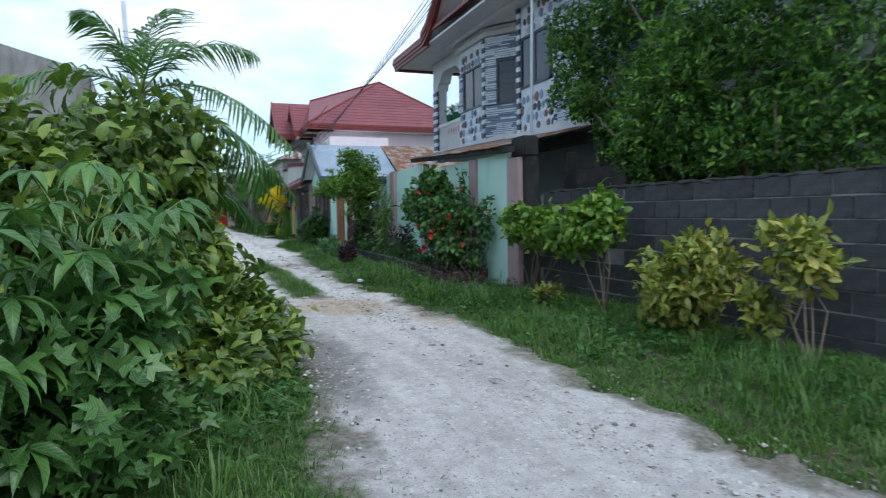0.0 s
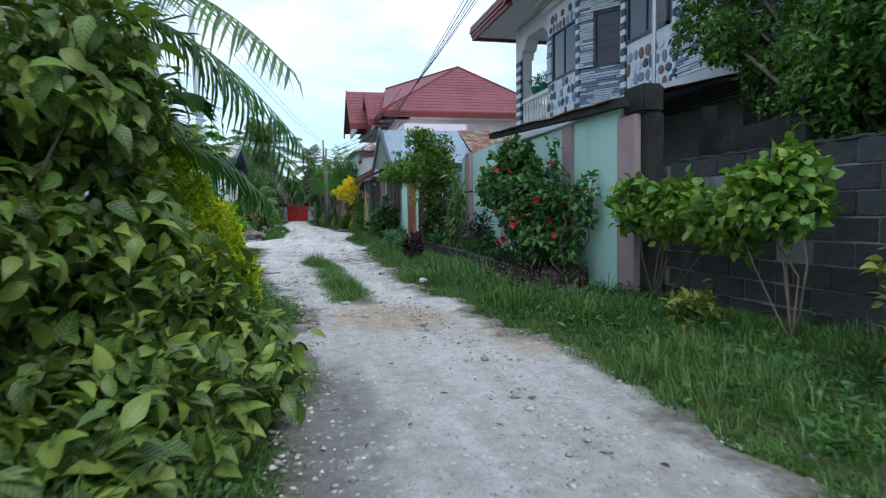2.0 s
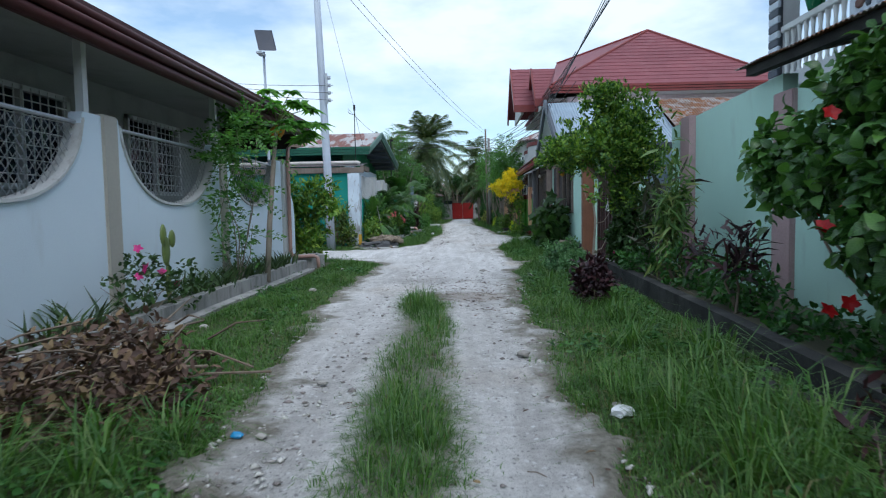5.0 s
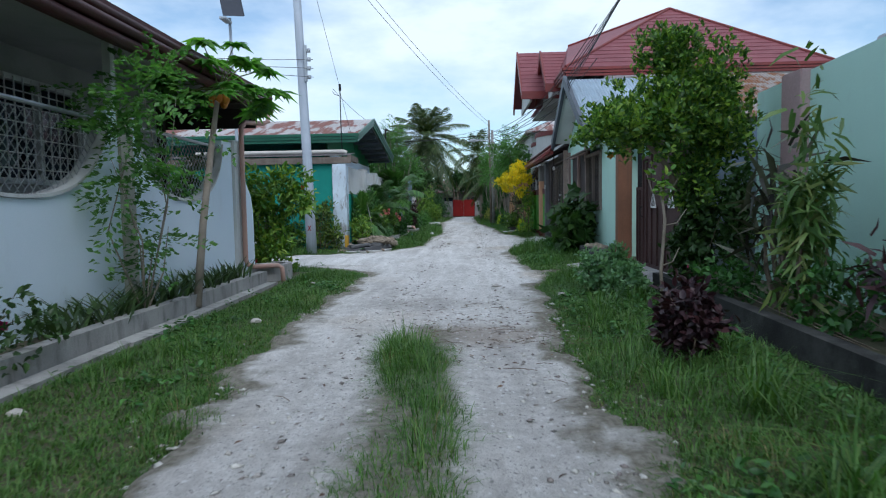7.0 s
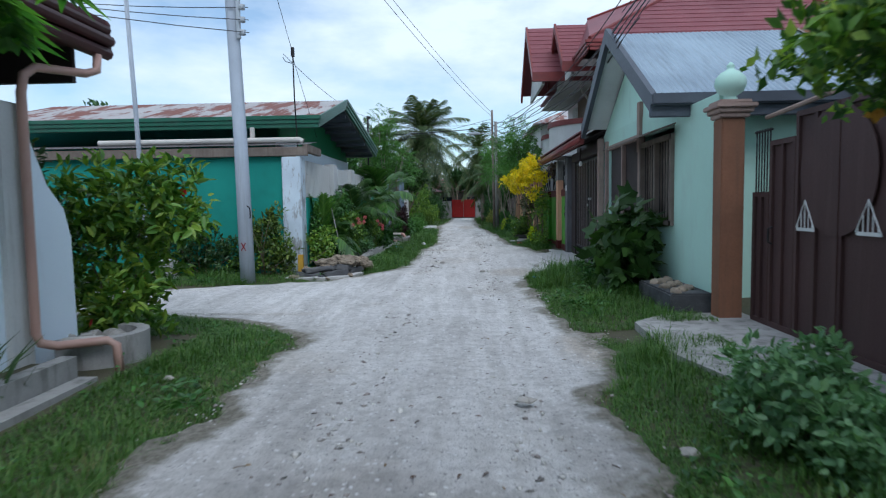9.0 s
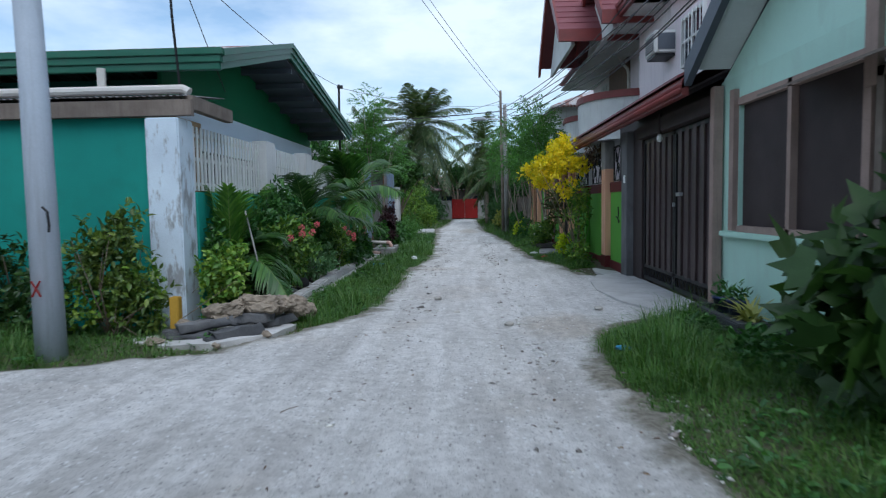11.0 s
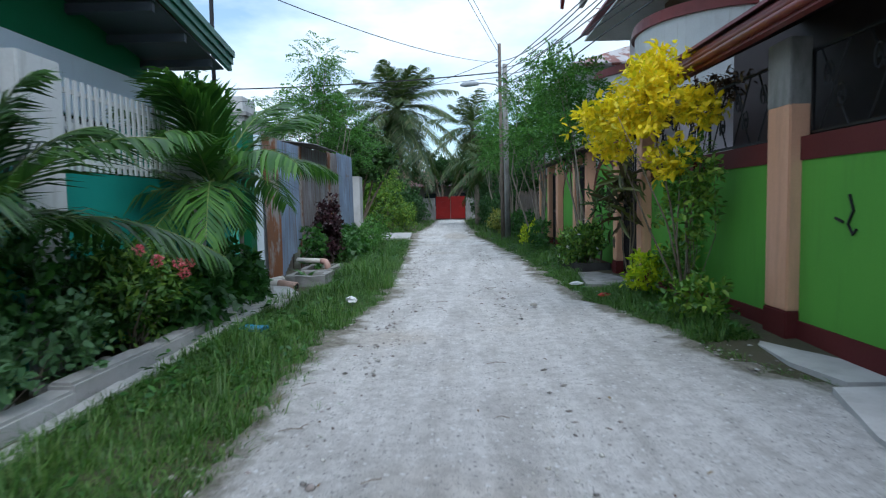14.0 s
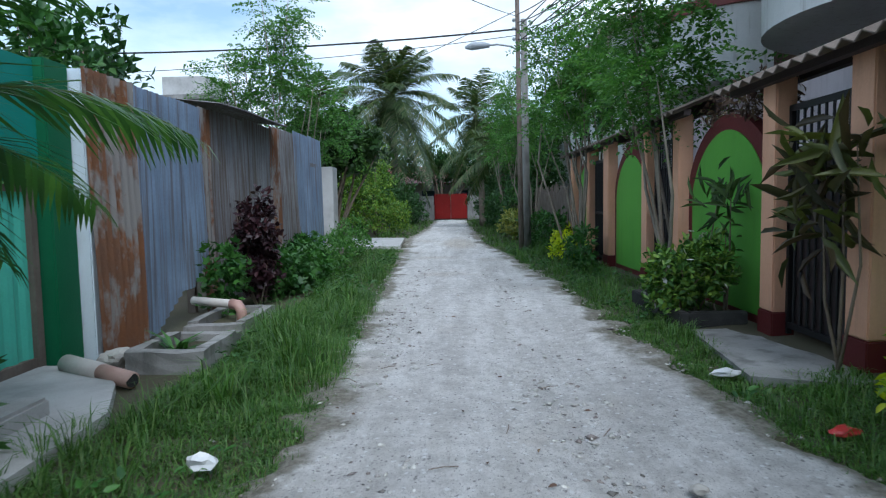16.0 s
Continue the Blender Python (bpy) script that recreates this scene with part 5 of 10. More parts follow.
    slab(bm, [(7.16, 26.4, 4.2), (12.46, 26.4, 4.2), (12.46, 28.6, 2.9), (7.16, 28.6, 2.9)], (0, 0, .01))
    part("lean_roof", bm, RUST, ob, "rusty red roof sheets")
    bm = bmesh.new()
    box(bm, 4.05, 9.0, 23.62, 23.75, ze - .14, ze + .01, 0.02)
    box(bm, 4.05, 9.0, 23.7, 23.78, ze - .28, ze - .12, 0.01)
    part("gutter", bm, SLATE_TRIM, ob, "slate grey gutter")
    bm = bmesh.new()
    for y, z in ((23.72, ze - .04), (28.64, ze + .16)):
        slab(bm, [(4.06, y, z - .2), (4.06, y, z + .05), (4.06, 26.4, zr + .1), (4.06, 26.4, zr - .15)], (0.08, 0, 0))
    part("bargeboard", bm, SLATE_TRIM, ob, "slate grey bargeboards")
    bm = bmesh.new()
    for y, z in ((23.8, ze - .06), (28.58, ze + .13)):
        slab(bm, [(4.1, y, z), (4.56, y, z), (4.56, 26.4, zr - .08), (4.1, 26.4, zr - .08)], (0, 0, 0.02))
    part("verge_soffit", bm, TILE_WHITE, ob)
    for b in ((7.55, 7.68, 24.26, 28.5, 0, 2.9), (4.71, 7.68, 28.5, 28.6, 0, 2.9)):
        bm = bmesh.new()
        box(bm, *b)
        part("back_wall", bm, MINT_PALE, ob)
    for b in ((12.4, 12.55, 22.3, 26.2, 0, 3.1), (7.8, 12.4, 22.2, 22.3, 0, 2.9), (7.8, 12.4, 26.1, 26.2, 0, 4.0)):
        bm = bmesh.new()
        box(bm, *b)
        part("annex_wall", bm, CONCRETE, ob)
    # yard post and planter
    post = thing("wooden_post", (4.46, 28.72, 0), "faded pink wooden post at the house corner", "post")
    bm = bmesh.new()
    box(bm, 4.42, 4.53, 28.68, 28.8, -0.03, 2.7, 0.006)
    part("post", bm, WOOD_PINK, post)
    pl = thing("planter_box", (4.3, 23.3, 0), "rough dark concrete planter box against the mint wall", "planter")
    bm = bmesh.new()
    box(bm, 4.05, 4.55, 22.84, 24.2, -.03, 0.32, 0.02)
    part("box", bm, DARK_BLOCK, pl)
    for k in range(9):
        bm = bmesh.new()
        rock(bm, (4.15 + .12 * (k % 3), 22.95 + .14 * k, 0.33), (.07, .08, .05), k + 60)
        part("rubble_stone", bm, TAN_STONE, pl)


def tile_slope(ob, x0, z0, x1, z1, y0, y1, course=0.3):
    """Stepped courses of a tiled roof that rises away from the lane."""
    n = max(1, int(math.hypot(x1 - x0, z1 - z0) / course))
    for k in range(n):
        a, b = k / n, (k + 1) / n
        xa, za, xb, zb = x0 + (x1 - x0) * a, z0 + (z1 - z0) * a, x0 + (x1 - x0) * b, z0 + (z1 - z0) * b
        bm = bmesh.new()
        slab(bm, [(xa - .02, y0, za + .03), (xa - .02, y1, za + .03), (xb, y1, zb), (xb, y0, zb)], (0, 0, 0.03))
        part("tile_course", bm, TILE_RED, ob, "red tiled lean-to roof" if k == 0 else "")


def garage_front():
    ob = thing("garage_front", (4.5, 31, 0), "dark timber garage gate under a red tiled lean-to roof", "garage")
    bm = bmesh.new()
    box(bm, 4.38, 4.72, 32.52, 32.92, -.03, 2.62, 0.01)
    part("gate_post", bm, POST_GREY, ob, "bare concrete post")
    bm = bmesh.new()
    box(bm, 4.5, 4.7, 31.98, 32.52, -.03, 2.62)
    part("side_panel", bm, WOOD_DARK, ob, "dark grey jamb panel")
    for k in range(2):
        y0 = 28.84 + k * 1.57
        bm = bmesh.new()
        n = 11
        for i in range(n):
            w = 1.55 / n
            box(bm, 4.56 - (0.03 if i % 2 else 0), 4.59, y0 + i * w + .003, y0 + (i + 1) * w - .003, 0.32, 2.38)
        door = part("gate_leaf", bm, DARK_GATE, ob, "dark stained vertical boards")
        bm = bmesh.new()
        for b in ((y0, y0 + 1.55, .08, .14), (y0, y0 + 1.55, .28, .33), (y0, y0 + .05, .08, 2.4), (y0 + 1.5, y0 + 1.55, .08, 2.4), (y0, y0 + 1.55, 2.34, 2.4)):
            box(bm, 4.53, 4.56, *b)
        for i in range(10):
            yc = y0 + .1 + i * .15
            tube(bm, [(4.55, yc, .13), (4.545, yc + .11, .28)], 0.008, 5)
            tube(bm, [(4.55, yc + .11, .13), (4.545, yc, .28)], 0.008, 5)
        part("iron_frame", bm, IRON, door, "black iron frame and lattice")
    bm = bmesh.new()
    box(bm, 4.5, 4.54, 30.36, 30.4, 1.3, 1.36)
    part("latch", bm, STEEL, ob)
    bm = bmesh.new()
    box(bm, 4.5, 4.55, 30.1, 30.25, 1.45, 1.5)
    part("bolt", bm, STEEL, ob)
    bm = bmesh.new()
    box(bm, 4.42, 4.62, 28.82, 32.0, 2.42, 2.62)
    part("lintel", bm, WOOD_DARK, ob)
    bm = bmesh.new()
    box(bm, 5.6, 5.7, 28.9, 38.1, 0, 3.6)
    part("back_wall", bm, WOOD_DARK, ob)
    bm = bmesh.new()
    box(bm, 4.37, 4.38, 32.62, 32.74, 1.72, 1.86, .004)
    part("notice_plate", bm, WHITE_PAINT, ob, "small pale plate on the post")
    # lean-to roof
    tile_slope(ob, 4.02, 2.78, 5.75, 3.75, 28.7, 36.4)
    for dx, z in ((0, 2.66), (.03, 2.72), (.06, 2.78)):
        bm = bmesh.new()
        tube(bm, [(4.02 + dx, 28.66, z), (4.02 + dx, 36.5, z)], 0.035, 8)
        part("eave_roll", bm, EAVE_RED, ob, "rounded red eave moulding", smooth=True)
    bm = bmesh.new()
    box(bm, 4.04, 4.12, 28.66, 36.45, 2.6, 2.78)
    part("eave_board", bm, EAVE_RED, ob, "red eave board")
    bm = bmesh.new()
    slab(bm, [(4.1, 29.1, 2.66), (4.1, 36.4, 2.66), (5.7, 36.4, 3.4), (5.7, 29.1, 3.4)], (0, 0, 0.02))
    for k in range(9):
        y = 29.5 + k * .85
        slab(bm, [(4.12, y, 2.6), (4.12, y + .07, 2.6), (5.6, y + .07, 3.3), (5.6, y, 3.3)], (0, 0, 0.07))
    part("rafters", bm, WOOD_DARK, ob, "dark rafters under the roof")
    apron = thing("garage_apron", (4.1, 30.6, 0), "worn pale concrete apron before the garage gate", "pavement", kind="structure")
    bm = bmesh.new()
    slab(bm, [(3.95, 28.7, -.05), (3.6, 29.6, -.05), (3.5, 30.8, -.05), (3.62, 31.9, -.05), (3.9, 32.75, -.05), (4.52, 32.75, -.05), (4.52, 28.7, -.05)], (0, 0, .105))
    part("slab", bm, PALE_CONCRETE, apron)
    lamp = thing("light_bulb", (4.42, 30.75, 2.42), "bare milky light bulb in a holder", "lamp")
    bm = bmesh.new()
    lathe(bm, (4.42, 30.75, 2.26), [(.005, 0), (.035, .015), (.045, .05), (.035, .09), (.022, .12)], 14)
    part("bulb", bm, BULB, lamp, smooth=True)
    bm = bmesh.new()
    lathe(bm, (4.42, 30.75, 2.38), [(.026, 0), (.03, .05), (.02, .3)], 10)
    part("holder", bm, WOOD_DARK, lamp)


def scroll_panel(ob, x, y0, y1, z0, z1):
    """Wrought iron: a frame with scrolls."""
    bm = bmesh.new()
    for b in ((y0, y1, z0, z0 + .025), (y0, y1, z1 - .025, z1), (y0, y0 + .025, z0, z1), (y1 - .025, y1, z0, z1)):
        box(bm, x - .012, x + .012, *b)
    n = max(1, round((y1 - y0) / .5))
    for k in range(n):
        yc, zc = y0 + (k + .5) * (y1 - y0) / n, (z0 + z1) / 2
        for s in (-1, 1):
            pts = []
            for i in range(18):
                a = i / 17 * 3.2 * math.pi
                r = 0.02 + 0.011 * a
                pts.append((x, yc + s * (.09 + r * math.cos(a) * .6), zc + s * .1 + r * math.sin(a)))
            tube(bm, pts, 0.009, 5)
        tube(bm, [(x, yc - .2, z0), (x, yc, zc), (x, yc + .2, z1)], 0.009, 5)
        tube(bm, [(x, yc + .2, z0), (x, yc, zc), (x, yc - .2, z1)], 0.009, 5)
    part("iron_scrollwork", bm, IRON, ob, "black wrought-iron scrollwork")


def bar_gate(y0, y1, x=4.3, z1=2.05):
    ob = thing("iron_gate", (x, (y0 + y1) / 2, 0), "dark iron garden gate between salmon columns", "gate", "iron garden gates")
    bm = bmesh.new()
    for b in ((y0, y1, .15, .2), (y0, y1, z1 - .05, z1), (y0, y1, 1.0, 1.05), (y0, y0 + .04, .1, z1), (y1 - .04, y1, .1, z1)):
        box(bm, x - .02, x + .02, *b)
    part("gate_frame", bm, IRON, ob)
    n = max(5, int((y1 - y0) / .09))
    for k in range(1, n):
        y = y0 + (y1 - y0) * k / n
        bm = bmesh.new()
        tube(bm, [(x, y, .15), (x, y, z1)], 0.012, 6)
        part("bar", bm, IRON, ob)
    bm = bmesh.new()
    box(bm, x + .02, x + .03, y0 + .04, y1 - .04, .2, 1.7)
    part("backing_sheet", bm, WOOD_DARK, ob, "dark sheet behind the bars")


def garden_front():
    ob = thing("green_garden_wall", (4.3, 40, 0), "lime green garden wall with salmon columns and maroon arches", "wall", kind="structure")
    def column(x, y0, y1, z1=2.3):
        bm = bmesh.new()
        box(bm, x - .03, x + .15, y0, y1, .28, z1, 0.012)
        c = part("column", bm, SALMON, ob)
        bm = bmesh.new()
        box(bm, x - .04, x + .16, y0 - .01, y1 + .01, -.05, .28, 0.01)
        part("column_base", bm, MAROON, c, "maroon painted base")
        if z1 > 2.5:
            bm = bmesh.new()
            box(bm, x - .034, x + .154, y0 - .004, y1 + .004, 2.05, z1 + .02, 0.008)
            part("column_head", bm, CONCRETE, c, "bare concrete column head")
    def flat(x, y0, y1, top=True):
        for z0, z1, m, d in ((-.05, .2, MAROON, .02), (.2, 1.58, LIME, 0), (1.58, 1.78, MAROON, .015)):
            bm = bmesh.new()
            box(bm, x - d, x + .15, y0, y1, z0, z1)
            part("wall_panel", bm, m, ob)
        if top:
            scroll_panel(ob, x + .06, y0 + .03, y1 - .03, 1.8, 2.5)
    pad = thing("wall_footing", (4.25, 33.6, 0), "worn pale concrete pad at the foot of the lime wall", "pavement", kind="structure")
    bm = bmesh.new()
    slab(bm, [(4.12, 32.95, -.06), (4.02, 33.5, -.06), (4.08, 34.1, -.06), (4.3, 34.45, -.06), (4.455, 34.2, -.06), (4.455, 32.95, -.06)], (0, 0, .085))
    part("slab", bm, PALE_CONCRETE, pad)
    flat(4.48, 32.94, 34.22)
    column(4.4, 34.22, 34.6, 2.6)
    flat(4.46, 34.6, 36.3)
    flat(4.36, 36.3, 37.9)
    column(4.26, 37.94, 38.2)
    column(4.2, 39.1, 39.34)
    def arched(x, y0, y1, peak):
        n = 26
        yc, w = (y0 + y1) / 2, y1 - y0
        def outline(wide, low, top, shoulder):
            poly = [(yc - w * wide / 2, low), (yc + w * wide / 2, low)]
            for k in range(n + 1):
                c = math.cos(math.pi * k / n)
                poly.append((yc + w * wide / 2 * c, shoulder + (top - shoulder) * (1 - abs(c) ** 1.9) ** 0.62))
            return poly
        bm = bmesh.new()
        slab(bm, [(x, y, z) for y, z in outline(1.0, -.02, peak, peak - .72)], (0.14, 0, 0))
        part("arch_panel", bm, MAROON, ob, "maroon arched border")
        bm = bmesh.new()
        slab(bm, [(x - .012, y, z) for y, z in outline(.86, .16, peak - .16, peak - .85)], (0.02, 0, 0))
        part("arch_infill", bm, LIME, ob, "lime green arched infill")
    arched(4.3, 39.34, 41.4, 2.15)
    column(4.2, 41.4, 41.62)
    column(4.2, 42.66, 42.92)
    arched(4.3, 42.92, 44.9, 2.15)
    column(4.2, 44.9, 45.25)
    column(4.2, 46.4, 46.72)
    arched(4.3, 46.72, 48.15, 2.15)
    column(4.2, 48.15, 48.45)
    bar_gate(38.2, 39.1)
    bar_gate(41.62, 42.66)
    bar_gate(45.25, 46.4)
    for y0, y1 in ((37.3, 39.9), (41.0, 43.3), (44.5, 48.6)):
        roof = thing("gate_canopy", (4.4, (y0 + y1) / 2, 2.3), "small grey tile canopy above an iron gate", "canopy", "gate canopies")
        bm = bmesh.new()
        corrugated(bm, (3.95, y0, 2.28), (0, 1, 0), (0.8, 0, 0.32), y1 - y0, 1.0, pitch=0.2, deep=0.025, thick=0.012)
        part("tiles", bm, WOOD_GREY, roof)
        bm = bmesh.new()
        box(bm, 4.1, 4.18, y0 + .05, y1 - .05, 2.24, 2.31)
        box(bm, 4.48, 4.56, y0 + .05, y1 - .05, 2.3, 2.46)
        part("beam", bm, WOOD_DARK, roof)
    bm = bmesh.new()
    tube(bm, [(4.472, 33.55, 1.28), (4.472, 33.5, 1.16), (4.472, 33.56, 1.06), (4.472, 33.5, .98), (4.472, 33.46, 1.02)], .012, 5)
    part("painted_mark", bm, IRON, ob, "black scrawl of paint on the lime wall")
    bm = bmesh.new()
    tube(bm, [(4.472, 33.72, 1.1), (4.472, 33.62, 1.07)], .012, 5)
    part("painted_dash", bm, IRON, ob)
    # dead vines on top of the wall
    g = np.random.default_rng(8)
    vine = thing("dry_vine", (4.4, 40, 2.0), "tangle of brown dried vine on the wall top", "vine")
    np_part("leaves", foliage(g, [(4.42, 40.2, 2.25, .15, 1.3, .28), (4.45, 43.7, 2.2, .15, 1.0, .25), (4.6, 36.6, 2.5, .2, 1.2, .25)], 420, 5, .09, .03, "strap", rise=-.3, floor=1.8), L_DRY, vine)


def tiled(bm, corners, up=0.06):
    slab(bm, corners, (0, 0, up))


def red_house():
    ob = thing("red_roofed_house", (9, 40, 0), "two-storey pinkish house with a steep red tiled roof", "house")
    for b in ((6.3, 15, 36.2, 38.9, 0, 6.3), (6.85, 15, 38.9, 48, 0, 6.3), (6.3, 9.5, 33.4, 36.2, 0, 5.45)):
        bm = bmesh.new()
        box(bm, *b)
        part("wall", bm, PINK_WHITE, ob)
    # curved balcony
    def arc(r0, z0, z1, cx, cy, mat, label, name, a0=100, a1=265, thick=.14, bulge=1.0):
        bm = bmesh.new()
        n = 20
        a = [radians(a0 + (a1 - a0) * k / n) for k in range(n + 1)]
        out = [(cx + r0 * math.cos(t), cy + bulge * r0 * math.sin(t)) for t in a]
        inn = [(cx + (r0 - thick) * math.cos(t), cy + bulge * (r0 - thick) * math.sin(t)) for t in a]
        for k in range(n):
            slab(bm, [(*out[k], z0), (*out[k + 1], z0), (*inn[k + 1], z0), (*inn[k], z0)], (0, 0, z1 - z0))
        bmesh.ops.remove_doubles(bm, verts=bm.verts, dist=0.0005)
        part(name, bm, mat, ob, label, smooth=False)
    for cy, r in ((40.6, 1.55), (45.0, 1.3)):
        arc(r, 3.35, 4.3, 6.5, cy, OFFWHITE, "white curved parapet", "balcony", bulge=1.1)
        arc(r + .06, 4.3, 4.42, 6.5, cy, EAVE_RED, "red coping", "balcony_coping", thick=.24, bulge=1.1)
        arc(r + .03, 4.42, 4.5, 6.5, cy, EAVE_RED, "", "coping_roll", thick=.12, bulge=1.1)
        arc(r, 3.15, 3.35, 6.5, cy, OFFWHITE, "", "balcony_floor", thick=1.2, bulge=1.1)
    # windows of the upper floor
    for x, y0, y1, z0, z1, arch in ((6.3, 34.0, 35.3, 4.25, 5.3, 0), (6.85, 39.3, 40.7, 4.4, 5.75, 1), (6.85, 45.0, 46.0, 4.2, 5.8, 0)):
        bm = bmesh.new()
        box(bm, x - .03, x - .015, y0 + .05, y1 - .05, z0 + .05, z1 - .05)
        w = part("window", bm, GLASS, ob)
        for b in ((y0, y1, z0, z0 + .06), (y0, y1, z1 - .06, z1), (y0, y0 + .06, z0 + .06, z1 - .06), (y1 - .06, y1, z0 + .06, z1 - .06), ((y0 + y1) / 2 - .03, (y0 + y1) / 2 + .03, z0 + .06, z1 - .06), (y0 + .06, y1 - .06, (z0 + z1) / 2 - .025, (z0 + z1) / 2 + .025)):
            bm = bmesh.new()
            box(bm, x - .08, x, *b)
            part("frame_bar", bm, WHITE_PAINT, w)
        if arch:
            bm = bmesh.new()
            ym, r = (y0 + y1) / 2, (y1 - y0) / 2
            slab(bm, [(x - .04, ym + r * math.cos(math.pi * k / 14), z1 + .5 * math.sin(math.pi * k / 14)) for k in range(15)], (.03, 0, 0))
            part("fanlight", bm, GLASS, w)
            bm = bmesh.new()
            tube(bm, [(x - .05, ym + r * math.cos(math.pi * k / 14), z1 + .5 * math.sin(math.pi * k / 14)) for k in range(15)], .04, 6)
            part("arch_frame", bm, EAVE_RED, w, "dark red arched frame")
        for k in range(6):
            y = y0 + (y1 - y0) * (k + .5) / 6
            bm = bmesh.new()
            tube(bm, [(x - .1, y, z0), (x - .1, y, z1)], 0.012, 5)
            part("window_bar", bm, WHITE_PAINT, w)
    bm = bmesh.new()
    box(bm, 6.75, 6.85, 42.0, 44.6, 3.3, 6.2)
    part("timber_panel", bm, WOOD_BROWN, ob, "brown timber wall panel")
    pipe = thing("drain_pipe", (6.75, 41.7, 3.4), "cream plastic drain pipe down the house wall", "pipe")
    bm = bmesh.new()
    tube(bm, [(6.4, 41.8, 6.1), (6.45, 41.8, 5.9), (6.7, 41.75, 5.6), (6.72, 41.7, 5.4), (6.72, 41.7, 3.4)], .05, 8)
    part("pipe", bm, PVC_WHITE, pipe, smooth=True)
    # roofs
    e = 6.35
    apex = Vector((10.7, 39.5, 9.65))
    def slope(corners, a0, b0, a1, b1, courses):
        """One roof face, with a roll along every course of tiles."""
        bm = bmesh.new()
        tiled(bm, corners)
        part("roof_slope", bm, TILE_RED, ob, "red tiled roof slope")
        bm = bmesh.new()
        lift = Vector((0, 0, .07))
        for k in range(1, courses):
            s = k / courses
            tube(bm, [Vector(a0).lerp(Vector(a1), s) + lift, Vector(b0).lerp(Vector(b1), s) + lift], 0.013, 5)
        tagged(part("tile_course_relief", bm, TILE_RED, ob), kind="stuff")
    slope([(5.5, 35.3, e), (15.5, 35.3, e), apex], (5.5, 35.3, e), (15.5, 35.3, e), apex, apex, 16)
    slope([(5.5, 35.3, e), apex, (6.5, 41.0, 8.5), (5.5, 41.0, e)], (5.5, 35.3, e), (5.5, 41.0, e), apex, (6.5, 41, 8.5), 16)
    slope([apex, (15.5, 35.3, e), (15.5, 45, e)], (15.5, 35.3, e), (15.5, 45, e), apex, apex, 16)
    slope([apex, (15.5, 45, e), (15.5, 48.5, e), (9.5, 48.5, e)], (15.5, 48.5, e), (9.5, 48.5, e), apex, apex, 12)
    slope([apex, (9.5, 48.5, e), (5.5, 48.5, e), (5.5, 41.2, e), (6.5, 41.0, 8.5)], (9.5, 48.5, e), (5.5, 48.5, e), apex, (6.5, 41.0, 8.5), 12)
    bm = bmesh.new()
    for a, b in (((5.5, 35.3, e), apex), ((15.5, 35.3, e), apex), ((6.5, 41.0, 8.5), apex)):
        tube(bm, [Vector(a) + Vector((0, 0, .08)), Vector(b) + Vector((0, 0, .08))], .06, 6)
    part("ridge_tiles", bm, EAVE_RED, ob, "darker ridge tiles")
    for x0, yy, zr, y0 in ((4.2, 41.8, 8.45, 39.3), (5.05, 39.6, 7.95, 37.6)):
        lo = e - .15
        slope([(x0, y0, lo), (9.5, y0, lo), (9.5, yy, zr), (x0, yy, zr)], (x0, y0, lo), (9.5, y0, lo), (x0, yy, zr), (9.5, yy, zr), 10)
        slope([(x0, yy, zr), (9.5, yy, zr), (9.5, 2 * yy - y0, lo), (x0, 2 * yy - y0, lo)], (x0, 2 * yy - y0, lo), (9.5, 2 * yy - y0, lo), (x0, yy, zr), (9.5, yy, zr), 10)
    bm = bmesh.new()
    for x0, yy, zr, y0 in ((4.15, 41.8, 8.45, 39.3), (5.0, 39.6, 7.95, 37.6)):
        for s in (1, -1):
            yb = yy - s * (yy - y0)
            slab(bm, [(x0, yb, e - .45), (x0, yb, e - .1), (x0, yy, zr + .12), (x0, yy, zr - .2)], (0.08, 0, 0))
        box(bm, x0, 9.5, y0 - .06, y0 + .04, e - .45, e - .12)
    for k in range(3):
        box(bm, 5.45 - .03 * k, 15.5, 35.24 - .03 * k, 35.34, e - .3 + k * .11, e - .2 + k * .11, 0.01)
        box(bm, 5.42 - .03 * k, 5.52, 35.24, 39.3, e - .3 + k * .11, e - .2 + k * .11, 0.01)
    part("fascia", bm, EAVE_RED, ob, "stepped red fascia boards")
    bm = bmesh.new()
    for x0, yy, zr, y0 in ((4.55, 41.8, 8.2, 39.5), (5.35, 39.6, 7.75, 37.8)):
        slab(bm, [(x0, y0, e - .5), (x0, 2 * yy - y0, e - .5), (x0, yy, zr)], (0.1, 0, 0))
    slab(bm, [(5.5, 35.3, e - .3), (5.5, 48, e - .3), (7, 48, e - .3), (7, 35.3, e - .3)], (0, 0, .05))
    slab(bm, [(5.5, 35.3, e - .3), (15, 35.3, e - .3), (15, 36.5, e - .3), (5.5, 36.5, e - .3)], (0, 0, .05))
    part("gable_wall", bm, OFFWHITE, ob, "white gable walls and soffits")
    # air conditioner
    ac = thing("air_conditioner", (6.1, 36.2, 4.75), "white window air conditioner in a pinkish wall", "air conditioner")
    bm = bmesh.new()
    box(bm, 5.82, 6.35, 35.85, 36.6, 4.75, 5.25, 0.02)
    part("housing", bm, OFFWHITE, ac)
    bm = bmesh.new()
    box(bm, 5.90, 6.28, 35.835, 35.849, 4.82, 5.18)
    box(bm, 5.805, 5.819, 35.93, 36.52, 4.82, 5.18)
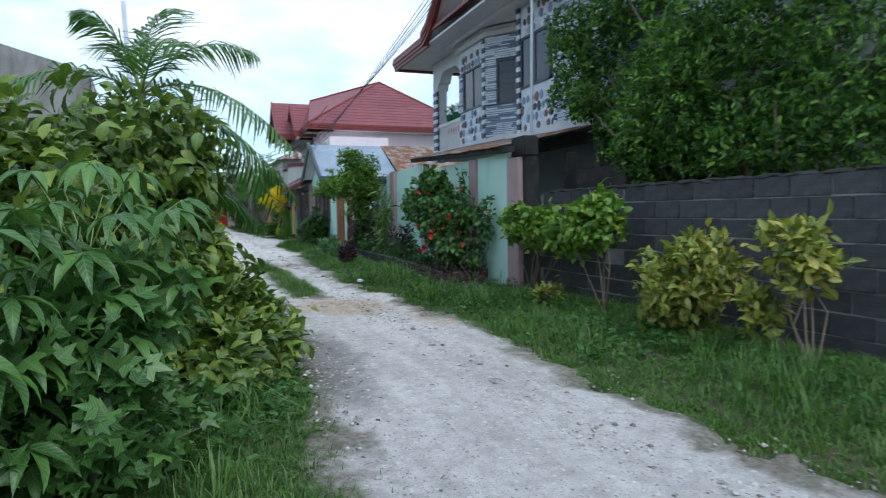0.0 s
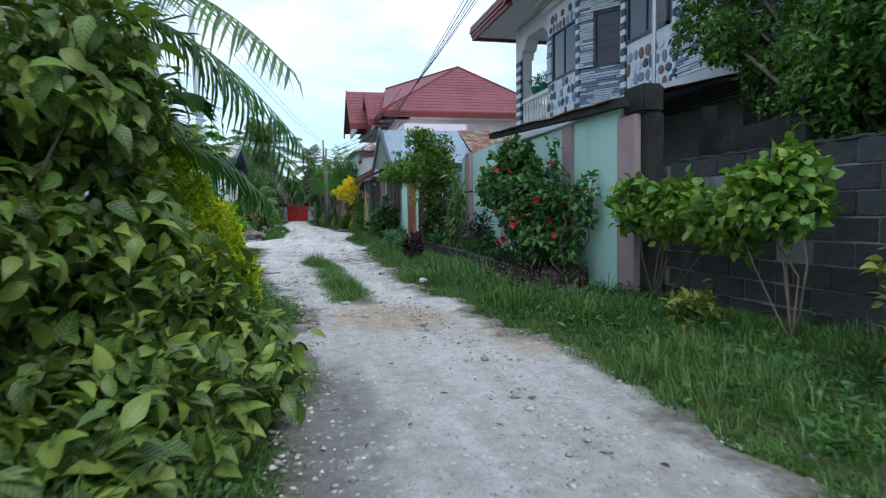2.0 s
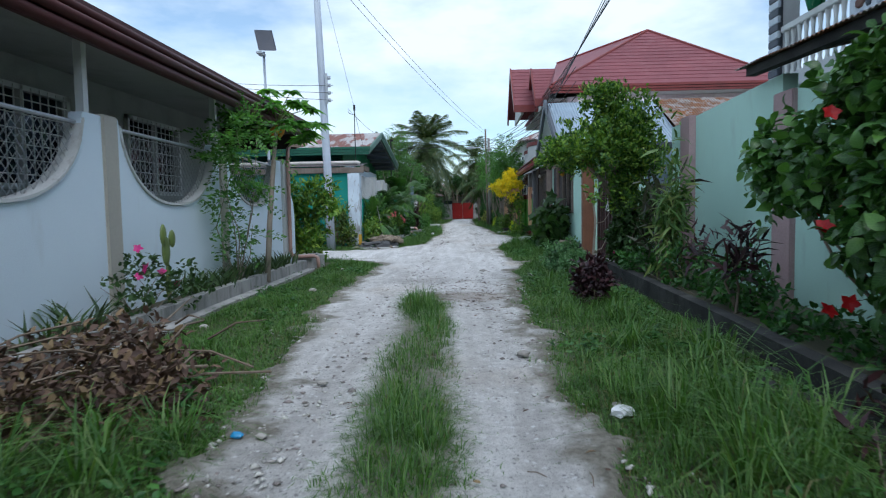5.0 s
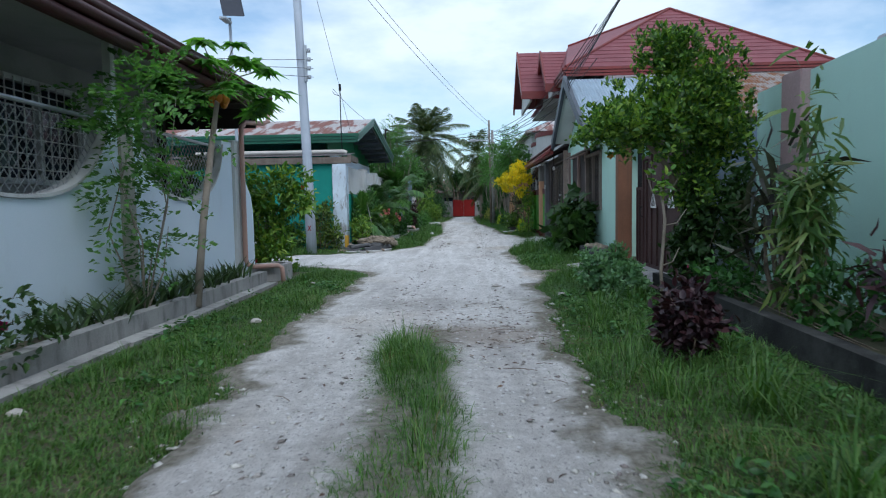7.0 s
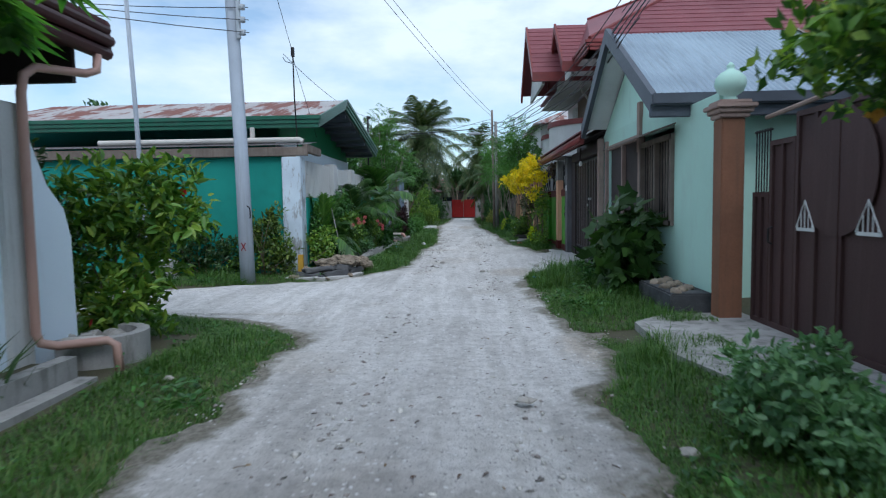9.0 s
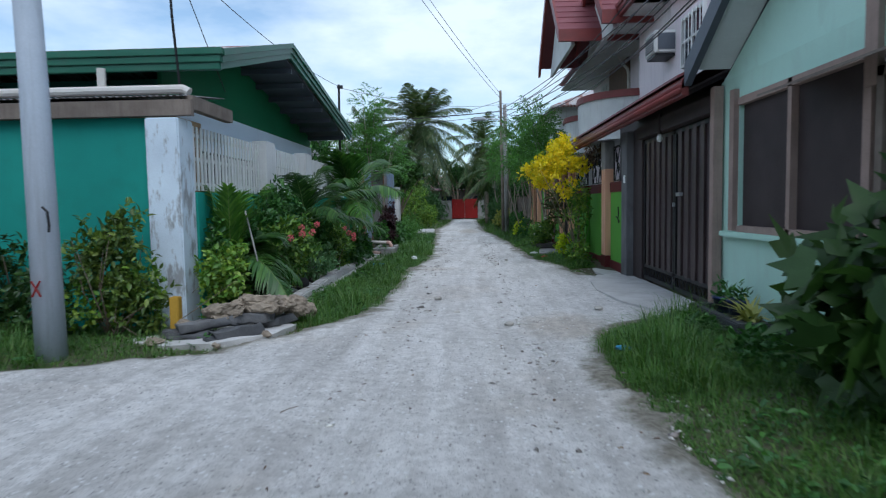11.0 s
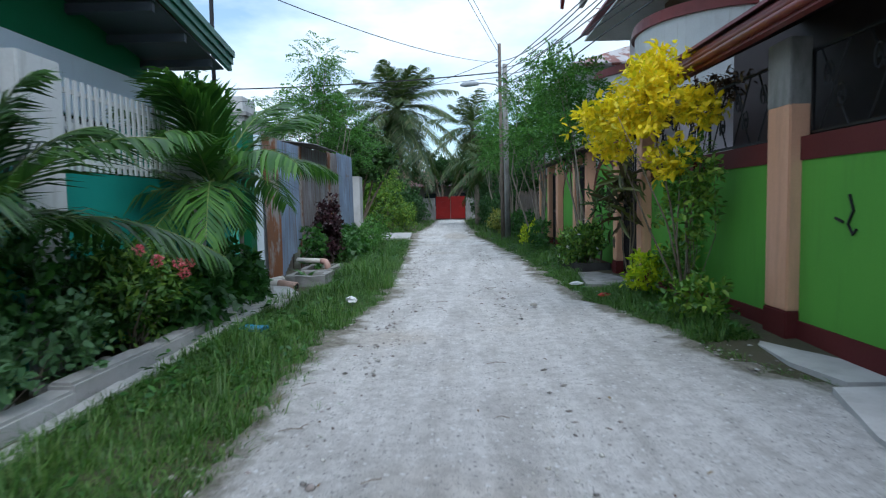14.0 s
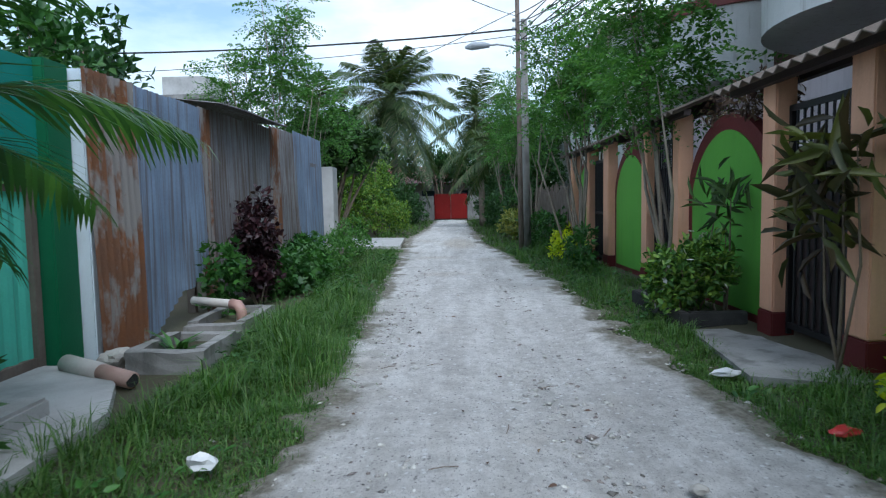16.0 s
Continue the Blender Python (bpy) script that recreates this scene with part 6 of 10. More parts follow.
    part("grille_recess", bm, SLATE_TRIM, ac, "dark coil behind the grille")
    for k in range(7):
        bm = bmesh.new()
        box(bm, 5.79, 5.804, 35.93, 36.52, 4.84 + k * .05, 4.852 + k * .05)
        part("louvre", bm, OFFWHITE, ac)
    bm = bmesh.new()
    box(bm, 5.85, 6.3, 35.9, 36.55, 4.68, 4.74)
    part("bracket", bm, IRON, ac)


block_wall()
mint_wall()
planter_curb()
stone_house()
gate_pillar()
metal_gate()
gable_house()
garage_front()
garden_front()
red_house()

# ---- bungalow with the scalloped fence ----
def scallop_wall():
    ob = thing("scalloped_wall", (-1.8, 15, 0), "white plastered garden wall with deep scalloped dips", "wall", kind="structure")
    dips = [(9.55, 1.2), (12.6, 1.25), (15.68, 1.22), (18.58, 1.17)]
    def top(y):
        z = 2.18
        for yc, hw in dips:
            t = (y - yc) / hw
            if abs(t) < 1:
                z = 2.16 - 0.86 * (1 - abs(t) ** 2.4) ** 0.55
        return z
    ys = [8.2 + 0.05 * k for k in range(int((20.35 - 8.2) / 0.05) + 1)]
    bm = bmesh.new()
    rows = [[bm.verts.new((x, y, z)) for y in ys for z in (0.0, top(y))] for x in (-1.92, -1.79)]
    n = len(ys)
    for k in range(n - 1):
        for r in rows:
            bm.faces.new((r[2 * k], r[2 * k + 2], r[2 * k + 3], r[2 * k + 1]))
        bm.faces.new((rows[0][2 * k + 1], rows[0][2 * k + 3], rows[1][2 * k + 3], rows[1][2 * k + 1]))
    for k in (0, n - 1):
        bm.faces.new((rows[0][2 * k], rows[0][2 * k + 1], rows[1][2 * k + 1], rows[1][2 * k]))
    part("wall_face", bm, WHITEWASH, ob)
    bm = bmesh.new()
    poly = [(20.36, 0.0), (20.95, 0.0), (20.93, 1.15), (20.85, 1.4), (20.65, 1.6), (20.45, 2.0), (20.36, 2.15)]
    slab(bm, [(-1.92, y, z) for y, z in poly], (0.14, 0, 0))
    box(bm, -7.5, -1.93, 20.8, 20.93, 0, 1.15)
    part("wall_end", bm, WHITEWASH, ob)
    for y in (11.08, 14.28, 17.2):
        bm = bmesh.new()
        box(bm, -1.95, -1.765, y - .13, y + .13, 0, 2.2, 0.012)
        part("pilaster", bm, BEIGE, ob, "beige pilaster")
    bm = bmesh.new()
    box(bm, -1.96, -1.75, 20.1, 20.36, 0, 2.22, 0.012)
    part("end_post", bm, OFFWHITE, ob)
    # edge moulding, pipes and wire mesh in the dips
    for yc, hw in dips:
        bm = bmesh.new()
        pts = [(-1.855, yc + hw * s, 2.165 - 0.86 * (1 - abs(s) ** 2.4) ** 0.55) for s in np.linspace(-.995, .995, 41)]
        for a, b in zip(pts, pts[1:]):
            slab(bm, [(-1.95, a[1], a[2]), (-1.765, a[1], a[2]), (-1.765, b[1], b[2]), (-1.95, b[1], b[2])], (0, 0, 0.03))
        part("dip_coping", bm, OFFWHITE, ob, "worn rounded coping")
        bm = bmesh.new()
        tube(bm, [(-1.86, yc - hw, 2.1), (-1.86, yc + hw, 2.08)], 0.022, 8)
        part("top_rail", bm, STEEL, ob)
        bm = bmesh.new()
        step = 0.09
        for sgn in (1, -1):
            k = -30
            while k < 30:
                line = []
                y = yc + k * step
                for i in range(26):
                    yy, z = y + sgn * i * step / 2, 1.22 + i * step / 2 * 1.15
                    t = (yy - yc) / hw
                    if abs(t) < .98 and z < 2.08 and z > 2.16 - 0.86 * (1 - abs(t) ** 2.4) ** 0.55:
                        line.append((-1.86, yy, z))
                if len(line) > 1:
                    tube(bm, [line[0], line[-1]], 0.0035, 4)
                k += 1
        part("wire_mesh", bm, STEEL, ob, "diamond wire mesh")


def bungalow():
    ob = thing("grey_bungalow", (-4, 14, 0), "low grey plastered bungalow with a maroon roof edge", "house")
    cuts = [(13.95, 15.65), (16.95, 18.6)]
    edges = [8.5] + [c for p in cuts for c in p] + [20.5]
    for k in range(0, len(edges), 2):
        bm = bmesh.new()
        box(bm, -3.25, -3.1, edges[k], edges[k + 1], 0, 3.3)
        part("wall_length", bm, GREY_PLASTER, ob)
    for a, b in cuts:
        for z0, z1, name in ((0, 1.5, "parapet"), (2.65, 3.3, "lintel")):
            bm = bmesh.new()
            box(bm, -3.25, -3.1, a, b, z0, z1)
            part(name, bm, GREY_PLASTER, ob)
    bm = bmesh.new()
    box(bm, -8, -3.25, 20.35, 20.5, 0, 3.3)
    part("side_wall", bm, GREY_PLASTER, ob)
    for a, b in cuts:
        bm = bmesh.new()
        for q in ((a, b, 1.5, 1.56), (a, b, 2.59, 2.65), (a, a + .06, 1.5, 2.65), (b - .06, b, 1.5, 2.65), ((a + b) / 2 - .03, (a + b) / 2 + .03, 1.5, 2.65)):
            box(bm, -3.12, -3.05, *q)
        w = part("window", bm, WHITE_PAINT, ob, "white-framed window with a grille")
        bm = bmesh.new()
        box(bm, -3.2, -3.19, a + .05, b - .05, 1.55, 2.6)
        part("pane", bm, GLASS, w)
        bm = bmesh.new()
        for k in range(1, 12):
            y = a + (b - a) * k / 12
            tube(bm, [(-3.04, y, 1.52), (-3.04, y, 2.63)], 0.008, 5)
        for k in range(1, 7):
            z = 1.5 + 1.15 * k / 7
            tube(bm, [(-3.04, a, z), (-3.04, b, z)], 0.008, 5)
        part("window_grille", bm, WHITE_PAINT, w)
    bm = bmesh.new()
    slab(bm, [(-1.6, 8.5, 2.86), (-1.6, 20.4, 2.86), (-8, 20.4, 3.3), (-8, 8.5, 3.3)], (0, 0, 0.03))
    part("soffit", bm, GREY_PLASTER, ob, "grey soffit")
    # gable end, soffit and end wall: roof shade put into their dark colour
    bm = bmesh.new()
    slab(bm, [(-1.7, 20.95, 2.5), (-14.3, 20.95, 2.5), (-14.3, 20.95, 2.95), (-8, 20.95, 4.75), (-1.7, 20.95, 2.95)], (0, 0.05, 0))
    part("gable_board", bm, WOOD_DARK, ob, "boarded gable end coloured dark for the shade under the roof")
    bm = bmesh.new()
    slab(bm, [(-1.62, 20.4, 2.8), (-1.62, 20.94, 2.8), (-8, 20.94, 2.9), (-8, 20.4, 2.9)], (0, 0, 0.03))
    part("gable_soffit", bm, WOOD_DARK, ob)
    bm = bmesh.new()
    box(bm, -13.45, -3.0, 20.52, 20.6, 0, 2.75)
    part("end_wall", bm, WOOD_DARK, ob)
    bm = bmesh.new()
    slab(bm, [(-1.5, 8.5, 3.03), (-1.5, 21.2, 3.03), (-8, 21.2, 4.9), (-8, 8.5, 4.9)], (0, 0, 0.05))
    part("roof", bm, GUTTER_BROWN, ob, "maroon metal roof")
    bm = bmesh.new()
    box(bm, -1.62, -1.54, 8.5, 21.18, 2.76, 3.04)
    part("fascia", bm, GUTTER_BROWN, ob)
    for k, (dx, z, r) in enumerate(((0, 3.0, .045), (.03, 2.9, .05), (.0, 2.79, .055))):
        bm = bmesh.new()
        tube(bm, [(-1.52 + dx, 8.45, z), (-1.52 + dx, 21.2, z)], r, 8)
        part("gutter_roll", bm, GUTTER_BROWN, ob, "rounded maroon eave moulding", smooth=True)
        bm = bmesh.new()
        tube(bm, [(-1.5, 21.18, 3.02 - .1 * k), (-8, 21.18, 4.85 - .1 * k)], 0.05, 8)
        part("verge_roll", bm, GUTTER_BROWN, ob, "rounded maroon verge moulding", smooth=True)
    for y in (11.08, 13.97, 17.1):
        bm = bmesh.new()
        box(bm, -1.9, -1.82, y - .04, y + .04, 2.15, 2.9)
        part("eave_post", bm, WHITE_PAINT, ob)
    bm = bmesh.new()
    slab(bm, [(-14.2, 8.25, 3.0), (-14.2, 8.25, 0), (-1.95, 8.25, 0), (-1.95, 8.25, 2.4), (-1.2, 8.25, 2.55), (-1.2, 8.25, 2.98), (-8, 8.25, 4.98)], (0, 0.16, 0))
    part("fire_wall", bm, CONCRETE, ob, "stained grey concrete end wall")
    bm = bmesh.new()
    slab(bm, [(-8, 8.5, 4.9), (-8, 21.2, 4.9), (-14.5, 21.2, 3.03), (-14.5, 8.5, 3.03)], (0, 0, 0.05))
    part("roof", bm, GUTTER_BROWN, ob)
    bm = bmesh.new()
    box(bm, -13.6, -13.45, 8.42, 20.5, 0, 3.25)
    part("back_wall", bm, GREY_PLASTER, ob)
    # downpipe
    pipe = thing("downpipe", (-1.66, 20.5, 0), "faded orange plastic downpipe with elbows", "pipe")
    bm = bmesh.new()
    tube(bm, [(-1.5, 21.0, 2.74), (-1.5, 20.98, 2.6), (-1.55, 20.9, 2.56), (-1.68, 20.45, 2.52), (-1.7, 20.34, 2.44), (-1.7, 20.3, 2.3), (-1.7, 20.3, 0.42), (-1.68, 20.32, .34), (-1.6, 20.4, .3), (-1.3, 20.6, .3), (-1.24, 20.62, .26), (-1.22, 20.62, 0.02)], 0.037, 12)
    part("pipe", bm, PVC_ORANGE, pipe, smooth=True)
    bm = bmesh.new()
    tube(bm, [(-1.62, 20.5, .3), (-1.34, 20.6, .3)], 0.044, 12)
    part("pale_length", bm, PVC_WHITE, pipe, "pale pipe length", smooth=True)


def bungalow_curb():
    ob = thing("planter_kerb", (-1.4, 16, 0), "grey concrete planter kerb beside the white wall", "kerb", kind="structure")
    bm = bmesh.new()
    line = [(-1.2, 10.6), (-1.25, 13.1), (-1.33, 16.0), (-1.38, 20.3)]
    for (x0, y0), (x1, y1) in zip(line, line[1:]):
        slab(bm, [(x0, y0, -.05), (x1, y1, -.05), (x1 - .13, y1, -.05), (x0 - .13, y0, -.05)], (0, 0, 0.29))
        slab(bm, [(x0 + .2, y0, -.05), (x1 + .16, y1, -.05), (x1 + .01, y1, -.05), (x0 + .01, y0, -.05)], (0, 0, 0.125))
    part("kerb_wall", bm, KERB_GREY, ob)
    bm = bmesh.new()
    slab(bm, [(-1.33, 10.6, 0), (-1.5, 20.3, 0), (-1.8, 20.3, 0), (-1.8, 10.6, 0)], (0, 0, 0.18))
    part("soil", bm, EARTH, ob)
    bm = bmesh.new()
    n = 18
    a = [radians(-110 + 200 * k / n) for k in range(n + 1)]
    for k in range(n):
        p = [(-1.62 + r * math.cos(t), 21.0 + r * math.sin(t), -.05) for r, t in ((.42, a[k]), (.42, a[k + 1]), (.31, a[k + 1]), (.31, a[k]))]
        slab(bm, p, (0, 0, .35))
    part("round_kerb", bm, KERB_GREY, ob, "rounded kerb end")
    bm = bmesh.new()
    for k in range(6):
        rock(bm, (-1.62 + .16 * math.cos(k), 20.98 + .16 * math.sin(k * 1.7), .22), (.1, .09, .08), k + 20)
    part("rubble", bm, STONE, ob, "rubble stones in the planter")


# ---- green building ----
def green_building():
    ob = thing("green_building", (-4, 32, 0), "green and white bungalow under a rust-blotched metal roof", "house")
    bm = bmesh.new()
    slab(bm, [(-2.45, 29.3, 2.85), (-2.45, 36.9, 2.85), (-2.45, 36.9, 3.2), (-2.45, 31.9, 3.98), (-2.45, 29.3, 3.25)], (0.06, 0, 0))
    part("gable", bm, DEEP_GREEN, ob, "deep green gable")
    bm = bmesh.new()
    box(bm, -2.5, -2.36, 29.3, 36.9, 2.25, 2.85)
    part("band", bm, WHITEWASH, ob, "white wall band")
    bm = bmesh.new()
    box(bm, -9, -2.5, 30.4, 30.5, 0, 3.3)
    box(bm, -2.52, -2.42, 29.3, 36.9, 0, 2.25)
    part("wall", bm, TEAL, ob)
    bm = bmesh.new()
    box(bm, -9.1, -8.95, 28.41, 37.0, 0, 3.2)
    part("back_wall", bm, TEAL, ob)
    bm = bmesh.new()
    box(bm, -8.94, -2.53, 36.8, 36.9, 0, 3.1)
    part("side_wall", bm, TEAL, ob)
    bm = bmesh.new()
    for x0 in (-9.2,):
        corrugated(bm, (x0, 28.85, 3.30), (1, 0, 0), (0, 3.05, 0.82), 7.75, math.hypot(3.05, .82), pitch=.15, deep=.012, rows=3)
        corrugated(bm, (x0, 37.15, 3.30), (1, 0, 0), (0, -5.25, 0.82), 7.75, math.hypot(5.25, .82), pitch=.15, deep=.012, rows=3)
    part("roof", bm, ROOF_RUSTY, ob, "rust-blotched metal roof sheets")
    for k in range(3):
        d = .025 * k
        bm = bmesh.new()
        box(bm, -9.2, -1.42 + d, 28.78 - d, 28.86, 3.06 + k * .085, 3.145 + k * .085, 0.008)
        part("eave_board", bm, FASCIA_GREEN, ob, "stepped green fascia")
        for ya, za, yb, zb in ((28.8, 3.06, 31.9, 3.9), (31.9, 3.9, 37.2, 3.07)):
            bm = bmesh.new()
            slab(bm, [(-1.46 + d, ya, za + k * .085), (-1.46 + d, yb, zb + k * .085), (-1.46 + d, yb, zb + k * .085 + .08), (-1.46 + d, ya, za + k * .085 + .08)], (0.05, 0, 0))
            part("verge_board", bm, FASCIA_GREEN, ob, "stepped green bargeboard")
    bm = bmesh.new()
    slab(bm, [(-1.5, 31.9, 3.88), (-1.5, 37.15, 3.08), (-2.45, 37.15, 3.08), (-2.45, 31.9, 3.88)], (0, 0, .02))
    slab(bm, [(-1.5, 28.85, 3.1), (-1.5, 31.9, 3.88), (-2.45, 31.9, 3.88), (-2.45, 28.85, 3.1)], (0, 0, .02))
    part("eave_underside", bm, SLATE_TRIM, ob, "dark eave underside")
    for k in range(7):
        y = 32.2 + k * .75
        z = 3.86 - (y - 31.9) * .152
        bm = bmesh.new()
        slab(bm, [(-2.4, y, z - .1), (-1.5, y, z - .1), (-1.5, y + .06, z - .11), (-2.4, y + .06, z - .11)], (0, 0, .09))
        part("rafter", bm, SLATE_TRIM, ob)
    for y0, y1 in ((30.45, 33.0), (33.8, 36.0)):
        bm = bmesh.new()
        n = 9
        for k in range(n + 1):
            y = y0 + (y1 - y0) * k / n
            box(bm, -2.41, -2.36, y - .03, y + .03, 1.25, 2.2)
        for z in (1.25, 1.7, 2.1):
            box(bm, -2.405, -2.37, y0, y1, z - .025, z + .025)
        w = part("louvre_window", bm, WHITE_PAINT, ob, "white-framed window behind the picket fence")
        bm = bmesh.new()
        box(bm, -2.418, -2.412, y0, y1, 1.25, 2.24)
        part("pane", bm, GLASS, w)
    bm = bmesh.new()
    box(bm, -2.41, -2.33, 28.5, 30.3, 1.2, 2.62)
    part("tan_panel", bm, TAN_WALL, ob, "tan painted wall panel")
    # lean-to in front
    lean = thing("lean_to_roof", (-5, 28.8, 2.5), "low corrugated lean-to roof on a weathered beam", "roof")
    bm = bmesh.new()
    corrugated(bm, (-9.0, 28.12, 2.64), (1, 0, 0), (0, 1.2, .16), 7.42, 1.2, rows=2)
    part("sheet", bm, ZINC_GREY, lean)
    bm = bmesh.new()
    box(bm, -9.0, -1.5, 28.12, 28.2, 2.42, 2.6, 0.006)
    box(bm, -1.62, -1.52, 28.22, 29.42, 2.5, 2.66, 0.006)
    part("beam", bm, WOOD_GREY, lean, "weathered timber beam")
    bm = bmesh.new()
    tube(bm, [(-6.0, 28.5, 2.78), (-1.75, 28.5, 2.78), (-1.68, 28.5, 2.74)], .055, 10)
    tube(bm, [(-2.75, 28.55, 2.78), (-2.75, 28.55, 3.05)], .05, 10)
    part("pipe", bm, PVC_WHITE, lean, "white plastic drain pipe")
    # teal side wall and corner post
    side = thing("teal_wall", (-5, 28.4, 0), "teal painted wall facing the side street", "wall", kind="structure")
    bm = bmesh.new()
    box(bm, -9, -2.02, 28.25, 28.4, 0, 2.42)
    part("wall_face", bm, TEAL, side)
    bm = bmesh.new()
    box(bm, -2.02, -1.64, 28.08, 28.46, 0, 2.4, 0.015)
    part("corner_post", bm, FLAKED, side, "flaking white corner post")
    # lane fence
    f = thing("picket_fence", (-1.7, 33, 0), "white picket grille fence on a teal base wall", "fence", kind="structure")
    bm = bmesh.new()
    box(bm, -1.76, -1.62, 28.47, 37.5, 0, 1.58)
    part("base_wall", bm, TEAL, f, "teal base wall")
    for y0, y1 in ((30.9, 31.36), (33.25, 33.75), (36.1, 36.5)):
        bm = bmesh.new()
        box(bm, -1.8, -1.57, y0, y1, 0, 2.42, 0.012)
        part("fence_post", bm, OFFWHITE, f, "white concrete post")
    for y0, y1 in ((28.5, 30.9), (31.36, 33.25), (33.75, 36.1), (36.5, 37.5)):
        n = int((y1 - y0) / 0.105)
        for k in range(n):
            y = y0 + (y1 - y0) * (k + .5) / n
            bm = bmesh.new()
            box(bm, -1.695, -1.68, y - .024, y + .024, 1.6, 2.36)
            part("picket", bm, WHITE_PAINT, f)
        for z in (1.68, 1.98, 2.26):
            bm = bmesh.new()
            box(bm, -1.72, -1.70, y0, y1, z - .02, z + .02)
            part("rail", bm, WHITE_PAINT, f)


def teal_gate():
    ob = thing("teal_gate", (-1.75, 38, 0), "light teal corrugated metal gate in a green frame", "gate")
    bm = bmesh.new()
    corrugated(bm, (-1.78, 37.52, .14), (0, 1, 0), (0, 0, 1), .74, 1.3, pitch=.17, deep=.014)
    part("leaf", bm, TEAL_LIGHT, ob)
    bm = bmesh.new()
    box(bm, -1.80, -1.72, 38.26, 38.33, .08, 1.45)
    box(bm, -1.79, -1.74, 37.51, 38.3, 1.42, 1.47)
    box(bm, -1.79, -1.74, 37.51, 38.3, .1, .17)
    part("gate_frame", bm, WOOD_GREY, ob, "worn rail and stile")
    bm = bmesh.new()
    box(bm, -1.9, -1.7, 37.51, 38.36, 1.5, 2.4)
    part("head_panel", bm, TEAL, ob, "teal wall above the gate")
    bm = bmesh.new()
    box(bm, -1.86, -1.62, 38.36, 38.66, -.03, 2.42, 0.01)
    part("gate_post", bm, DEEP_GREEN, ob, "deep green post")
    bm = bmesh.new()
    box(bm, -1.82, -1.52, 38.67, 38.93, -.03, 2.4, 0.01)
    part("white_post", bm, WHITEWASH, ob, "white plastered post")
    slabs = thing("gate_slab", (-1.3, 37.6, 0), "pale concrete slab before the teal gate", "pavement", kind="structure")
    bm = bmesh.new()
    slab(bm, [(-1.75, 36.3, -.05), (-1.75, 38.3, -.05), (-1.3, 38.3, -.05), (-.9, 37.8, -.05), (-.62, 37.2, -.05), (-.58, 36.2, -.05), (-.99, 36.1, -.05)], (0, 0, .15))
    part("slab", bm, PALE_CONCRETE, slabs)


def corrugated_fence():
    ob = thing("corrugated_fence", (-1.5, 44, 0), "patchwork fence of rusty and blue-grey corrugated sheets", "fence", kind="structure")
    g = np.random.default_rng(4)
    panels = [(38.6, 39.35, 2.38, RUST), (39.3, 40.2, 2.36, ZINC_BLUE), (40.15, 40.95, 2.42, ZINC_BLUE), (40.9, 41.3, 2.42, RUST), (41.25, 42.6, 2.45, ZINC_GREY), (42.5, 43.9, 2.5, ZINC_GREY),
              (43.8, 44.4, 2.55, RUST), (44.3, 45.1, 2.6, ZINC_GREY), (45.0, 45.8, 2.62, ZINC_GREY), (45.7, 47.0, 2.68, ZINC_BLUE), (46.9, 48.2, 2.72, ZINC_BLUE)]
    for k, (y0, y1, h, m) in enumerate(panels):
        bm = bmesh.new()
        x = -1.42 - (y0 - 38.6) * 0.02 - (k % 2) * .02
        foot = (lambda s: 0.05 + max(0, s - .3) * .55) if 1 <= k <= 2 else None
        corrugated(bm, (x, y0, 0.02 if k != 2 else .35), (0, 1, 0), (g.normal() * .01 - .01, g.normal() * .012, 1), y1 - y0, h - (.35 if k == 2 else 0), pitch=.1, deep=.016, rows=8, wob=.03, foot=foot)
        part("corrugated_sheet", bm, m, ob)
    bm = bmesh.new()
    for y in (39.3, 41.0, 43.0, 45.0, 47.0):
        box(bm, -1.75, -1.66, y - .04, y + .04, -.03, 2.4)
    for z in (.9, 2.1):
        box(bm, -1.68, -1.62, 38.7, 48.1, z, z + .08)
    part("timber_frame", bm, WOOD_GREY, ob, "timber posts and rails")
    bm = bmesh.new()
    box(bm, -1.8, -1.5, 48.9, 49.5, -.03, 2.2, 0.015)
    part("end_post", bm, PALE_CONCRETE, ob, "pale concrete end post")
    roof = thing("shed_roof", (-2.2, 42.5, 2.6), "thin dark corrugated shed roof above the fence", "roof")
    bm = bmesh.new()
    corrugated(bm, (-1.25, 41.0, 2.48), (0, 1, .03), (-1, 0, .12), 2.9, 2.6, rows=2, wob=.03)
    part("sheet", bm, ZINC_GREY, roof)


scallop_wall()
bungalow()
bungalow_curb()
green_building()
teal_gate()
corrugated_fence()

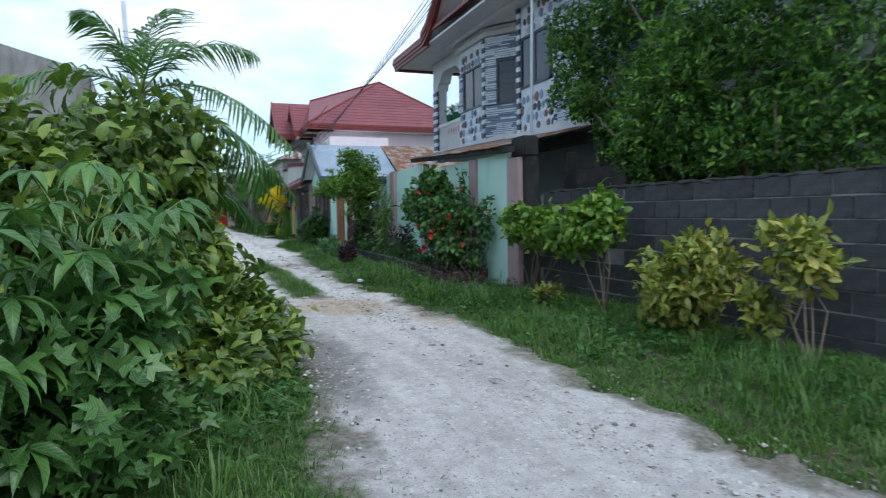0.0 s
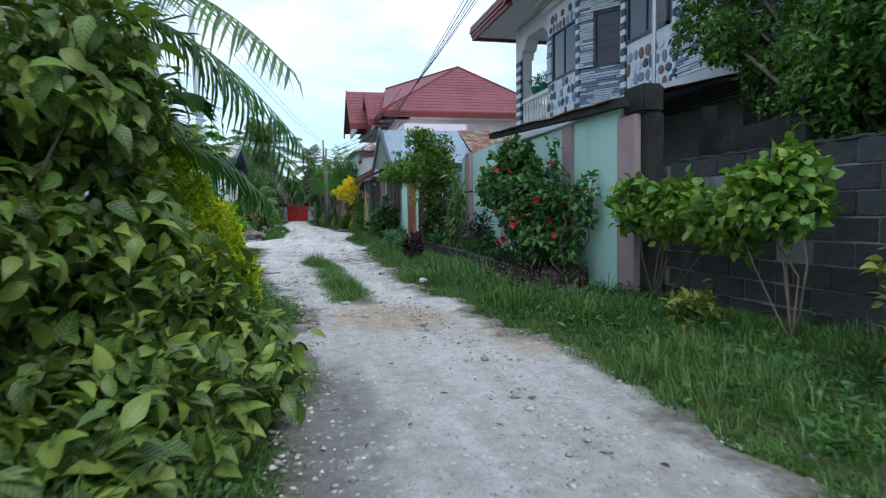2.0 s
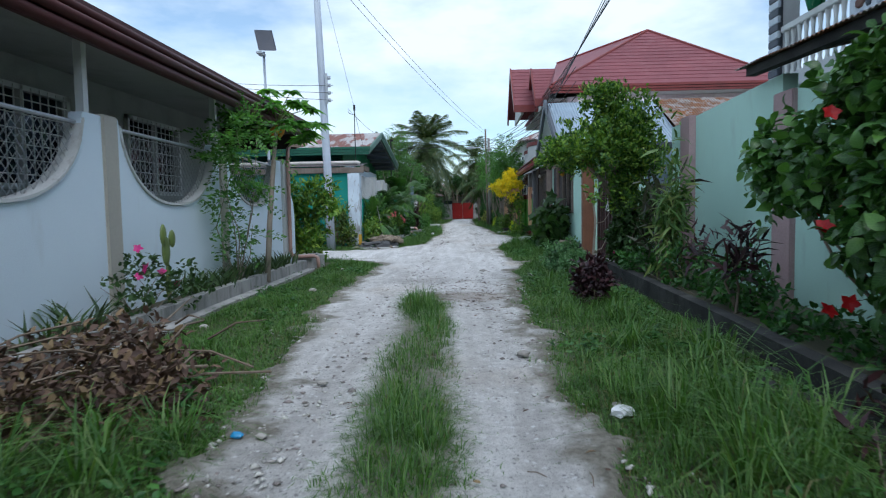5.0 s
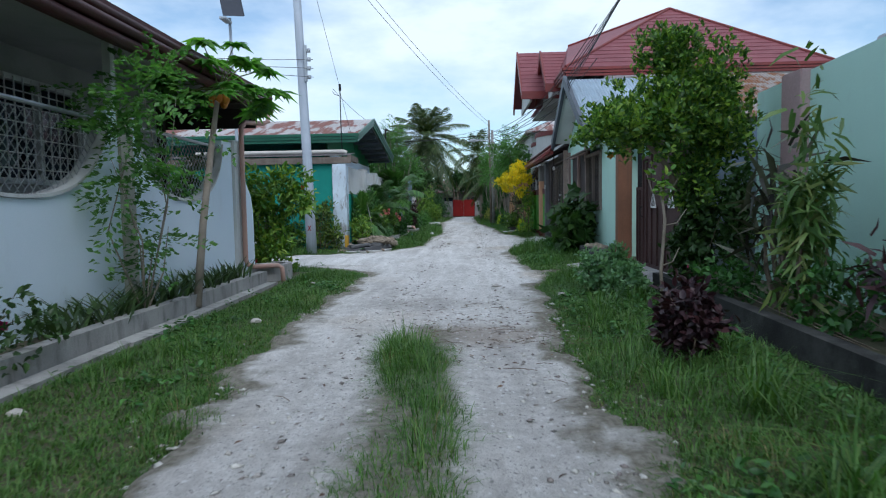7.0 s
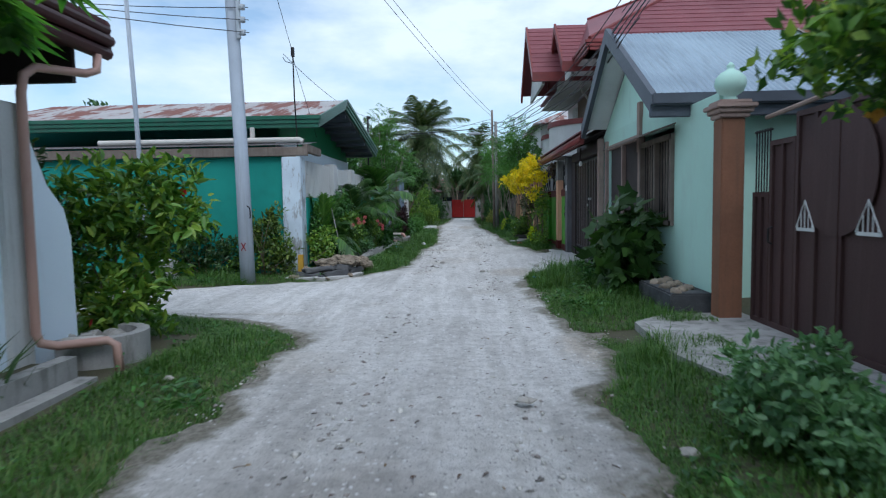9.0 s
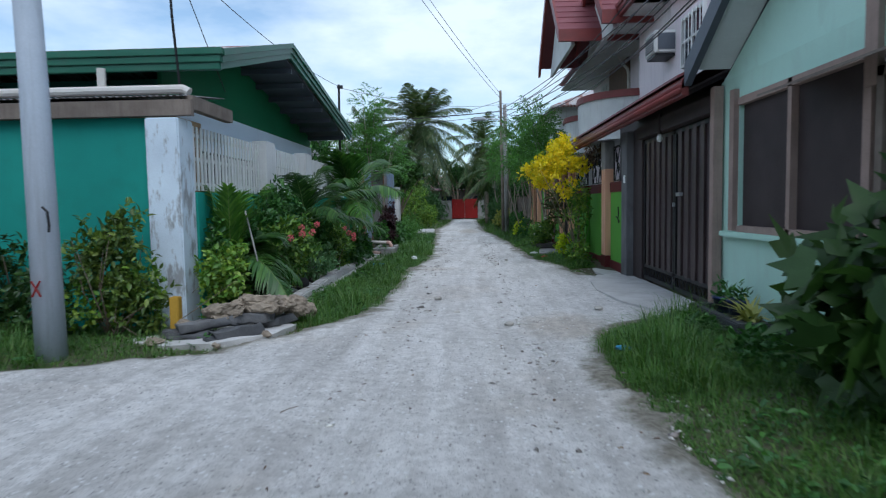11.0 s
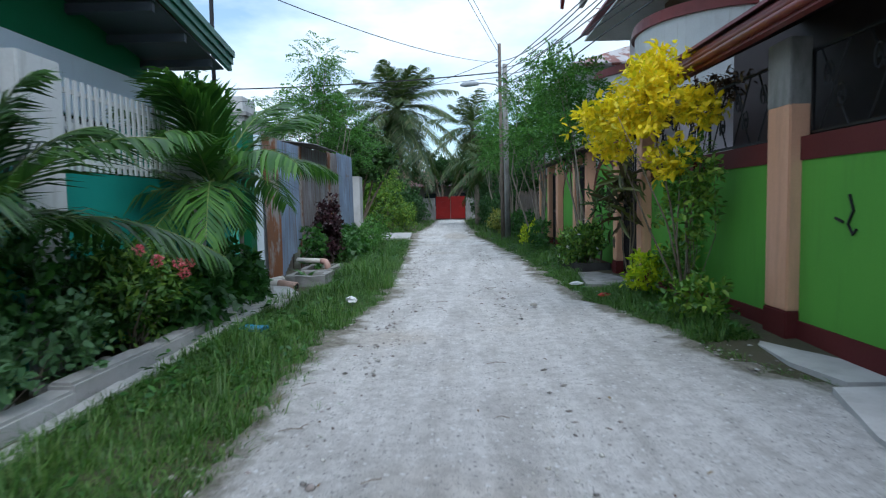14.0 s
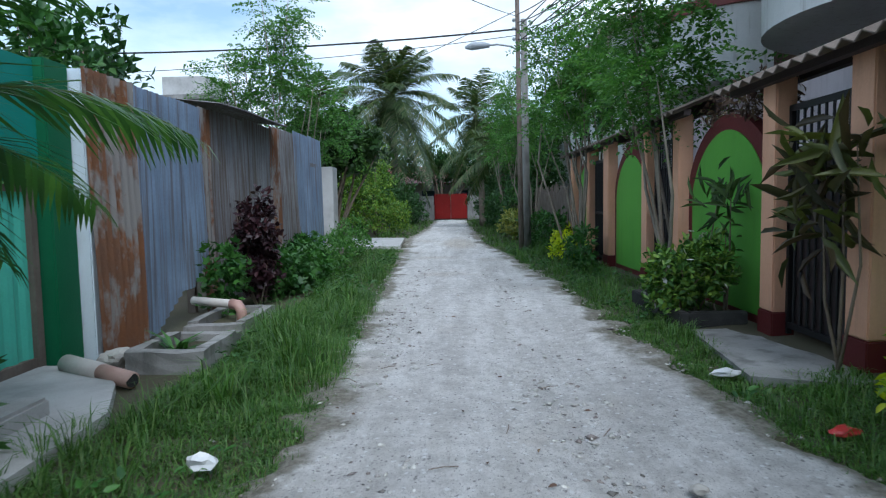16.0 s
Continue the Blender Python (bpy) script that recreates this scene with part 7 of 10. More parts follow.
# ---- the end of the lane, poles and cables ----
def lane_end():
    gate = thing("red_gate", (1.25, 78, 0), "bright red double metal gate closing the lane", "gate")
    for k in range(2):
        y, x0 = 78.0, 0.1 + k * 1.17
        bm = bmesh.new()
        box(bm, x0, x0 + 1.13, y, y + .03, .12, 1.85)
        leaf = part("gate_leaf", bm, GATE_RED, gate)
        bm = bmesh.new()
        for i in range(7):
            box(bm, x0 + .02 + i * .17, x0 + .06 + i * .17, y - .025, y, .15, 1.9)
        for z in (.15, 1.1, 1.8):
            box(bm, x0, x0 + 1.13, y - .03, y, z, z + .06)
        part("leaf_frame", bm, GATE_RED, leaf)
    bm = bmesh.new()
    box(bm, -1.15, .05, 77.9, 78.1, -.05, 1.75)
    box(bm, 2.45, 4.0, 77.9, 78.1, -.05, 1.75)
    tagged(part("wall_end", bm, CONCRETE), "pale concrete wall beside the red gate", "wall", kind="structure")
    house = thing("far_house", (1.5, 84, 0), "dim house with a dark red roof behind the gate", "house")
    bm = bmesh.new()
    box(bm, -4, 8, 83, 90, 0, 2.9)
    part("wall", bm, CONCRETE, house)
    bm = bmesh.new()
    slab(bm, [(-5, 82, 2.7), (9, 82, 2.7), (9, 86, 4.2), (-5, 86, 4.2)], (0, 0, .08))
    part("roof", bm, EAVE_RED, house)
    for x in (-1, 1.6, 4):
        bm = bmesh.new()
        box(bm, x, x + 1.0, 82.94, 82.98, 1.1, 2.2)
        part("window", bm, GLASS, house)
    far = thing("concrete_house", (-10, 64, 0), "bare concrete two-storey house behind the shed", "house")
    bm = bmesh.new()
    box(bm, -16, -9.5, 62, 70, 0, 6.2)
    box(bm, -11.5, -9.5, 61.9, 64, 6.2, 7.1)
    part("wall", bm, PALE_CONCRETE, far)
    bm = bmesh.new()
    box(bm, -16.2, -9.3, 61.8, 70.2, 6.1, 6.3)
    part("roof_slab", bm, CONCRETE, far)
    for x in (-14.5, -12.0):
        bm = bmesh.new()
        box(bm, x, x + 1.2, 61.9, 62.0, 3.8, 5.2)
        part("window", bm, GLASS, far)
    white = thing("white_house", (6.5, 52, 0), "plain white-walled house behind garden trees", "house")
    bm = bmesh.new()
    box(bm, 5.6, 12, 49.2, 60, 0, 5.6)
    part("wall", bm, OFFWHITE, white)
    bm = bmesh.new()
    slab(bm, [(5.2, 48.8, 5.5), (12.4, 48.8, 5.5), (9, 54, 7.4)], (0, 0, .08))
    slab(bm, [(5.2, 60, 5.5), (5.2, 48.8, 5.5), (9, 54, 7.4)], (0, 0, .08))
    part("roof", bm, ROOF_RUSTY, white)
    for y in (50.5, 53.0):
        bm = bmesh.new()
        box(bm, 5.52, 5.6, y, y + 1.1, 3.2, 4.6)
        part("window", bm, GLASS, white)
    fence = thing("bamboo_fence", (3.9, 55, 0), "grey weathered slat fence half hidden by plants", "fence", kind="structure")
    g = np.random.default_rng(6)
    bm = bmesh.new()
    for k in range(110):
        y = 49 + k * .13
        box(bm, 4.2, 4.23, y, y + .1, -.02, 1.5 + g.random() * .25)
    part("slats", bm, WOOD_GREY, fence)
    slab_ = thing("drive_slab", (-1, 53.5, 0), "pale concrete driveway slab beside the lane", "pavement", kind="structure")
    bm = bmesh.new()
    slab(bm, [(-2.3, 51.4, -.04), (-.1, 51.2, -.04), (-.3, 55.4, -.04), (-2.6, 56, -.04)], (0, 0, .12))
    part("slab", bm, PALE_CONCRETE, slab_)


def utility_pole():
    ob = thing("utility_pole", (-2.31, 26.76, 0), "tall pale grey concrete utility pole with insulators", "pole")
    bm = bmesh.new()
    tube(bm, [(-2.31, 26.76, -.1), (-2.38, 26.84, 2.5), (-2.5, 26.92, 5.5), (-2.66, 27.02, 9.5)], [.135, .12, .105, .085], 14)
    part("shaft", bm, POLE_GREY, ob, smooth=True)
    bm = bmesh.new()
    box(bm, -2.36, -2.3, 26.78, 26.84, 4.4, 5.3)
    part("bracket", bm, STEEL, ob)
    for z in (4.5, 4.72, 4.94, 5.16):
        bm = bmesh.new()
        lathe(bm, (-2.25, 26.78, z), [(.03, -.05), (.06, -.04), (.045, 0), (.06, .04), (.03, .05)], 12)
        part("insulator", bm, LAMP_GREY, ob, smooth=True)
    bm = bmesh.new()
    for a, b in (((-2.36, 0.62), (-2.28, 0.76)), ((-2.28, 0.62), (-2.36, 0.76))):
        tube(bm, [(a[0], 26.615, a[1]), (b[0], 26.615, b[1])], .009, 5)
    part("paint_mark", bm, GATE_RED, ob, "small red painted cross")
    bm = bmesh.new()
    tube(bm, [(-2.2, 26.66, 1.2), (-2.18, 26.64, 1.25), (-2.19, 26.64, 1.38), (-2.24, 26.65, 1.42)], .012, 6)
    part("hook", bm, IRON, ob)
    s = thing("solar_street_lamp", (-4.0, 26.4, 0), "slim steel pole with a tilted solar panel lamp", "lamp")
    bm = bmesh.new()
    tube(bm, [(-4.02, 26.5, -.05), (-3.95, 26.2, 3), (-3.9, 25.9, 5.75)], [.05, .04, .035], 10)
    part("pole", bm, POLE_GREY, s, smooth=True)
    bm = bmesh.new()
    slab(bm, [(-3.95, 25.62, 5.72), (-3.5, 25.72, 5.72), (-3.72, 26.05, 6.36), (-4.17, 25.95, 6.36)], (.02, 0.03, .03))
    part("solar_panel", bm, SOLAR, s)
    bm = bmesh.new()
    box(bm, -3.98, -3.82, 25.45, 25.85, 5.6, 5.66, .01)
    part("lamp_head", bm, LAMP_GREY, s)
    m = thing("antenna_mast", (-1.82, 28.6, 2.7), "thin iron mast with a guy wire on the lean-to", "antenna")
    bm = bmesh.new()
    tube(bm, [(-1.82, 28.6, 2.6), (-1.8, 28.4, 3.6), (-1.78, 28.3, 4.55)], .016, 6)
    tube(bm, [(-1.82, 28.36, 4.3), (-1.95, 28.36, 4.34), (-2.0, 28.36, 4.42)], .008, 5)
    box(bm, -1.81, -1.75, 28.27, 28.33, 4.42, 4.6)
    part("mast", bm, IRON, m)
    t = thing("street_lamp", (3.25, 49.6, 0), "concrete pole with a bent arm and grey street lamp", "lamp")
    bm = bmesh.new()
    tube(bm, [(3.3, 49.7, -.1), (3.27, 49.7, 3), (3.25, 49.7, 5.8)], [.10, .09, .08], 12)
    part("pole", bm, CONCRETE, t, smooth=True)
    bm = bmesh.new()
    tube(bm, [(3.2, 49.65, 4.95), (2.95, 49.7, 5.15), (2.6, 49.75, 5.22), (2.25, 49.8, 5.2)], .025, 8)
    part("arm", bm, STEEL, t, smooth=True)
    bm = bmesh.new()
    tube(bm, [(2.4, 49.78, 5.2), (2.2, 49.8, 5.22), (1.95, 49.82, 5.2), (1.78, 49.83, 5.17)], [.05, .09, .10, .03], 12)
    part("lamp_head", bm, LAMP_GREY, t, smooth=True)
    w = thing("wooden_pole", (3.06, 49.3, 0), "weathered wooden electric pole tied beside the lamp pole", "pole")
    bm = bmesh.new()
    tube(bm, [(3.12, 49.45, -.1), (3.08, 49.35, 3.2), (3.04, 49.25, 6.35)], [.07, .06, .055], 10)
    part("shaft", bm, WOOD_GREY, w, smooth=True)
    for z in (5.2, 5.45, 5.65):
        bm = bmesh.new()
        lathe(bm, (2.95, 49.2, z), [(.025, -.04), (.045, 0), (.025, .04)], 10)
        part("insulator", bm, LAMP_GREY, w)
    p = thing("iron_post", (-1.75, 37.45, 2.3), "slim black iron service post", "post")
    bm = bmesh.new()
    tube(bm, [(-1.75, 37.45, 2.3), (-1.72, 37.4, 4.5)], .03, 8)
    box(bm, -1.76, -1.62, 37.36, 37.44, 4.4, 4.48)
    part("post", bm, IRON, p)


def cable(points, sag, radius=0.010, label="black overhead cable sagging between poles"):
    ob = thing("overhead_cable", points[0], label, "cable", "overhead cables")
    bm = bmesh.new()
    pts = []
    for a, b in zip(points, points[1:]):
        a, b = Vector(a), Vector(b)
        for k in range(13):
            s = k / 12
            pts.append(a.lerp(b, s) - Vector((0, 0, sag * 4 * s * (1 - s))))
    tube(bm, pts, radius, 4)
    part("wire", bm, CABLE, ob)


def cables():
    for k in range(5):
        cable([(4.0 + .35 * k, 2.0, 6.8 + .3 * k), (4.0, 25.0, 3.75 + .1 * k)], .25 + .05 * k, .006 + .003 * (k % 2))
    for k in range(4):
        cable([(4.0, 25.0, 3.75 + .1 * k), (5.2, 36.0, 4.6 + .3 * k), (3.1, 49.3, 5.0 + .18 * k)], .1, .012)
    cable([(3.05, 49.25, 5.45), (-12, 49.5, 5.3)], .25, .024, "thick twisted service cable crossing above the lane")
    cable([(3.05, 49.25, 5.3), (-14, 50.5, 4.9)], .3, .010)
    cable([(-1.7, 37.4, 4.42), (3.05, 49.25, 5.75)], .25, .008)
    cable([(-1.7, 37.4, 4.45), (-2.0, 28.4, 4.5)], .2, .006)
    for k in range(3):
        cable([(-2.14, 26.8, 4.5 + .22 * k), (-14, 20 + 3 * k, 6.2 + .3 * k)], .5, .008)
    cable([(-2.2, 26.9, 8.5), (3.05, 49.25, 6.2)], .3, .008)
    cable([(-2.2, 26.9, 8.2), (3.05, 49.25, 6.0)], .35, .008)
    cable([(-2.3, 26.9, 7.6), (-1.78, 28.3, 4.5)], .0, .006, "thin guy wire beside the pole")
    cable([(-1.78, 28.3, 4.4), (-1.6, 29.4, 2.9)], .0, .006, "thin guy wire of the mast")
    for k in range(4):
        cable([(3.05, 49.25, 5.2 + .2 * k), (4.2, 40, 4.2 + .3 * k), (5.6, 30, 5.0 + .5 * k)], .3, .012)
    cable([(3.05, 49.25, 5.6), (9, 84, 6.5)], .4, .01)
    cable([(3.05, 49.25, 5.9), (-9, 70, 7.0)], .4, .01)


lane_end()
utility_pole()
cables()

# ---- grass ----
def grass_zone(g, count, y0, y1, xa, xb, high, wide=0.007, patch=0.35, lean=1.0):
    """Tufts of ten arching blades of uneven height, and a short sward between them."""
    per = 10
    m = count // per
    y = g.uniform(y0, y1, m)
    a, b = (xa(y) if callable(xa) else np.full(m, xa)), (xb(y) if callable(xb) else np.full(m, xb))
    s = g.random(m)
    x = a + (b - a) * s
    keep = noise_field(x * 2.2 + 3, y * 2.2) + g.random(m) * 0.8 > patch
    x, y, s = x[keep], y[keep], s[keep]
    h = high * (0.35 + 1.0 * noise_field(x * 1.9, y * 1.9 + 7) ** 1.5) * g.choice([.5, .8, 1.0, 1.35], len(x)) * (0.5 + 0.5 * np.minimum(1, 4 * np.minimum(s, 1 - s)))
    a = g.random(len(x) * per) * 2 * math.pi
    r = 0.05 * np.sqrt(g.random(len(a)))
    bx, by = np.repeat(x, per) + r * np.cos(a), np.repeat(y, per) + r * np.sin(a)
    tall = blades(g, np.column_stack([bx, by]), ground_z(bx, by) - 0.01, np.repeat(h, per), wide, lean, a)
    n = int(count * 1.2)
    y = g.uniform(y0, y1, n)
    a, b = (xa(y) if callable(xa) else np.full(n, xa)), (xb(y) if callable(xb) else np.full(n, xb))
    x = a + (b - a) * g.random(n)
    keep = noise_field(x * 3.1 + 1, y * 2.7 + 5) + g.random(n) * 0.9 > 0.42
    x, y = x[keep], y[keep]
    low = blades(g, np.column_stack([x, y]), ground_z(x, y) - 0.01, 0.05 + 0.14 * high, wide * 1.1, 1.6)
    return merge([tall, low])


def arching_tufts(g, spots, per, high, wide=.011):
    """Large tussocks whose long blades bend over."""
    x = np.repeat([p[0] for p in spots], per) + g.normal(size=len(spots) * per) * .05
    y = np.repeat([p[1] for p in spots], per) + g.normal(size=len(spots) * per) * .05
    return blades(g, np.column_stack([x, y]), ground_z(x, y) - .01, high * g.uniform(.6, 1.2, len(x)), wide, 1.5)


def build_grass():
    g = np.random.default_rng(9)
    L = lambda off: (lambda y: np.maximum(edge(EDGE_L, y), -3.5) + off)
    R = lambda off: (lambda y: edge(EDGE_R, y) + off)
    mid = lambda off: (lambda y: 1.52 - 0.035 * (y - 10) + off)
    def put(label, sets, mat=L_GRASS):
        tagged(np_part("grass", merge(sets), mat), label, "grass", kind="stuff")
    put("lush uncut green grass beside the block wall", [
        grass_zone(g, 20000, 1.6, 9.0, R(-.06), 4.95, .22), grass_zone(g, 20000, 9.0, 19.0, R(-.06), 3.95, .2), grass_zone(g, 2500, 8.5, 13.5, R(.15), 3.7, .36, .009),
        arching_tufts(g, [(3.1, 9.2), (3.35, 9.9), (3.0, 10.6), (3.45, 10.9), (3.2, 11.7), (3.5, 12.4), (3.05, 8.5), (3.6, 8.3), (3.15, 13.2), (3.4, 7.6), (3.05, 17.4), (3.3, 14.3)], 70, .42)])
    put("short green verge along the white wall", [
        grass_zone(g, 12000, 2.0, 5.2, -1.6, L(.1), .17), grass_zone(g, 13000, 5.2, 11.0, -1.0, L(.06), .24), grass_zone(g, 23000, 11.0, 22.4, -1.12, L(.07), .12), arching_tufts(g, [(.1, 7.4), (.25, 8.6), (.3, 9.8), (-.1, 10.3), (.35, 6.9), (.0, 3.6), (.2, 4.1), (-.3, 3.3), (-.3, 10.6), (.2, 10.6), (-.6, 10.2), (.0, 10.9), (.3, 11.1), (-.8, 10.7)], 70, .4)])
    put("grass strip between the wheel tracks", [grass_zone(g, 11000, 9.7, 16.3, mid(-.34), mid(.32), .17, .006, .15), grass_zone(g, 6000, 10.0, 15.8, mid(-.22), mid(.22), .25, .006, .1)])
    put("weedy grass at the street corner", [grass_zone(g, 9000, 26.3, 28.1, lambda y: -7 + 0 * y, lambda y: np.minimum(edge(EDGE_L, y) - .0, -1.2), .2), grass_zone(g, 4500, 22.0, 23.3, -3.2, L(.02), .12)])
    put("rounded grassy bank beside the garden kerb", [grass_zone(g, 15000, 28.3, 37.0, -.76, L(.1), .24), grass_zone(g, 13000, 37.0, 42.5, -.55, L(.1), .27), grass_zone(g, 4500, 42.5, 50.5, -1.0, L(.08), .26), arching_tufts(g, [(-.1, 37.6), (.15, 38.4), (-.2, 39.2), (.2, 39.9), (-.1, 40.8), (.1, 41.8)], 60, .38), grass_zone(g, 2200, 56, 78, -1.6, L(.05), .3, .014)])
    put("green verge before the mint house", [grass_zone(g, 13000, 22.3, 28.3, R(-.04), 4.4, .19), grass_zone(g, 5000, 25.6, 28.2, R(.0), 4.1, .32), grass_zone(g, 5500, 18.9, 21.6, R(-.04), 4.1, .2)])
    put("grass and weeds along the lime green wall", [grass_zone(g, 7600, 34.3, 38.0, R(-.08), 4.2, .2), grass_zone(g, 2500, 38.0, 40.5, R(-.08), 3.6, .14), grass_zone(g, 6500, 40.5, 52, R(-.06), 4.1, .28), grass_zone(g, 3500, 52, 78, R(-.05), 4.0, .35, .014)])
    put("thin grass straggling onto the lane", [grass_zone(g, 8000, 2, 22, R(-.14), R(.12), .1, .006, .2), grass_zone(g, 8000, 2, 22, L(-.12), L(.14), .1, .006, .2), grass_zone(g, 4000, 26.5, 48, L(-.12), L(.12), .08, .006, .2), grass_zone(g, 3000, 22.8, 48, R(-.12), R(.1), .08, .006, .2),
        grass_zone(g, 2200, 2, 22, R(-.35), R(.1), .08, .005, .85), grass_zone(g, 2200, 2, 22, L(-.1), L(.35), .08, .005, .85), grass_zone(g, 1800, 26.5, 50, L(-.1), L(.4), .1, .005, .85),
                                                grass_zone(g, 1600, 22.8, 50, R(-.35), R(.1), .1, .005, .85), grass_zone(g, 900, 9.2, 17.0, mid(-.5), mid(.5), .09, .005, .85)])
    put("dry yellowed grass at the lane's edges", [
        grass_zone(g, 1500, 2, 20, R(-.12), R(.25), .12, .005), grass_zone(g, 1500, 5, 22, L(-.25), L(.12), .12, .005), grass_zone(g, 1500, 28, 48, L(-.3), L(.12), .14, .005),
        grass_zone(g, 700, 10, 17, mid(-.3), mid(.3), .2, .006), grass_zone(g, 900, 9, 14, R(.1), 3.7, .25, .006)], L_GRASS_DRY)


build_grass()


def verge_weeds():
    """Small broad-leaved weeds that grow through the grass."""
    g = np.random.default_rng(77)
    spots = []
    for y0, y1, side, wide, n in ((2.0, 9.0, 1, 1.9, 420), (9.0, 19.0, 1, 1.1, 380), (2.0, 5.0, -1, 1.0, 160), (7.0, 22.0, -1, 1.0, 260), (26.4, 28.0, -1, 3.5, 220), (28.5, 50.0, -1, .9, 620), (23.0, 28.3, 1, 1.2, 220), (34.0, 52.0, 1, .9, 520)):
        y = g.uniform(y0, y1, n)
        off = wide * g.random(n) ** .8 + .02
        x = edge(EDGE_R, y) + off if side > 0 else np.maximum(edge(EDGE_L, y), -3.0) - off
        keep = (vnoise(x * 1.3, y * 1.3, 9) > .42) & ~((side > 0) & (y > 37.2) & (y < 39.9) & (x > 3.3))
        spots.append(np.column_stack([x[keep], y[keep]]))
    xy = np.concatenate(spots)
    per = 9
    n = len(xy) * per
    p = np.repeat(np.column_stack([xy, ground_z(xy[:, 0], xy[:, 1])]), per, 0) + g.normal(size=(n, 3)) * np.array([.05, .05, .0])
    p[:, 2] += np.repeat(g.uniform(.03, .2, len(xy)), per) * g.random(n)
    a = g.random(n) * 6.28
    d = np.column_stack([np.cos(a), np.sin(a), g.uniform(-.1, .8, n)])
    size = np.repeat(g.uniform(.035, .085, len(xy)), per) * g.uniform(.7, 1.2, n)
    tagged(np_part("verge_weeds", leaf_set(p, d, np.array([0, 0, 1.0]) + g.normal(size=(n, 3)) * .35, size, size * .5, "oval"), L_MID, smooth=True), "small broad-leaved weeds among the verge grass", "weeds", kind="stuff")


verge_weeds()


def feather_tree(base, blobs, count, label, seed, stem=8, thick=.028):
    """A thin tree with drooping sprays of small round leaflets."""
    g = np.random.default_rng(seed)
    ob = thing("moringa_tree", base, label, "tree", "moringa trees")
    for k in range(stem):
        bm = bmesh.new()
        one_stem(bm, base, blobs[k % len(blobs)], thick, g, .3)
        part("stem", bm, PALE_BARK, ob, smooth=True)
    c, out = clump_points(g, blobs, count, .1)
    d = unit(out * .7 + g.normal(size=(count, 3)) * .6 + np.array([0, 0, .15]))
    side = unit(np.cross(d, np.array([0, 0, 1.0]) + g.normal(size=(count, 3)) * .3))
    long = g.uniform(.35, .7, count)[:, None]
    sets = []
    for s in np.linspace(.1, 1.0, 10):
        p = c + d * long * s - np.array([0, 0, .3]) * long * s * s
        for sign in (-1, 1):
            for reach in (.04, .12):
                q = p + side * sign * reach * (1.15 - s * .7) + g.normal(size=(count, 3)) * .012
                sets.append(leaf_set(q, side * sign + d * .6 + g.normal(size=(count, 3)) * .3, np.array([0, 0, 1.0]) + g.normal(size=(count, 3)) * .4, .075, .045, "diamond"))
    np_part("leaves", merge(sets), L_FEATHER, ob)
    return ob


def lobed_plant(base, tips, length, leaf, label, seed):
    """A cassava: long stalks that each end in a hand of seven pointed leaflets."""
    g = np.random.default_rng(seed)
    ob = thing("cassava_plant", base, label, "plant")
    bm = bmesh.new()
    tube(bm, [base, (base[0] + .03, base[1], .5), (base[0], base[1] + .03, 1.05)], [.016, .013, .008], 6)
    part("stem", bm, BARK, ob, smooth=True)
    sets = []
    for k, tip in enumerate(tips):
        tip = Vector(tip)
        bm = bmesh.new()
        start = Vector((base[0] + g.normal() * .03, base[1] + g.normal() * .03, tip.z * .72))
        tube(bm, [start, start.lerp(tip, .5) + Vector((0, 0, .05)), tip], [.004, .0035, .003], 5)
        part("stalk", bm, STEM, ob, smooth=True)
        a0 = math.atan2(tip.y - base[1] + g.normal() * .3, tip.x - base[0] + g.normal() * .3)
        ang = a0 + np.linspace(-2.0, 2.0, 7)
        dirs = np.column_stack([np.cos(ang), np.sin(ang), g.uniform(-.75, -.25, 7)])
        size = length * (1 - .07 * np.abs(np.linspace(-2, 2, 7))) * g.uniform(.85, 1.1)
        sets.append(leaf_set(np.repeat(np.array(tip)[None], 7, 0), dirs, np.tile([0, 0, 1.0], (7, 1)) + g.normal(size=(7, 3)) * .25, size, size * .30, "ovate"))
    np_part("leaves", merge(sets), leaf, ob, smooth=True, shape="ovate")
    return ob


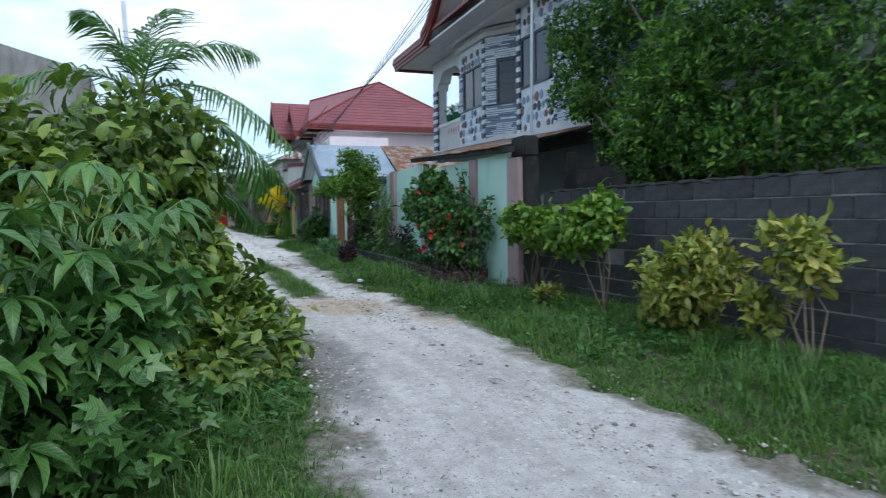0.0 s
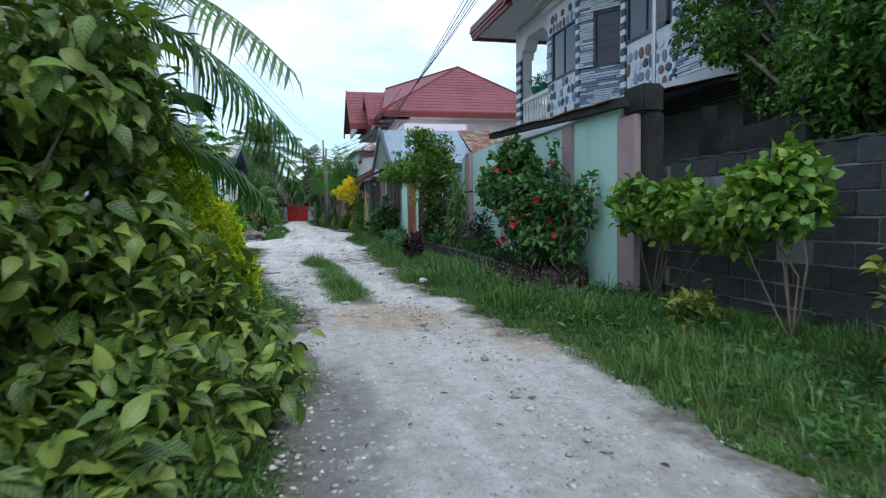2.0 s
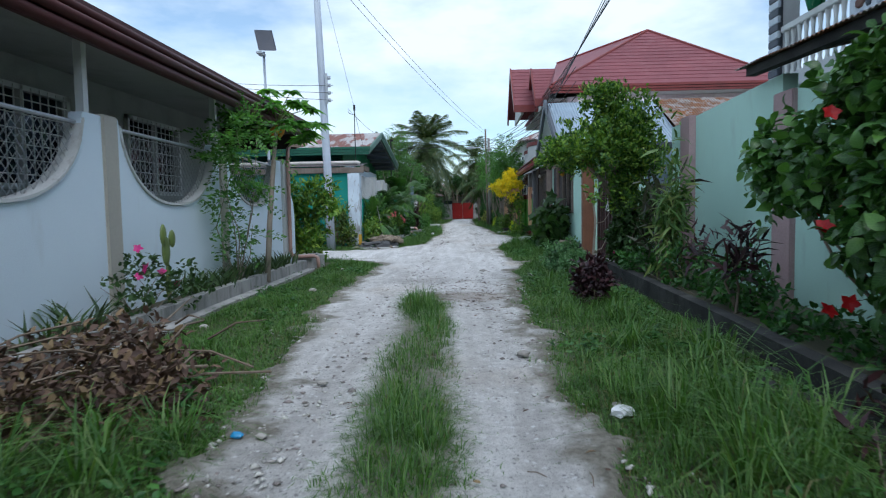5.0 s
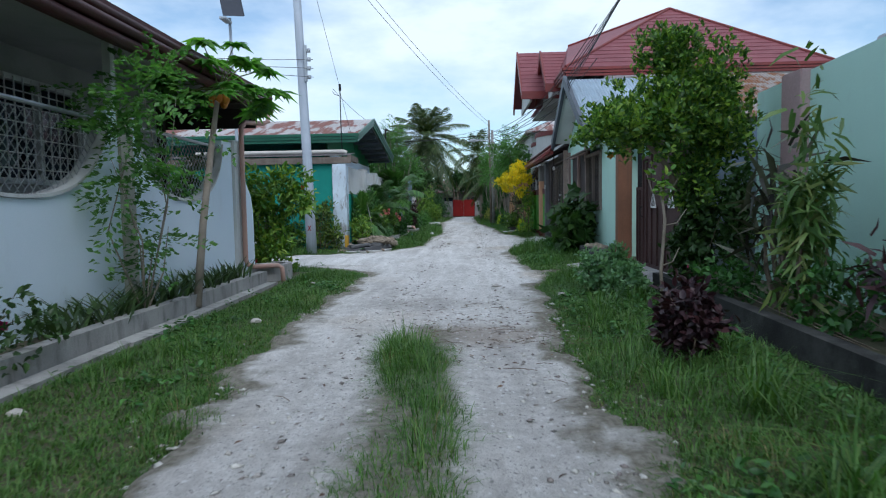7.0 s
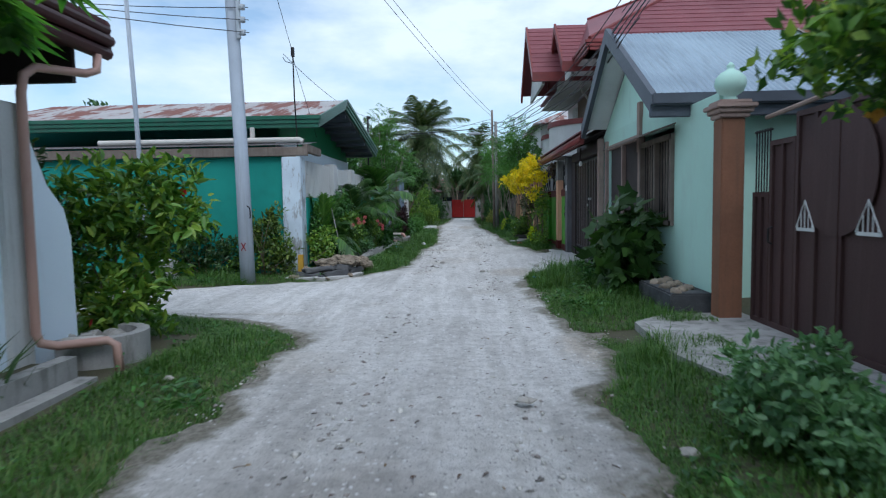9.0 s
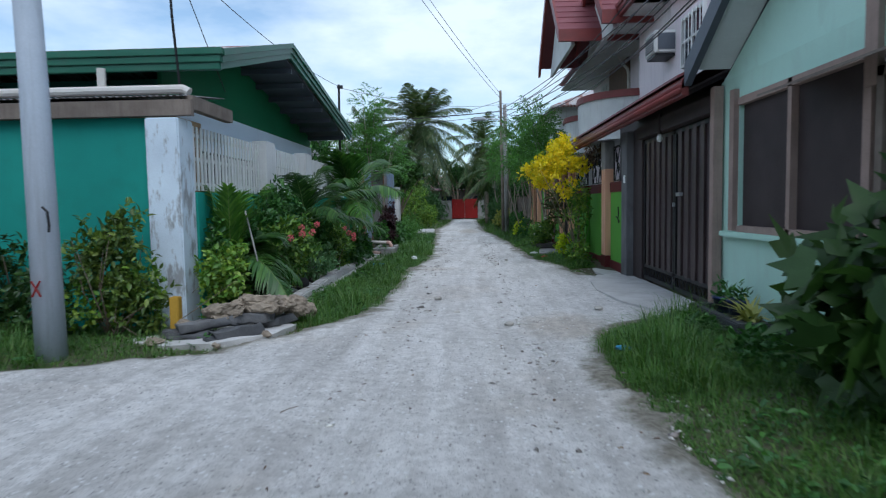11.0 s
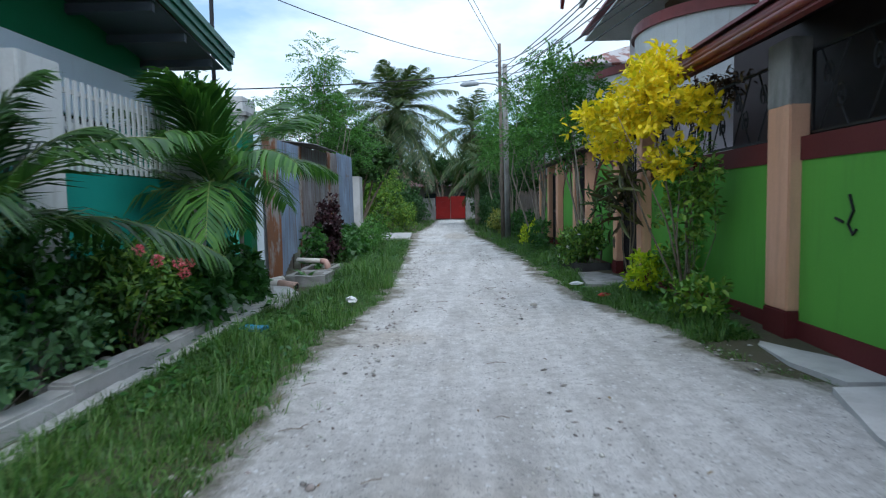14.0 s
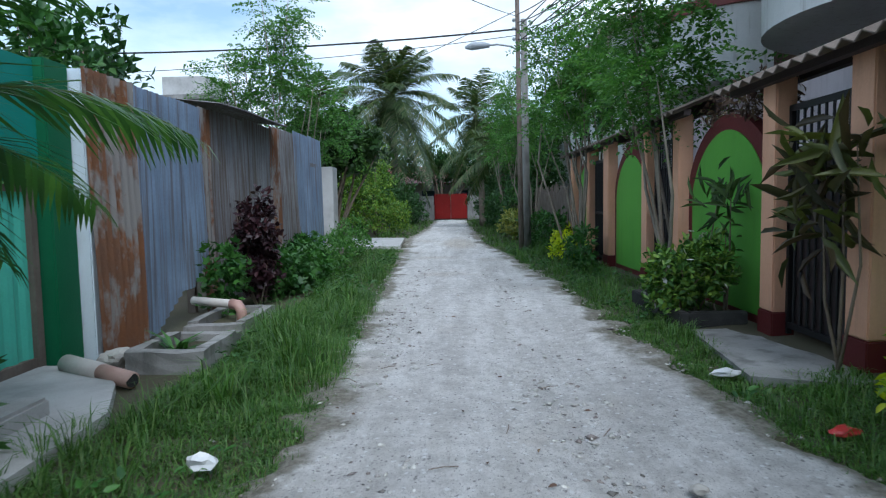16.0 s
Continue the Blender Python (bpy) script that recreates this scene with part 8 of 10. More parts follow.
# ---- plants beside the white wall and the start of the lane ----
def left_start():
    plant("hedge_shrub", (-.9, 5.0, 0), [(-1.1, 5.4, 1.15, 1.15, 1.4, 1.15), (-.2, 6.3, .42, .85, 1.1, .5), (-.5, 6.3, 1.35, .72, .95, .85), (-.45, 6.0, 1.85, .6, .7, .45), (-1.7, 4.4, 1.3, 1.2, 1.2, 1.05), (-.4, 5.0, .3, .85, .8, .4), (-.85, 4.3, .35, .7, .5, .45)], L_HEDGE,
          "dense hedge shrub with yellow-green ovate leaves", clumps=2150, per=8, length=.15, width=.085, shape="ovate", stem=18, shell=.6, rise=-.35, flat=.9, seed=1)
    plant("wild_vine", (-1.2, 3.2, 0), [(-.6, 3.5, .3, .7, .6, .3), (-1.2, 2.9, .4, .7, .6, .4), (-.5, 2.75, .62, .42, .35, .5), (-.9, 2.6, .7, .4, .35, .45), (-.35, 2.9, .95, .3, .3, .28)], L_CASSAVA, "low wild creeper with lobed leaves", "vine", clumps=900, per=5, length=.095, width=.09, shape="palmate", stem=10, thick=.006, seed=3)
    g0 = np.random.default_rng(70)
    lobed_plant((-.5, 3.0, 0), [(-.42 + .34 * math.cos(k * 2.4) * (.4 + .6 * (k % 3) / 2), 3.02 + .36 * math.sin(k * 2.4), 1.50 - .02 * k + g0.normal() * .05) for k in range(44)], .19, L_CASSAVA, "cassava with broad hands of leaflets before the hedge", 71)
    lobed_plant((-1.0, 2.6, 0), [(-.95 + .35 * math.cos(k * 2.4), 2.5 + .36 * math.sin(k * 2.4), 1.40 - .025 * k + g0.normal() * .05) for k in range(44)], .20, L_CASSAVA, "cassava with broad hands of leaflets before the hedge", 72)
    plant("low_croton", (.05, 4.6, 0), [(.0, 4.55, .2, .42, .4, .24), (.4, 5.3, .22, .3, .5, .24), (.5, 6.3, .25, .3, .6, .28)], L_HEDGE, "low croton shoots spreading from the hedge foot", clumps=230, per=7, length=.15, width=.075, shape="ovate", stem=6, thick=.008, rise=-.1, flat=.9, seed=73)
    for k, (x, y, h, w) in enumerate(((-.2, 8.2, 1.72, .48), (.1, 9.1, 1.1, .28))):
        plant("golden_duranta", (x, y, 0), [(x, y, h * .55, w, w * 1.05, h * .48), (x - .05, y + .1, h * .85, w * .6, w * .6, h * .25), (x + .1, y - .1, h * .3, w * .95, w, h * .3)], L_GOLD,
              "golden-leaved duranta bush in bright yellow green", group="golden bushes", clumps=1300, per=8, length=.06, width=.032, shape="diamond", stem=10, shell=.7, rise=.5, seed=5 + k)
    palm("areca_palm", (-.62, 7.4, 0), (-.6, 7.4, 2.6), 11, 1.65, L_PALM, "slender areca palm with arching feather fronds", leaflet=.42, width=.026, trunk=.05, pairs=36, rise=(-.25, 1.56), droop=.85, seed=4,
         headings=[2.9, -.05, .5, -.6, 3.6, 1.5, -1.2, .2, 2.0, 3.3, .6])
    palm("areca_palm", (-.4, 7.75, 0), (-.42, 7.6, 1.6), 7, 1.15, L_PALM, "low second stem of the areca palm with hanging fronds", leaflet=.38, width=.035, trunk=.04, pairs=32, rise=(.3, 1.35), droop=.75, seed=14)
    # dry heap
    ob = thing("dry_leaf_heap", (-.4, 11.9, 0), "heap of dried brown leaves and cut branches", "leaf heap")
    g = np.random.default_rng(12)
    bm = bmesh.new()
    for k in range(26):
        a = g.random() * 6.28
        p = Vector((-.5 + g.normal() * .4, 11.9 + g.normal() * .5, .12 + g.random() * .32))
        d = Vector((math.cos(a), math.sin(a), g.uniform(-.2, .35))) * g.uniform(.25, .5)
        tube(bm, [p - d, p + Vector((0, 0, .05)), p + d], [.009, .008, .003], 5)
    tagged(part("twig_tangle", bm, BARK, ob), kind="stuff")
    np_part("leaves", foliage(g, [(-.55, 12.0, .12, .7, .8, .46), (-.3, 11.5, .1, .6, .7, .3), (-.75, 11.2, .08, .4, .6, .2)], 800, 5, .085, .042, "oval", rise=-.1, shell=.3), L_DRY, ob)
    # bed by the white wall
    c = thing("cactus", (-1.52, 14.85, .18), "prickly pear cactus with flat paddles", "cactus")
    for dx, dy, z, h, r in ((0, 0, .18, .5, .05), (0, -.03, .62, .34, .085), (-.0, .12, .82, .2, .07), (.02, -.12, .85, .24, .06)):
        bm = bmesh.new()
        made = bmesh.ops.create_uvsphere(bm, u_segments=12, v_segments=8, radius=1)["verts"]
        for v in made:
            v.co = Vector((v.co.x * .025, v.co.y * r, v.co.z * h / 2)) + Vector((-1.52 + dx, 14.85 + dy, z + h / 2))
        part("paddle", bm, STEM, c, smooth=True)
    g = np.random.default_rng(13)
    def tuft(x, y, z, n, length, name="spider_lily", label="clump of strap-leaved spider lilies", mat=L_DRACAENA, wide=.028, rise=.9):
        t = thing(name, (x, y, z), label, "plant", "strap-leaved clumps")
        p = np.column_stack([g.normal(size=n) * .07 + x, g.normal(size=n) * .1 + y, np.full(n, z)])
        a = g.random(n) * 6.28
        d = np.column_stack([np.cos(a) * .55, np.sin(a) * .55, np.full(n, rise)])
        np_part("leaves", leaf_set(p, d, np.column_stack([-np.cos(a), -np.sin(a), np.full(n, .6)]), length * g.uniform(.6, 1.1, n), wide, "strap"), mat, t)
    for k in range(11):
        tuft(-1.58 + .03 * (k % 3), 15.7 + k * .38, .16, 34, .5)
    tuft(-1.5, 13.2, .12, 40, .6)
    tuft(-1.45, 12.7, .1, 30, .5)
    tuft(-1.35, 12.2, .1, 12, .35)
    plant("bougainvillea", (-1.45, 14.1, .15), [(-1.4, 14.0, .5, .25, .55, .35), (-1.35, 14.9, .42, .2, .6, .25)], L_DARK, "small rose bush with dark leaves and magenta flowers", clumps=120, per=5, length=.07, width=.045, stem=7, thick=.007, seed=15,
          bloom=MAGENTA_BLOOM, blooms=7, bloom_size=.055)
    plant("dracaena", (-.75, 10.0, 0), [(-.72, 10.0, .75, .3, .3, .5)], L_DRACAENA, "young dracaena with narrow dark leaves", clumps=36, per=6, length=.26, width=.03, shape="strap", stem=3, seed=16)
    # papaya
    p = thing("papaya_tree", (-1.4, 17.75, .1), "young papaya tree leaning on the white wall", "tree")
    bm = bmesh.new()
    crown = Vector((-1.5, 19.0, 2.75))
    tube(bm, [(-1.35, 17.75, .1), (-1.4, 18.1, 1.0), (-1.46, 18.6, 2.0), crown], [.05, .045, .04, .03], 8)
    part("trunk", bm, PALE_BARK, p, smooth=True)
    sets = []
    g2 = np.random.default_rng(17)
    for k in range(36):
        a = k * 2.4
        d = Vector((math.cos(a), math.sin(a), g2.uniform(-.5, .9))).normalized()
        tip = crown + d * g2.uniform(.45, .85) + Vector((0, 0, .05))
        bm = bmesh.new()
        tube(bm, [crown, crown + d * .3 + Vector((0, 0, .07)), tip], [.011, .009, .006], 5)
        part("leaf_stalk", bm, STEM, p)
        n = 9
        ang = np.linspace(-2.5, 2.5, n)
        h = np.array([d.x, d.y, 0]) / math.hypot(d.x, d.y)
        side = np.array([-h[1], h[0], 0])
        tilt = np.array([h[0] * .3, h[1] * .3, 1.0]) + g2.normal(size=3) * .3
        dirs = np.cos(ang)[:, None] * h + np.sin(ang)[:, None] * side + np.array([0, 0, -.3]) + g2.normal(size=(n, 3)) * .08
        sets.append(leaf_set(np.repeat(np.array(tip)[None], n, 0), dirs, np.tile(tilt, (n, 1)) + g2.normal(size=(n, 3)) * .15, g2.uniform(.28, .40) * (1 - .12 * np.abs(ang)), .19, "palmate"))
    np_part("leaves", merge(sets), L_PAPAYA, p)
    for k in range(5):
        a = k * 1.25
        bm = bmesh.new()
        bmesh.ops.create_uvsphere(bm, u_segments=10, v_segments=8, radius=1)
        for v in bm.verts:
            v.co = Vector((v.co.x * .05, v.co.y * .05, v.co.z * .08)) + crown + Vector((.09 * math.cos(a), .09 * math.sin(a), -.12 - .04 * (k % 2)))
        part("fruit", bm, ORANGE_BLOOM, p, "small ripening papaya", smooth=True)
    feather_tree((-1.5, 16.9, .15), [(-1.5, 16.7, 1.6, .25, .35, .7), (-1.4, 16.9, 2.35, .4, .6, .3), (-1.45, 17.1, .9, .2, .25, .3)], 62, "spindly moringa sapling against the white wall", 18, 7, .011)
    plant("corner_shrub", (-2.1, 22.1, 0), [(-2.1, 22.1, .85, .85, .55, .75), (-1.65, 22.0, 1.5, .55, .5, .45), (-2.4, 22.2, 1.45, .5, .5, .5), (-1.75, 21.7, .4, .45, .4, .35), (-1.3, 22.0, 1.3, .35, .35, .3)], L_CORNER, "broad leafy shrub at the street corner", clumps=480, per=8, length=.15, width=.06, stem=9, seed=19, bloom=RED_BLOOM, blooms=7, bloom_size=.05)
    plant("dark_shrub", (-2.3, 27.75, 0), [(-2.25, 27.75, .55, .32, .3, .5), (-2.15, 27.75, 1.1, .28, .24, .38), (-2.5, 27.7, .9, .22, .22, .4), (-1.85, 27.7, .45, .2, .2, .4)], L_HEDGE, "leggy green shrub against the teal wall and white post", clumps=300, per=7, length=.095, width=.05, stem=10, thick=.009, shell=.25, seed=20)
    plant("dark_shrub", (-3.6, 27.8, 0), [(-3.7, 27.8, .6, .8, .35, .6), (-4.6, 27.8, .7, .6, .35, .6), (-3.0, 27.7, .4, .4, .3, .4)], L_DARK, "dark shrub against the teal wall", clumps=420, per=7, length=.11, width=.05, stem=8, seed=120)
    plant("yard_shrub", (-2.5, 21.2, 0), [(-2.45, 21.1, 1.2, .5, .3, .8), (-2.9, 21.3, 1.5, .5, .4, .6)], L_DARK, "dark shrub behind the end of the white wall", clumps=420, per=7, length=.11, width=.05, stem=8, seed=121)
    plant("yard_tree", (-6.2, 22.5, 0), [(-6.2, 22.5, 2.6, 1.1, 1.0, .8), (-6.8, 22.3, 3.4, .9, .9, .5)], L_MID, "small yard tree behind the bungalow", "tree", clumps=260, per=7, length=.13, width=.06, stem=6, thick=.04, seed=21)


def flower_heads(ob, spots, mat, seed):
    """Round heads of many small petals."""
    g = np.random.default_rng(seed)
    for at in spots:
        u = unit(g.normal(size=(70, 3)) + np.array([.25, -.25, .4]))
        np_part("flower_head", leaf_set(np.array(at) + u * .034, u + g.normal(size=(70, 3)) * .5, u, .026 * g.uniform(.7, 1.2, 70), .018, "oval"), mat, ob)


def left_garden():
    g = np.random.default_rng(30)
    palm("young_palm", (-1.42, 28.9, 0), (-1.42, 28.9, .7), 6, 1.05, L_BRIGHT_PALM, "young upright palm with bright green fronds", leaflet=.26, width=.03, trunk=.035, pairs=34, rise=(1.25, 1.54), droop=.12, seed=32, ahead=1.8)
    palm("young_palm", (-1.36, 29.1, 0), (-1.36, 29.1, .75), 7, .8, L_PALM, "low palm with arching green fronds over the kerb", leaflet=.32, width=.032, trunk=.035, pairs=34, rise=(.15, 1.1), droop=.75, seed=132, ahead=.9,
         headings=[-.5, .5, 1.1, 2.2, 1.4, 1.7, .8])
    palm("garden_palm", (-1.4, 32.5, 0), (-1.4, 32.5, 1.1), 10, 1.45, L_PALM_DEEP, "garden palm with narrow dark arching fronds", leaflet=.36, width=.03, trunk=.045, pairs=40, rise=(.35, 1.5), droop=.55, seed=33, ahead=1.0,
         headings=[.4, 1.4, -.9, 2.3, .0, 3.2, 1.0, -1.6, 1.9, .7])
    palm("garden_palm", (-1.2, 35.8, 0), (-1.17, 35.78, 1.4), 20, 1.9, L_PALM, "large garden palm spreading over the fence", leaflet=.46, width=.036, trunk=.05, wood=STEM, pairs=42, rise=(.1, 1.5), droop=.6, seed=34, ahead=1.1,
         headings=[-1.7, 2.4, -2.3, 1.7, -1.25, 3.4, 1.4, -2.9, .9, -.7, 1.6, -1.5, 2.2, .4, 3.3, .9, 2.0, -1.9, -2.5, -1.6, -2.9, -2.2, -1.2])
    bush = plant("ixora_bush", (-1.25, 30.4, 0), [(-1.15, 30.3, .85, .34, .55, .38), (-1.2, 31.0, .8, .32, .5, .4), (-1.2, 30.6, .45, .25, .5, .3)], L_IXORA, "ixora bush with coral pink flower heads", clumps=520, per=7, length=.09, width=.045, stem=9, seed=35)
    flower_heads(bush, [(-.82, 30.05, 1.0), (-.9, 30.3, 1.08), (-.8, 30.55, 1.0), (-.86, 31.1, 1.1), (-.95, 29.9, .95)], PINK_BLOOM, 5)
    bush = plant("ixora_bush", (-1.2, 33.9, 0), [(-1.15, 33.9, .6, .3, .6, .45), (-1.2, 34.6, .5, .3, .5, .4)], L_IXORA, "ixora bush with coral pink flower heads", clumps=380, per=7, length=.085, width=.04, stem=7, seed=36)
    flower_heads(bush, [(-.85, 33.7, .85), (-.82, 34.0, .8), (-.86, 34.3, .78), (-.9, 33.5, .95), (-.84, 34.15, .7)], PINK_BLOOM, 6)
    plant("garden_shrub", (-1.45, 29.6, 0), [(-1.42, 29.3, .75, .24, .5, .7), (-1.42, 30.3, .9, .24, .6, .72), (-1.42, 31.6, .9, .22, .5, .7), (-1.4, 32.7, .75, .24, .6, .6), (-1.4, 33.8, .6, .24, .6, .5), (-1.4, 35.0, .5, .24, .6, .45), (-1.3, 29.2, .45, .2, .4, .42), (-1.48, 28.7, .8, .14, .25, .65), (-1.42, 30.9, 1.5, .16, .35, .35)], L_MID, "leafy dark green garden shrub against the teal fence", clumps=1500, per=7, length=.10, width=.055, stem=12, seed=37)
    plant("dusty_shrub", (-1.15, 32.0, 0), [(-1.1, 32.0, .4, .25, .5, .38), (-1.1, 29.6, .3, .2, .4, .3), (-1.15, 33.0, .35, .22, .45, .33)], L_VERGE, "low grey-green shrub behind the kerb", clumps=260, per=7, length=.075, width=.05, stem=6, thick=.006, seed=137)
    rod = thing("leaning_rod", (-.92, 28.95, .1), "thin pale plastic rod leaning among the garden plants", "rod")
    bm = bmesh.new()
    tube(bm, [Vector((-1.0, 28.95, .1)), Vector((-1.1, 28.9, .8)), Vector((-1.2, 28.85, 1.35))], .011, 8)
    part("rod", bm, KERB_GREY, rod, smooth=True)
    plant("broadleaf_weeds", (-1.2, 35.4, 0), [(-1.15, 35.9, .42, .26, .5, .42), (-1.1, 34.9, .4, .26, .6, .38), (-1.05, 36.4, .35, .2, .4, .32)], L_MID, "low broad-leaved garden weeds", "weeds", clumps=330, per=6, length=.15, width=.12, shape="palmate", stem=0, seed=38)
    plant("corner_weeds", (-1.9, 27.7, 0), [(-1.95, 27.8, .5, .25, .2, .5), (-2.6, 27.7, .35, .5, .25, .35), (-1.25, 28.2, .5, .32, .25, .5), (-1.4, 28.6, .6, .25, .4, .55)], L_BRIGHT, "leafy weeds at the foot of the white post", "weeds", clumps=330, per=6, length=.08, width=.05, stem=4, thick=.006, seed=39)
    plant("purple_shrub", (-1.05, 41.4, 0), [(-1.05, 41.4, .95, .3, .38, .55), (-1.05, 41.5, .5, .25, .35, .4)], L_PURPLE, "dark purple-leaved shrub before the metal fence", clumps=300, per=7, length=.095, width=.055, stem=8, seed=40)
    plant("bean_vine", (-1.1, 40.6, 0), [(-1.15, 40.6, .5, .22, .4, .5), (-1.0, 42.3, .35, .35, .8, .35), (-1.1, 44.2, .4, .4, .9, .4), (-.85, 43.0, .3, .4, .9, .3)], L_MID, "climbing bean vine and weeds along the fence", "vine", clumps=600, per=5, length=.11, width=.09, shape="palmate", stem=0, seed=41)
    plant("roadside_weeds", (-.75, 45.5, 0), [(-.8, 45.3, .45, .45, 1.1, .45), (-.9, 47.5, .5, .5, 1.2, .55), (-.7, 43.8, .25, .35, .8, .25)], L_FEATHER, "bushy roadside weeds with fine leaves", "weeds", clumps=600, per=7, length=.075, width=.035, stem=10, thick=.006, seed=42)
    feather_tree((-2.8, 49, 0), [(-2.9, 49, 4.5, 1.2, 1.0, 1.2), (-2.0, 48.8, 3.7, 1.0, 1.0, .7), (-3.9, 49.2, 4.1, .9, 1.0, .8), (-2.7, 49, 5.7, .8, .7, .8), (-1.7, 49.4, 3.0, .9, .8, .5)], 480, "feathery moringa tree behind the fence", 43, 12)
    plant("breadfruit_tree", (-2.4, 53, 0), [(-2.2, 53, 3.2, 1.3, 1.2, 1.0), (-1.3, 52.8, 2.9, .8, .8, .6), (-3.2, 53, 2.2, 1.2, 1.0, 1.2)], L_DARK, "broad-leaved dark tree behind the fence", "tree", clumps=600, per=6, length=.28, width=.17, shape="palmate", stem=8, thick=.06, seed=44)
    plant("bright_bush", (-1.6, 58.5, 0), [(-1.5, 58, 1.2, 1.0, 1.2, 1.1), (-1.9, 58.5, 2.6, 1.1, 1.2, 1.2), (-.8, 59, .7, .6, 1.2, .7), (-3.0, 58, 1.5, 1.0, 1.0, 1.5)], L_BRIGHT, "bright green bush beside the lane", clumps=1300, per=8, length=.12, width=.06, shape="diamond", stem=9, thick=.02, seed=45)
    plant("backyard_shrub", (-3.5, 40.5, 0), [(-3.2, 40.6, 3.0, .7, .9, .7)], L_MID, "broad leaves showing above the metal fence", clumps=100, per=6, length=.2, width=.09, stem=5, thick=.03, seed=46)


# ---- plants on the side of the houses ----
def right_plants():
    plant("garden_tree", (6.3, 5.6, 0), [(6.1, 6.2, 3.0, 1.0, 1.5, 1.3), (6.0, 4.2, 2.9, .95, 1.4, 1.3), (6.7, 7.4, 3.1, .9, .8, 1.3), (5.75, 7.0, 2.1, .55, 1.0, .6), (6.3, 5.2, 4.3, 1.1, 1.5, .8), (5.7, 5.2, 2.0, .55, 1.1, .5), (5.75, 3.4, 2.1, .6, 1.1, .6), (5.8, 7.3, 2.3, .5, .6, .7), (6.2, 7.7, 3.0, .6, .5, .8), (6.35, 8.6, 2.9, .55, .75, .75), (6.4, 9.2, 4.1, .55, .75, .8), (6.3, 8.3, 4.6, .7, .8, .7), (5.65, 6.6, 2.6, .6, .9, .9), (6.1, 9.5, 3.5, .45, .6, .5), (6.1, 9.7, 4.4, .45, .6, .6), (6.0, 9.0, 3.1, .4, .5, .4)], L_TREE,
          "dense dark green garden tree behind the block wall", "tree", clumps=6900, per=8, length=.09, width=.045, stem=16, thick=.05, shell=.4, seed=50)
    plant("pruned_croton", (4.55, 8.3, 0), [(4.5, 8.55, 1.12, .26, .34, .26), (4.45, 7.75, 1.05, .27, .36, .30), (4.4, 7.1, 1.0, .26, .34, .26)], L_BRIGHT, "pruned shrub with round leaf tufts on bare stems", clumps=250, per=8, length=.12, width=.085, shape="ovate", stem=7, thick=.011, wood=BARK, shell=.5, seed=51)
    plant("pruned_croton", (4.4, 6.2, 0), [(4.3, 6.25, 1.2, .28, .36, .32), (4.35, 6.75, 1.0, .2, .26, .24)], L_BRIGHT, "pruned shrub with round leaf tufts on bare stems", clumps=190, per=8, length=.12, width=.085, shape="ovate", stem=5, thick=.012, wood=BARK, shell=.5, seed=52)
    plant("variegated_croton", (4.3, 4.9, 0), [(4.25, 4.75, .55, .4, .5, .4), (4.3, 4.55, .8, .3, .4, .25), (4.35, 5.1, .35, .3, .4, .3)], L_VARIEG, "variegated croton with yellow-edged leaves", clumps=260, per=7, length=.13, width=.065, shape="ovate", stem=10, thick=.012, seed=53)
    plant("yellow_croton", (4.3, 3.4, 0), [(4.3, 3.62, 1.0, .2, .28, .2), (4.3, 3.45, .82, .2, .2, .16), (4.2, 3.85, .45, .13, .15, .3)], L_VARIEG, "tall croton with yellow and green leaves", clumps=95, per=7, length=.13, width=.07, stem=7, thick=.012, seed=154)
    plant("yellow_croton", (4.0, 6.9, 0), [(4.05, 6.9, .22, .18, .18, .18)], L_VARIEG, "small yellow croton in the grass", clumps=36, per=6, length=.11, width=.055, stem=3, thick=.008, seed=54)
    plant("hibiscus_bush", (4.25, 11.0, .2), [(4.27, 12.1, 1.5, .34, .75, .48), (4.25, 11.5, 1.25, .38, .65, .7), (4.24, 12.85, 1.45, .3, .5, .38), (4.28, 10.9, .75, .36, .6, .6), (4.22, 11.7, 1.9, .3, .5, .28)], L_HIB, "large spreading hibiscus bush with red flowers", clumps=920, per=7, length=.115, width=.078, shape="ovate", stem=14, shell=.3, rise=-.1, seed=55, bloom=RED_BLOOM, blooms=36, bloom_size=.062)
    plant("hibiscus_bush", (4.45, 10.2, .15), [(4.45, 10.85, 1.4, .16, .25, .75), (4.45, 10.5, 1.2, .14, .2, .55), (4.5, 9.95, 1.1, .12, .25, .5), (4.4, 10.3, .5, .25, .4, .35)], L_HIB, "tall hibiscus stems with red flowers against the mint wall", clumps=170, per=6, length=.105, width=.07, shape="ovate", stem=9, shell=.2, rise=-.3, seed=56, bloom=RED_BLOOM, blooms=14, bloom_size=.06)
    plant("dead_creeper", (3.6, 9.9, 0), [(3.7, 10.1, .2, .35, 1.0, .2), (3.9, 9.2, .2, .4, .5, .2)], L_PURPLE, "low purple and brown creeper over the planter edge", "vine", clumps=110, per=6, length=.12, width=.03, shape="strap", stem=9, thick=.006, seed=58)
    # bed along the mint wall
    plant("bed_weeds", (4.3, 14.2, .22), [(4.35, 14.0, .45, .3, .8, .3), (4.4, 15.5, .45, .3, .7, .3), (4.3, 17.2, .4, .3, .8, .25), (4.3, 12.3, .3, .35, 1.3, .12)], L_MID, "mixed green weeds in the planter bed", "weeds", clumps=430, per=6, length=.09, width=.045, stem=8, thick=.006, floor=.24, seed=59, bloom=MAGENTA_BLOOM, blooms=5, bloom_size=.03)
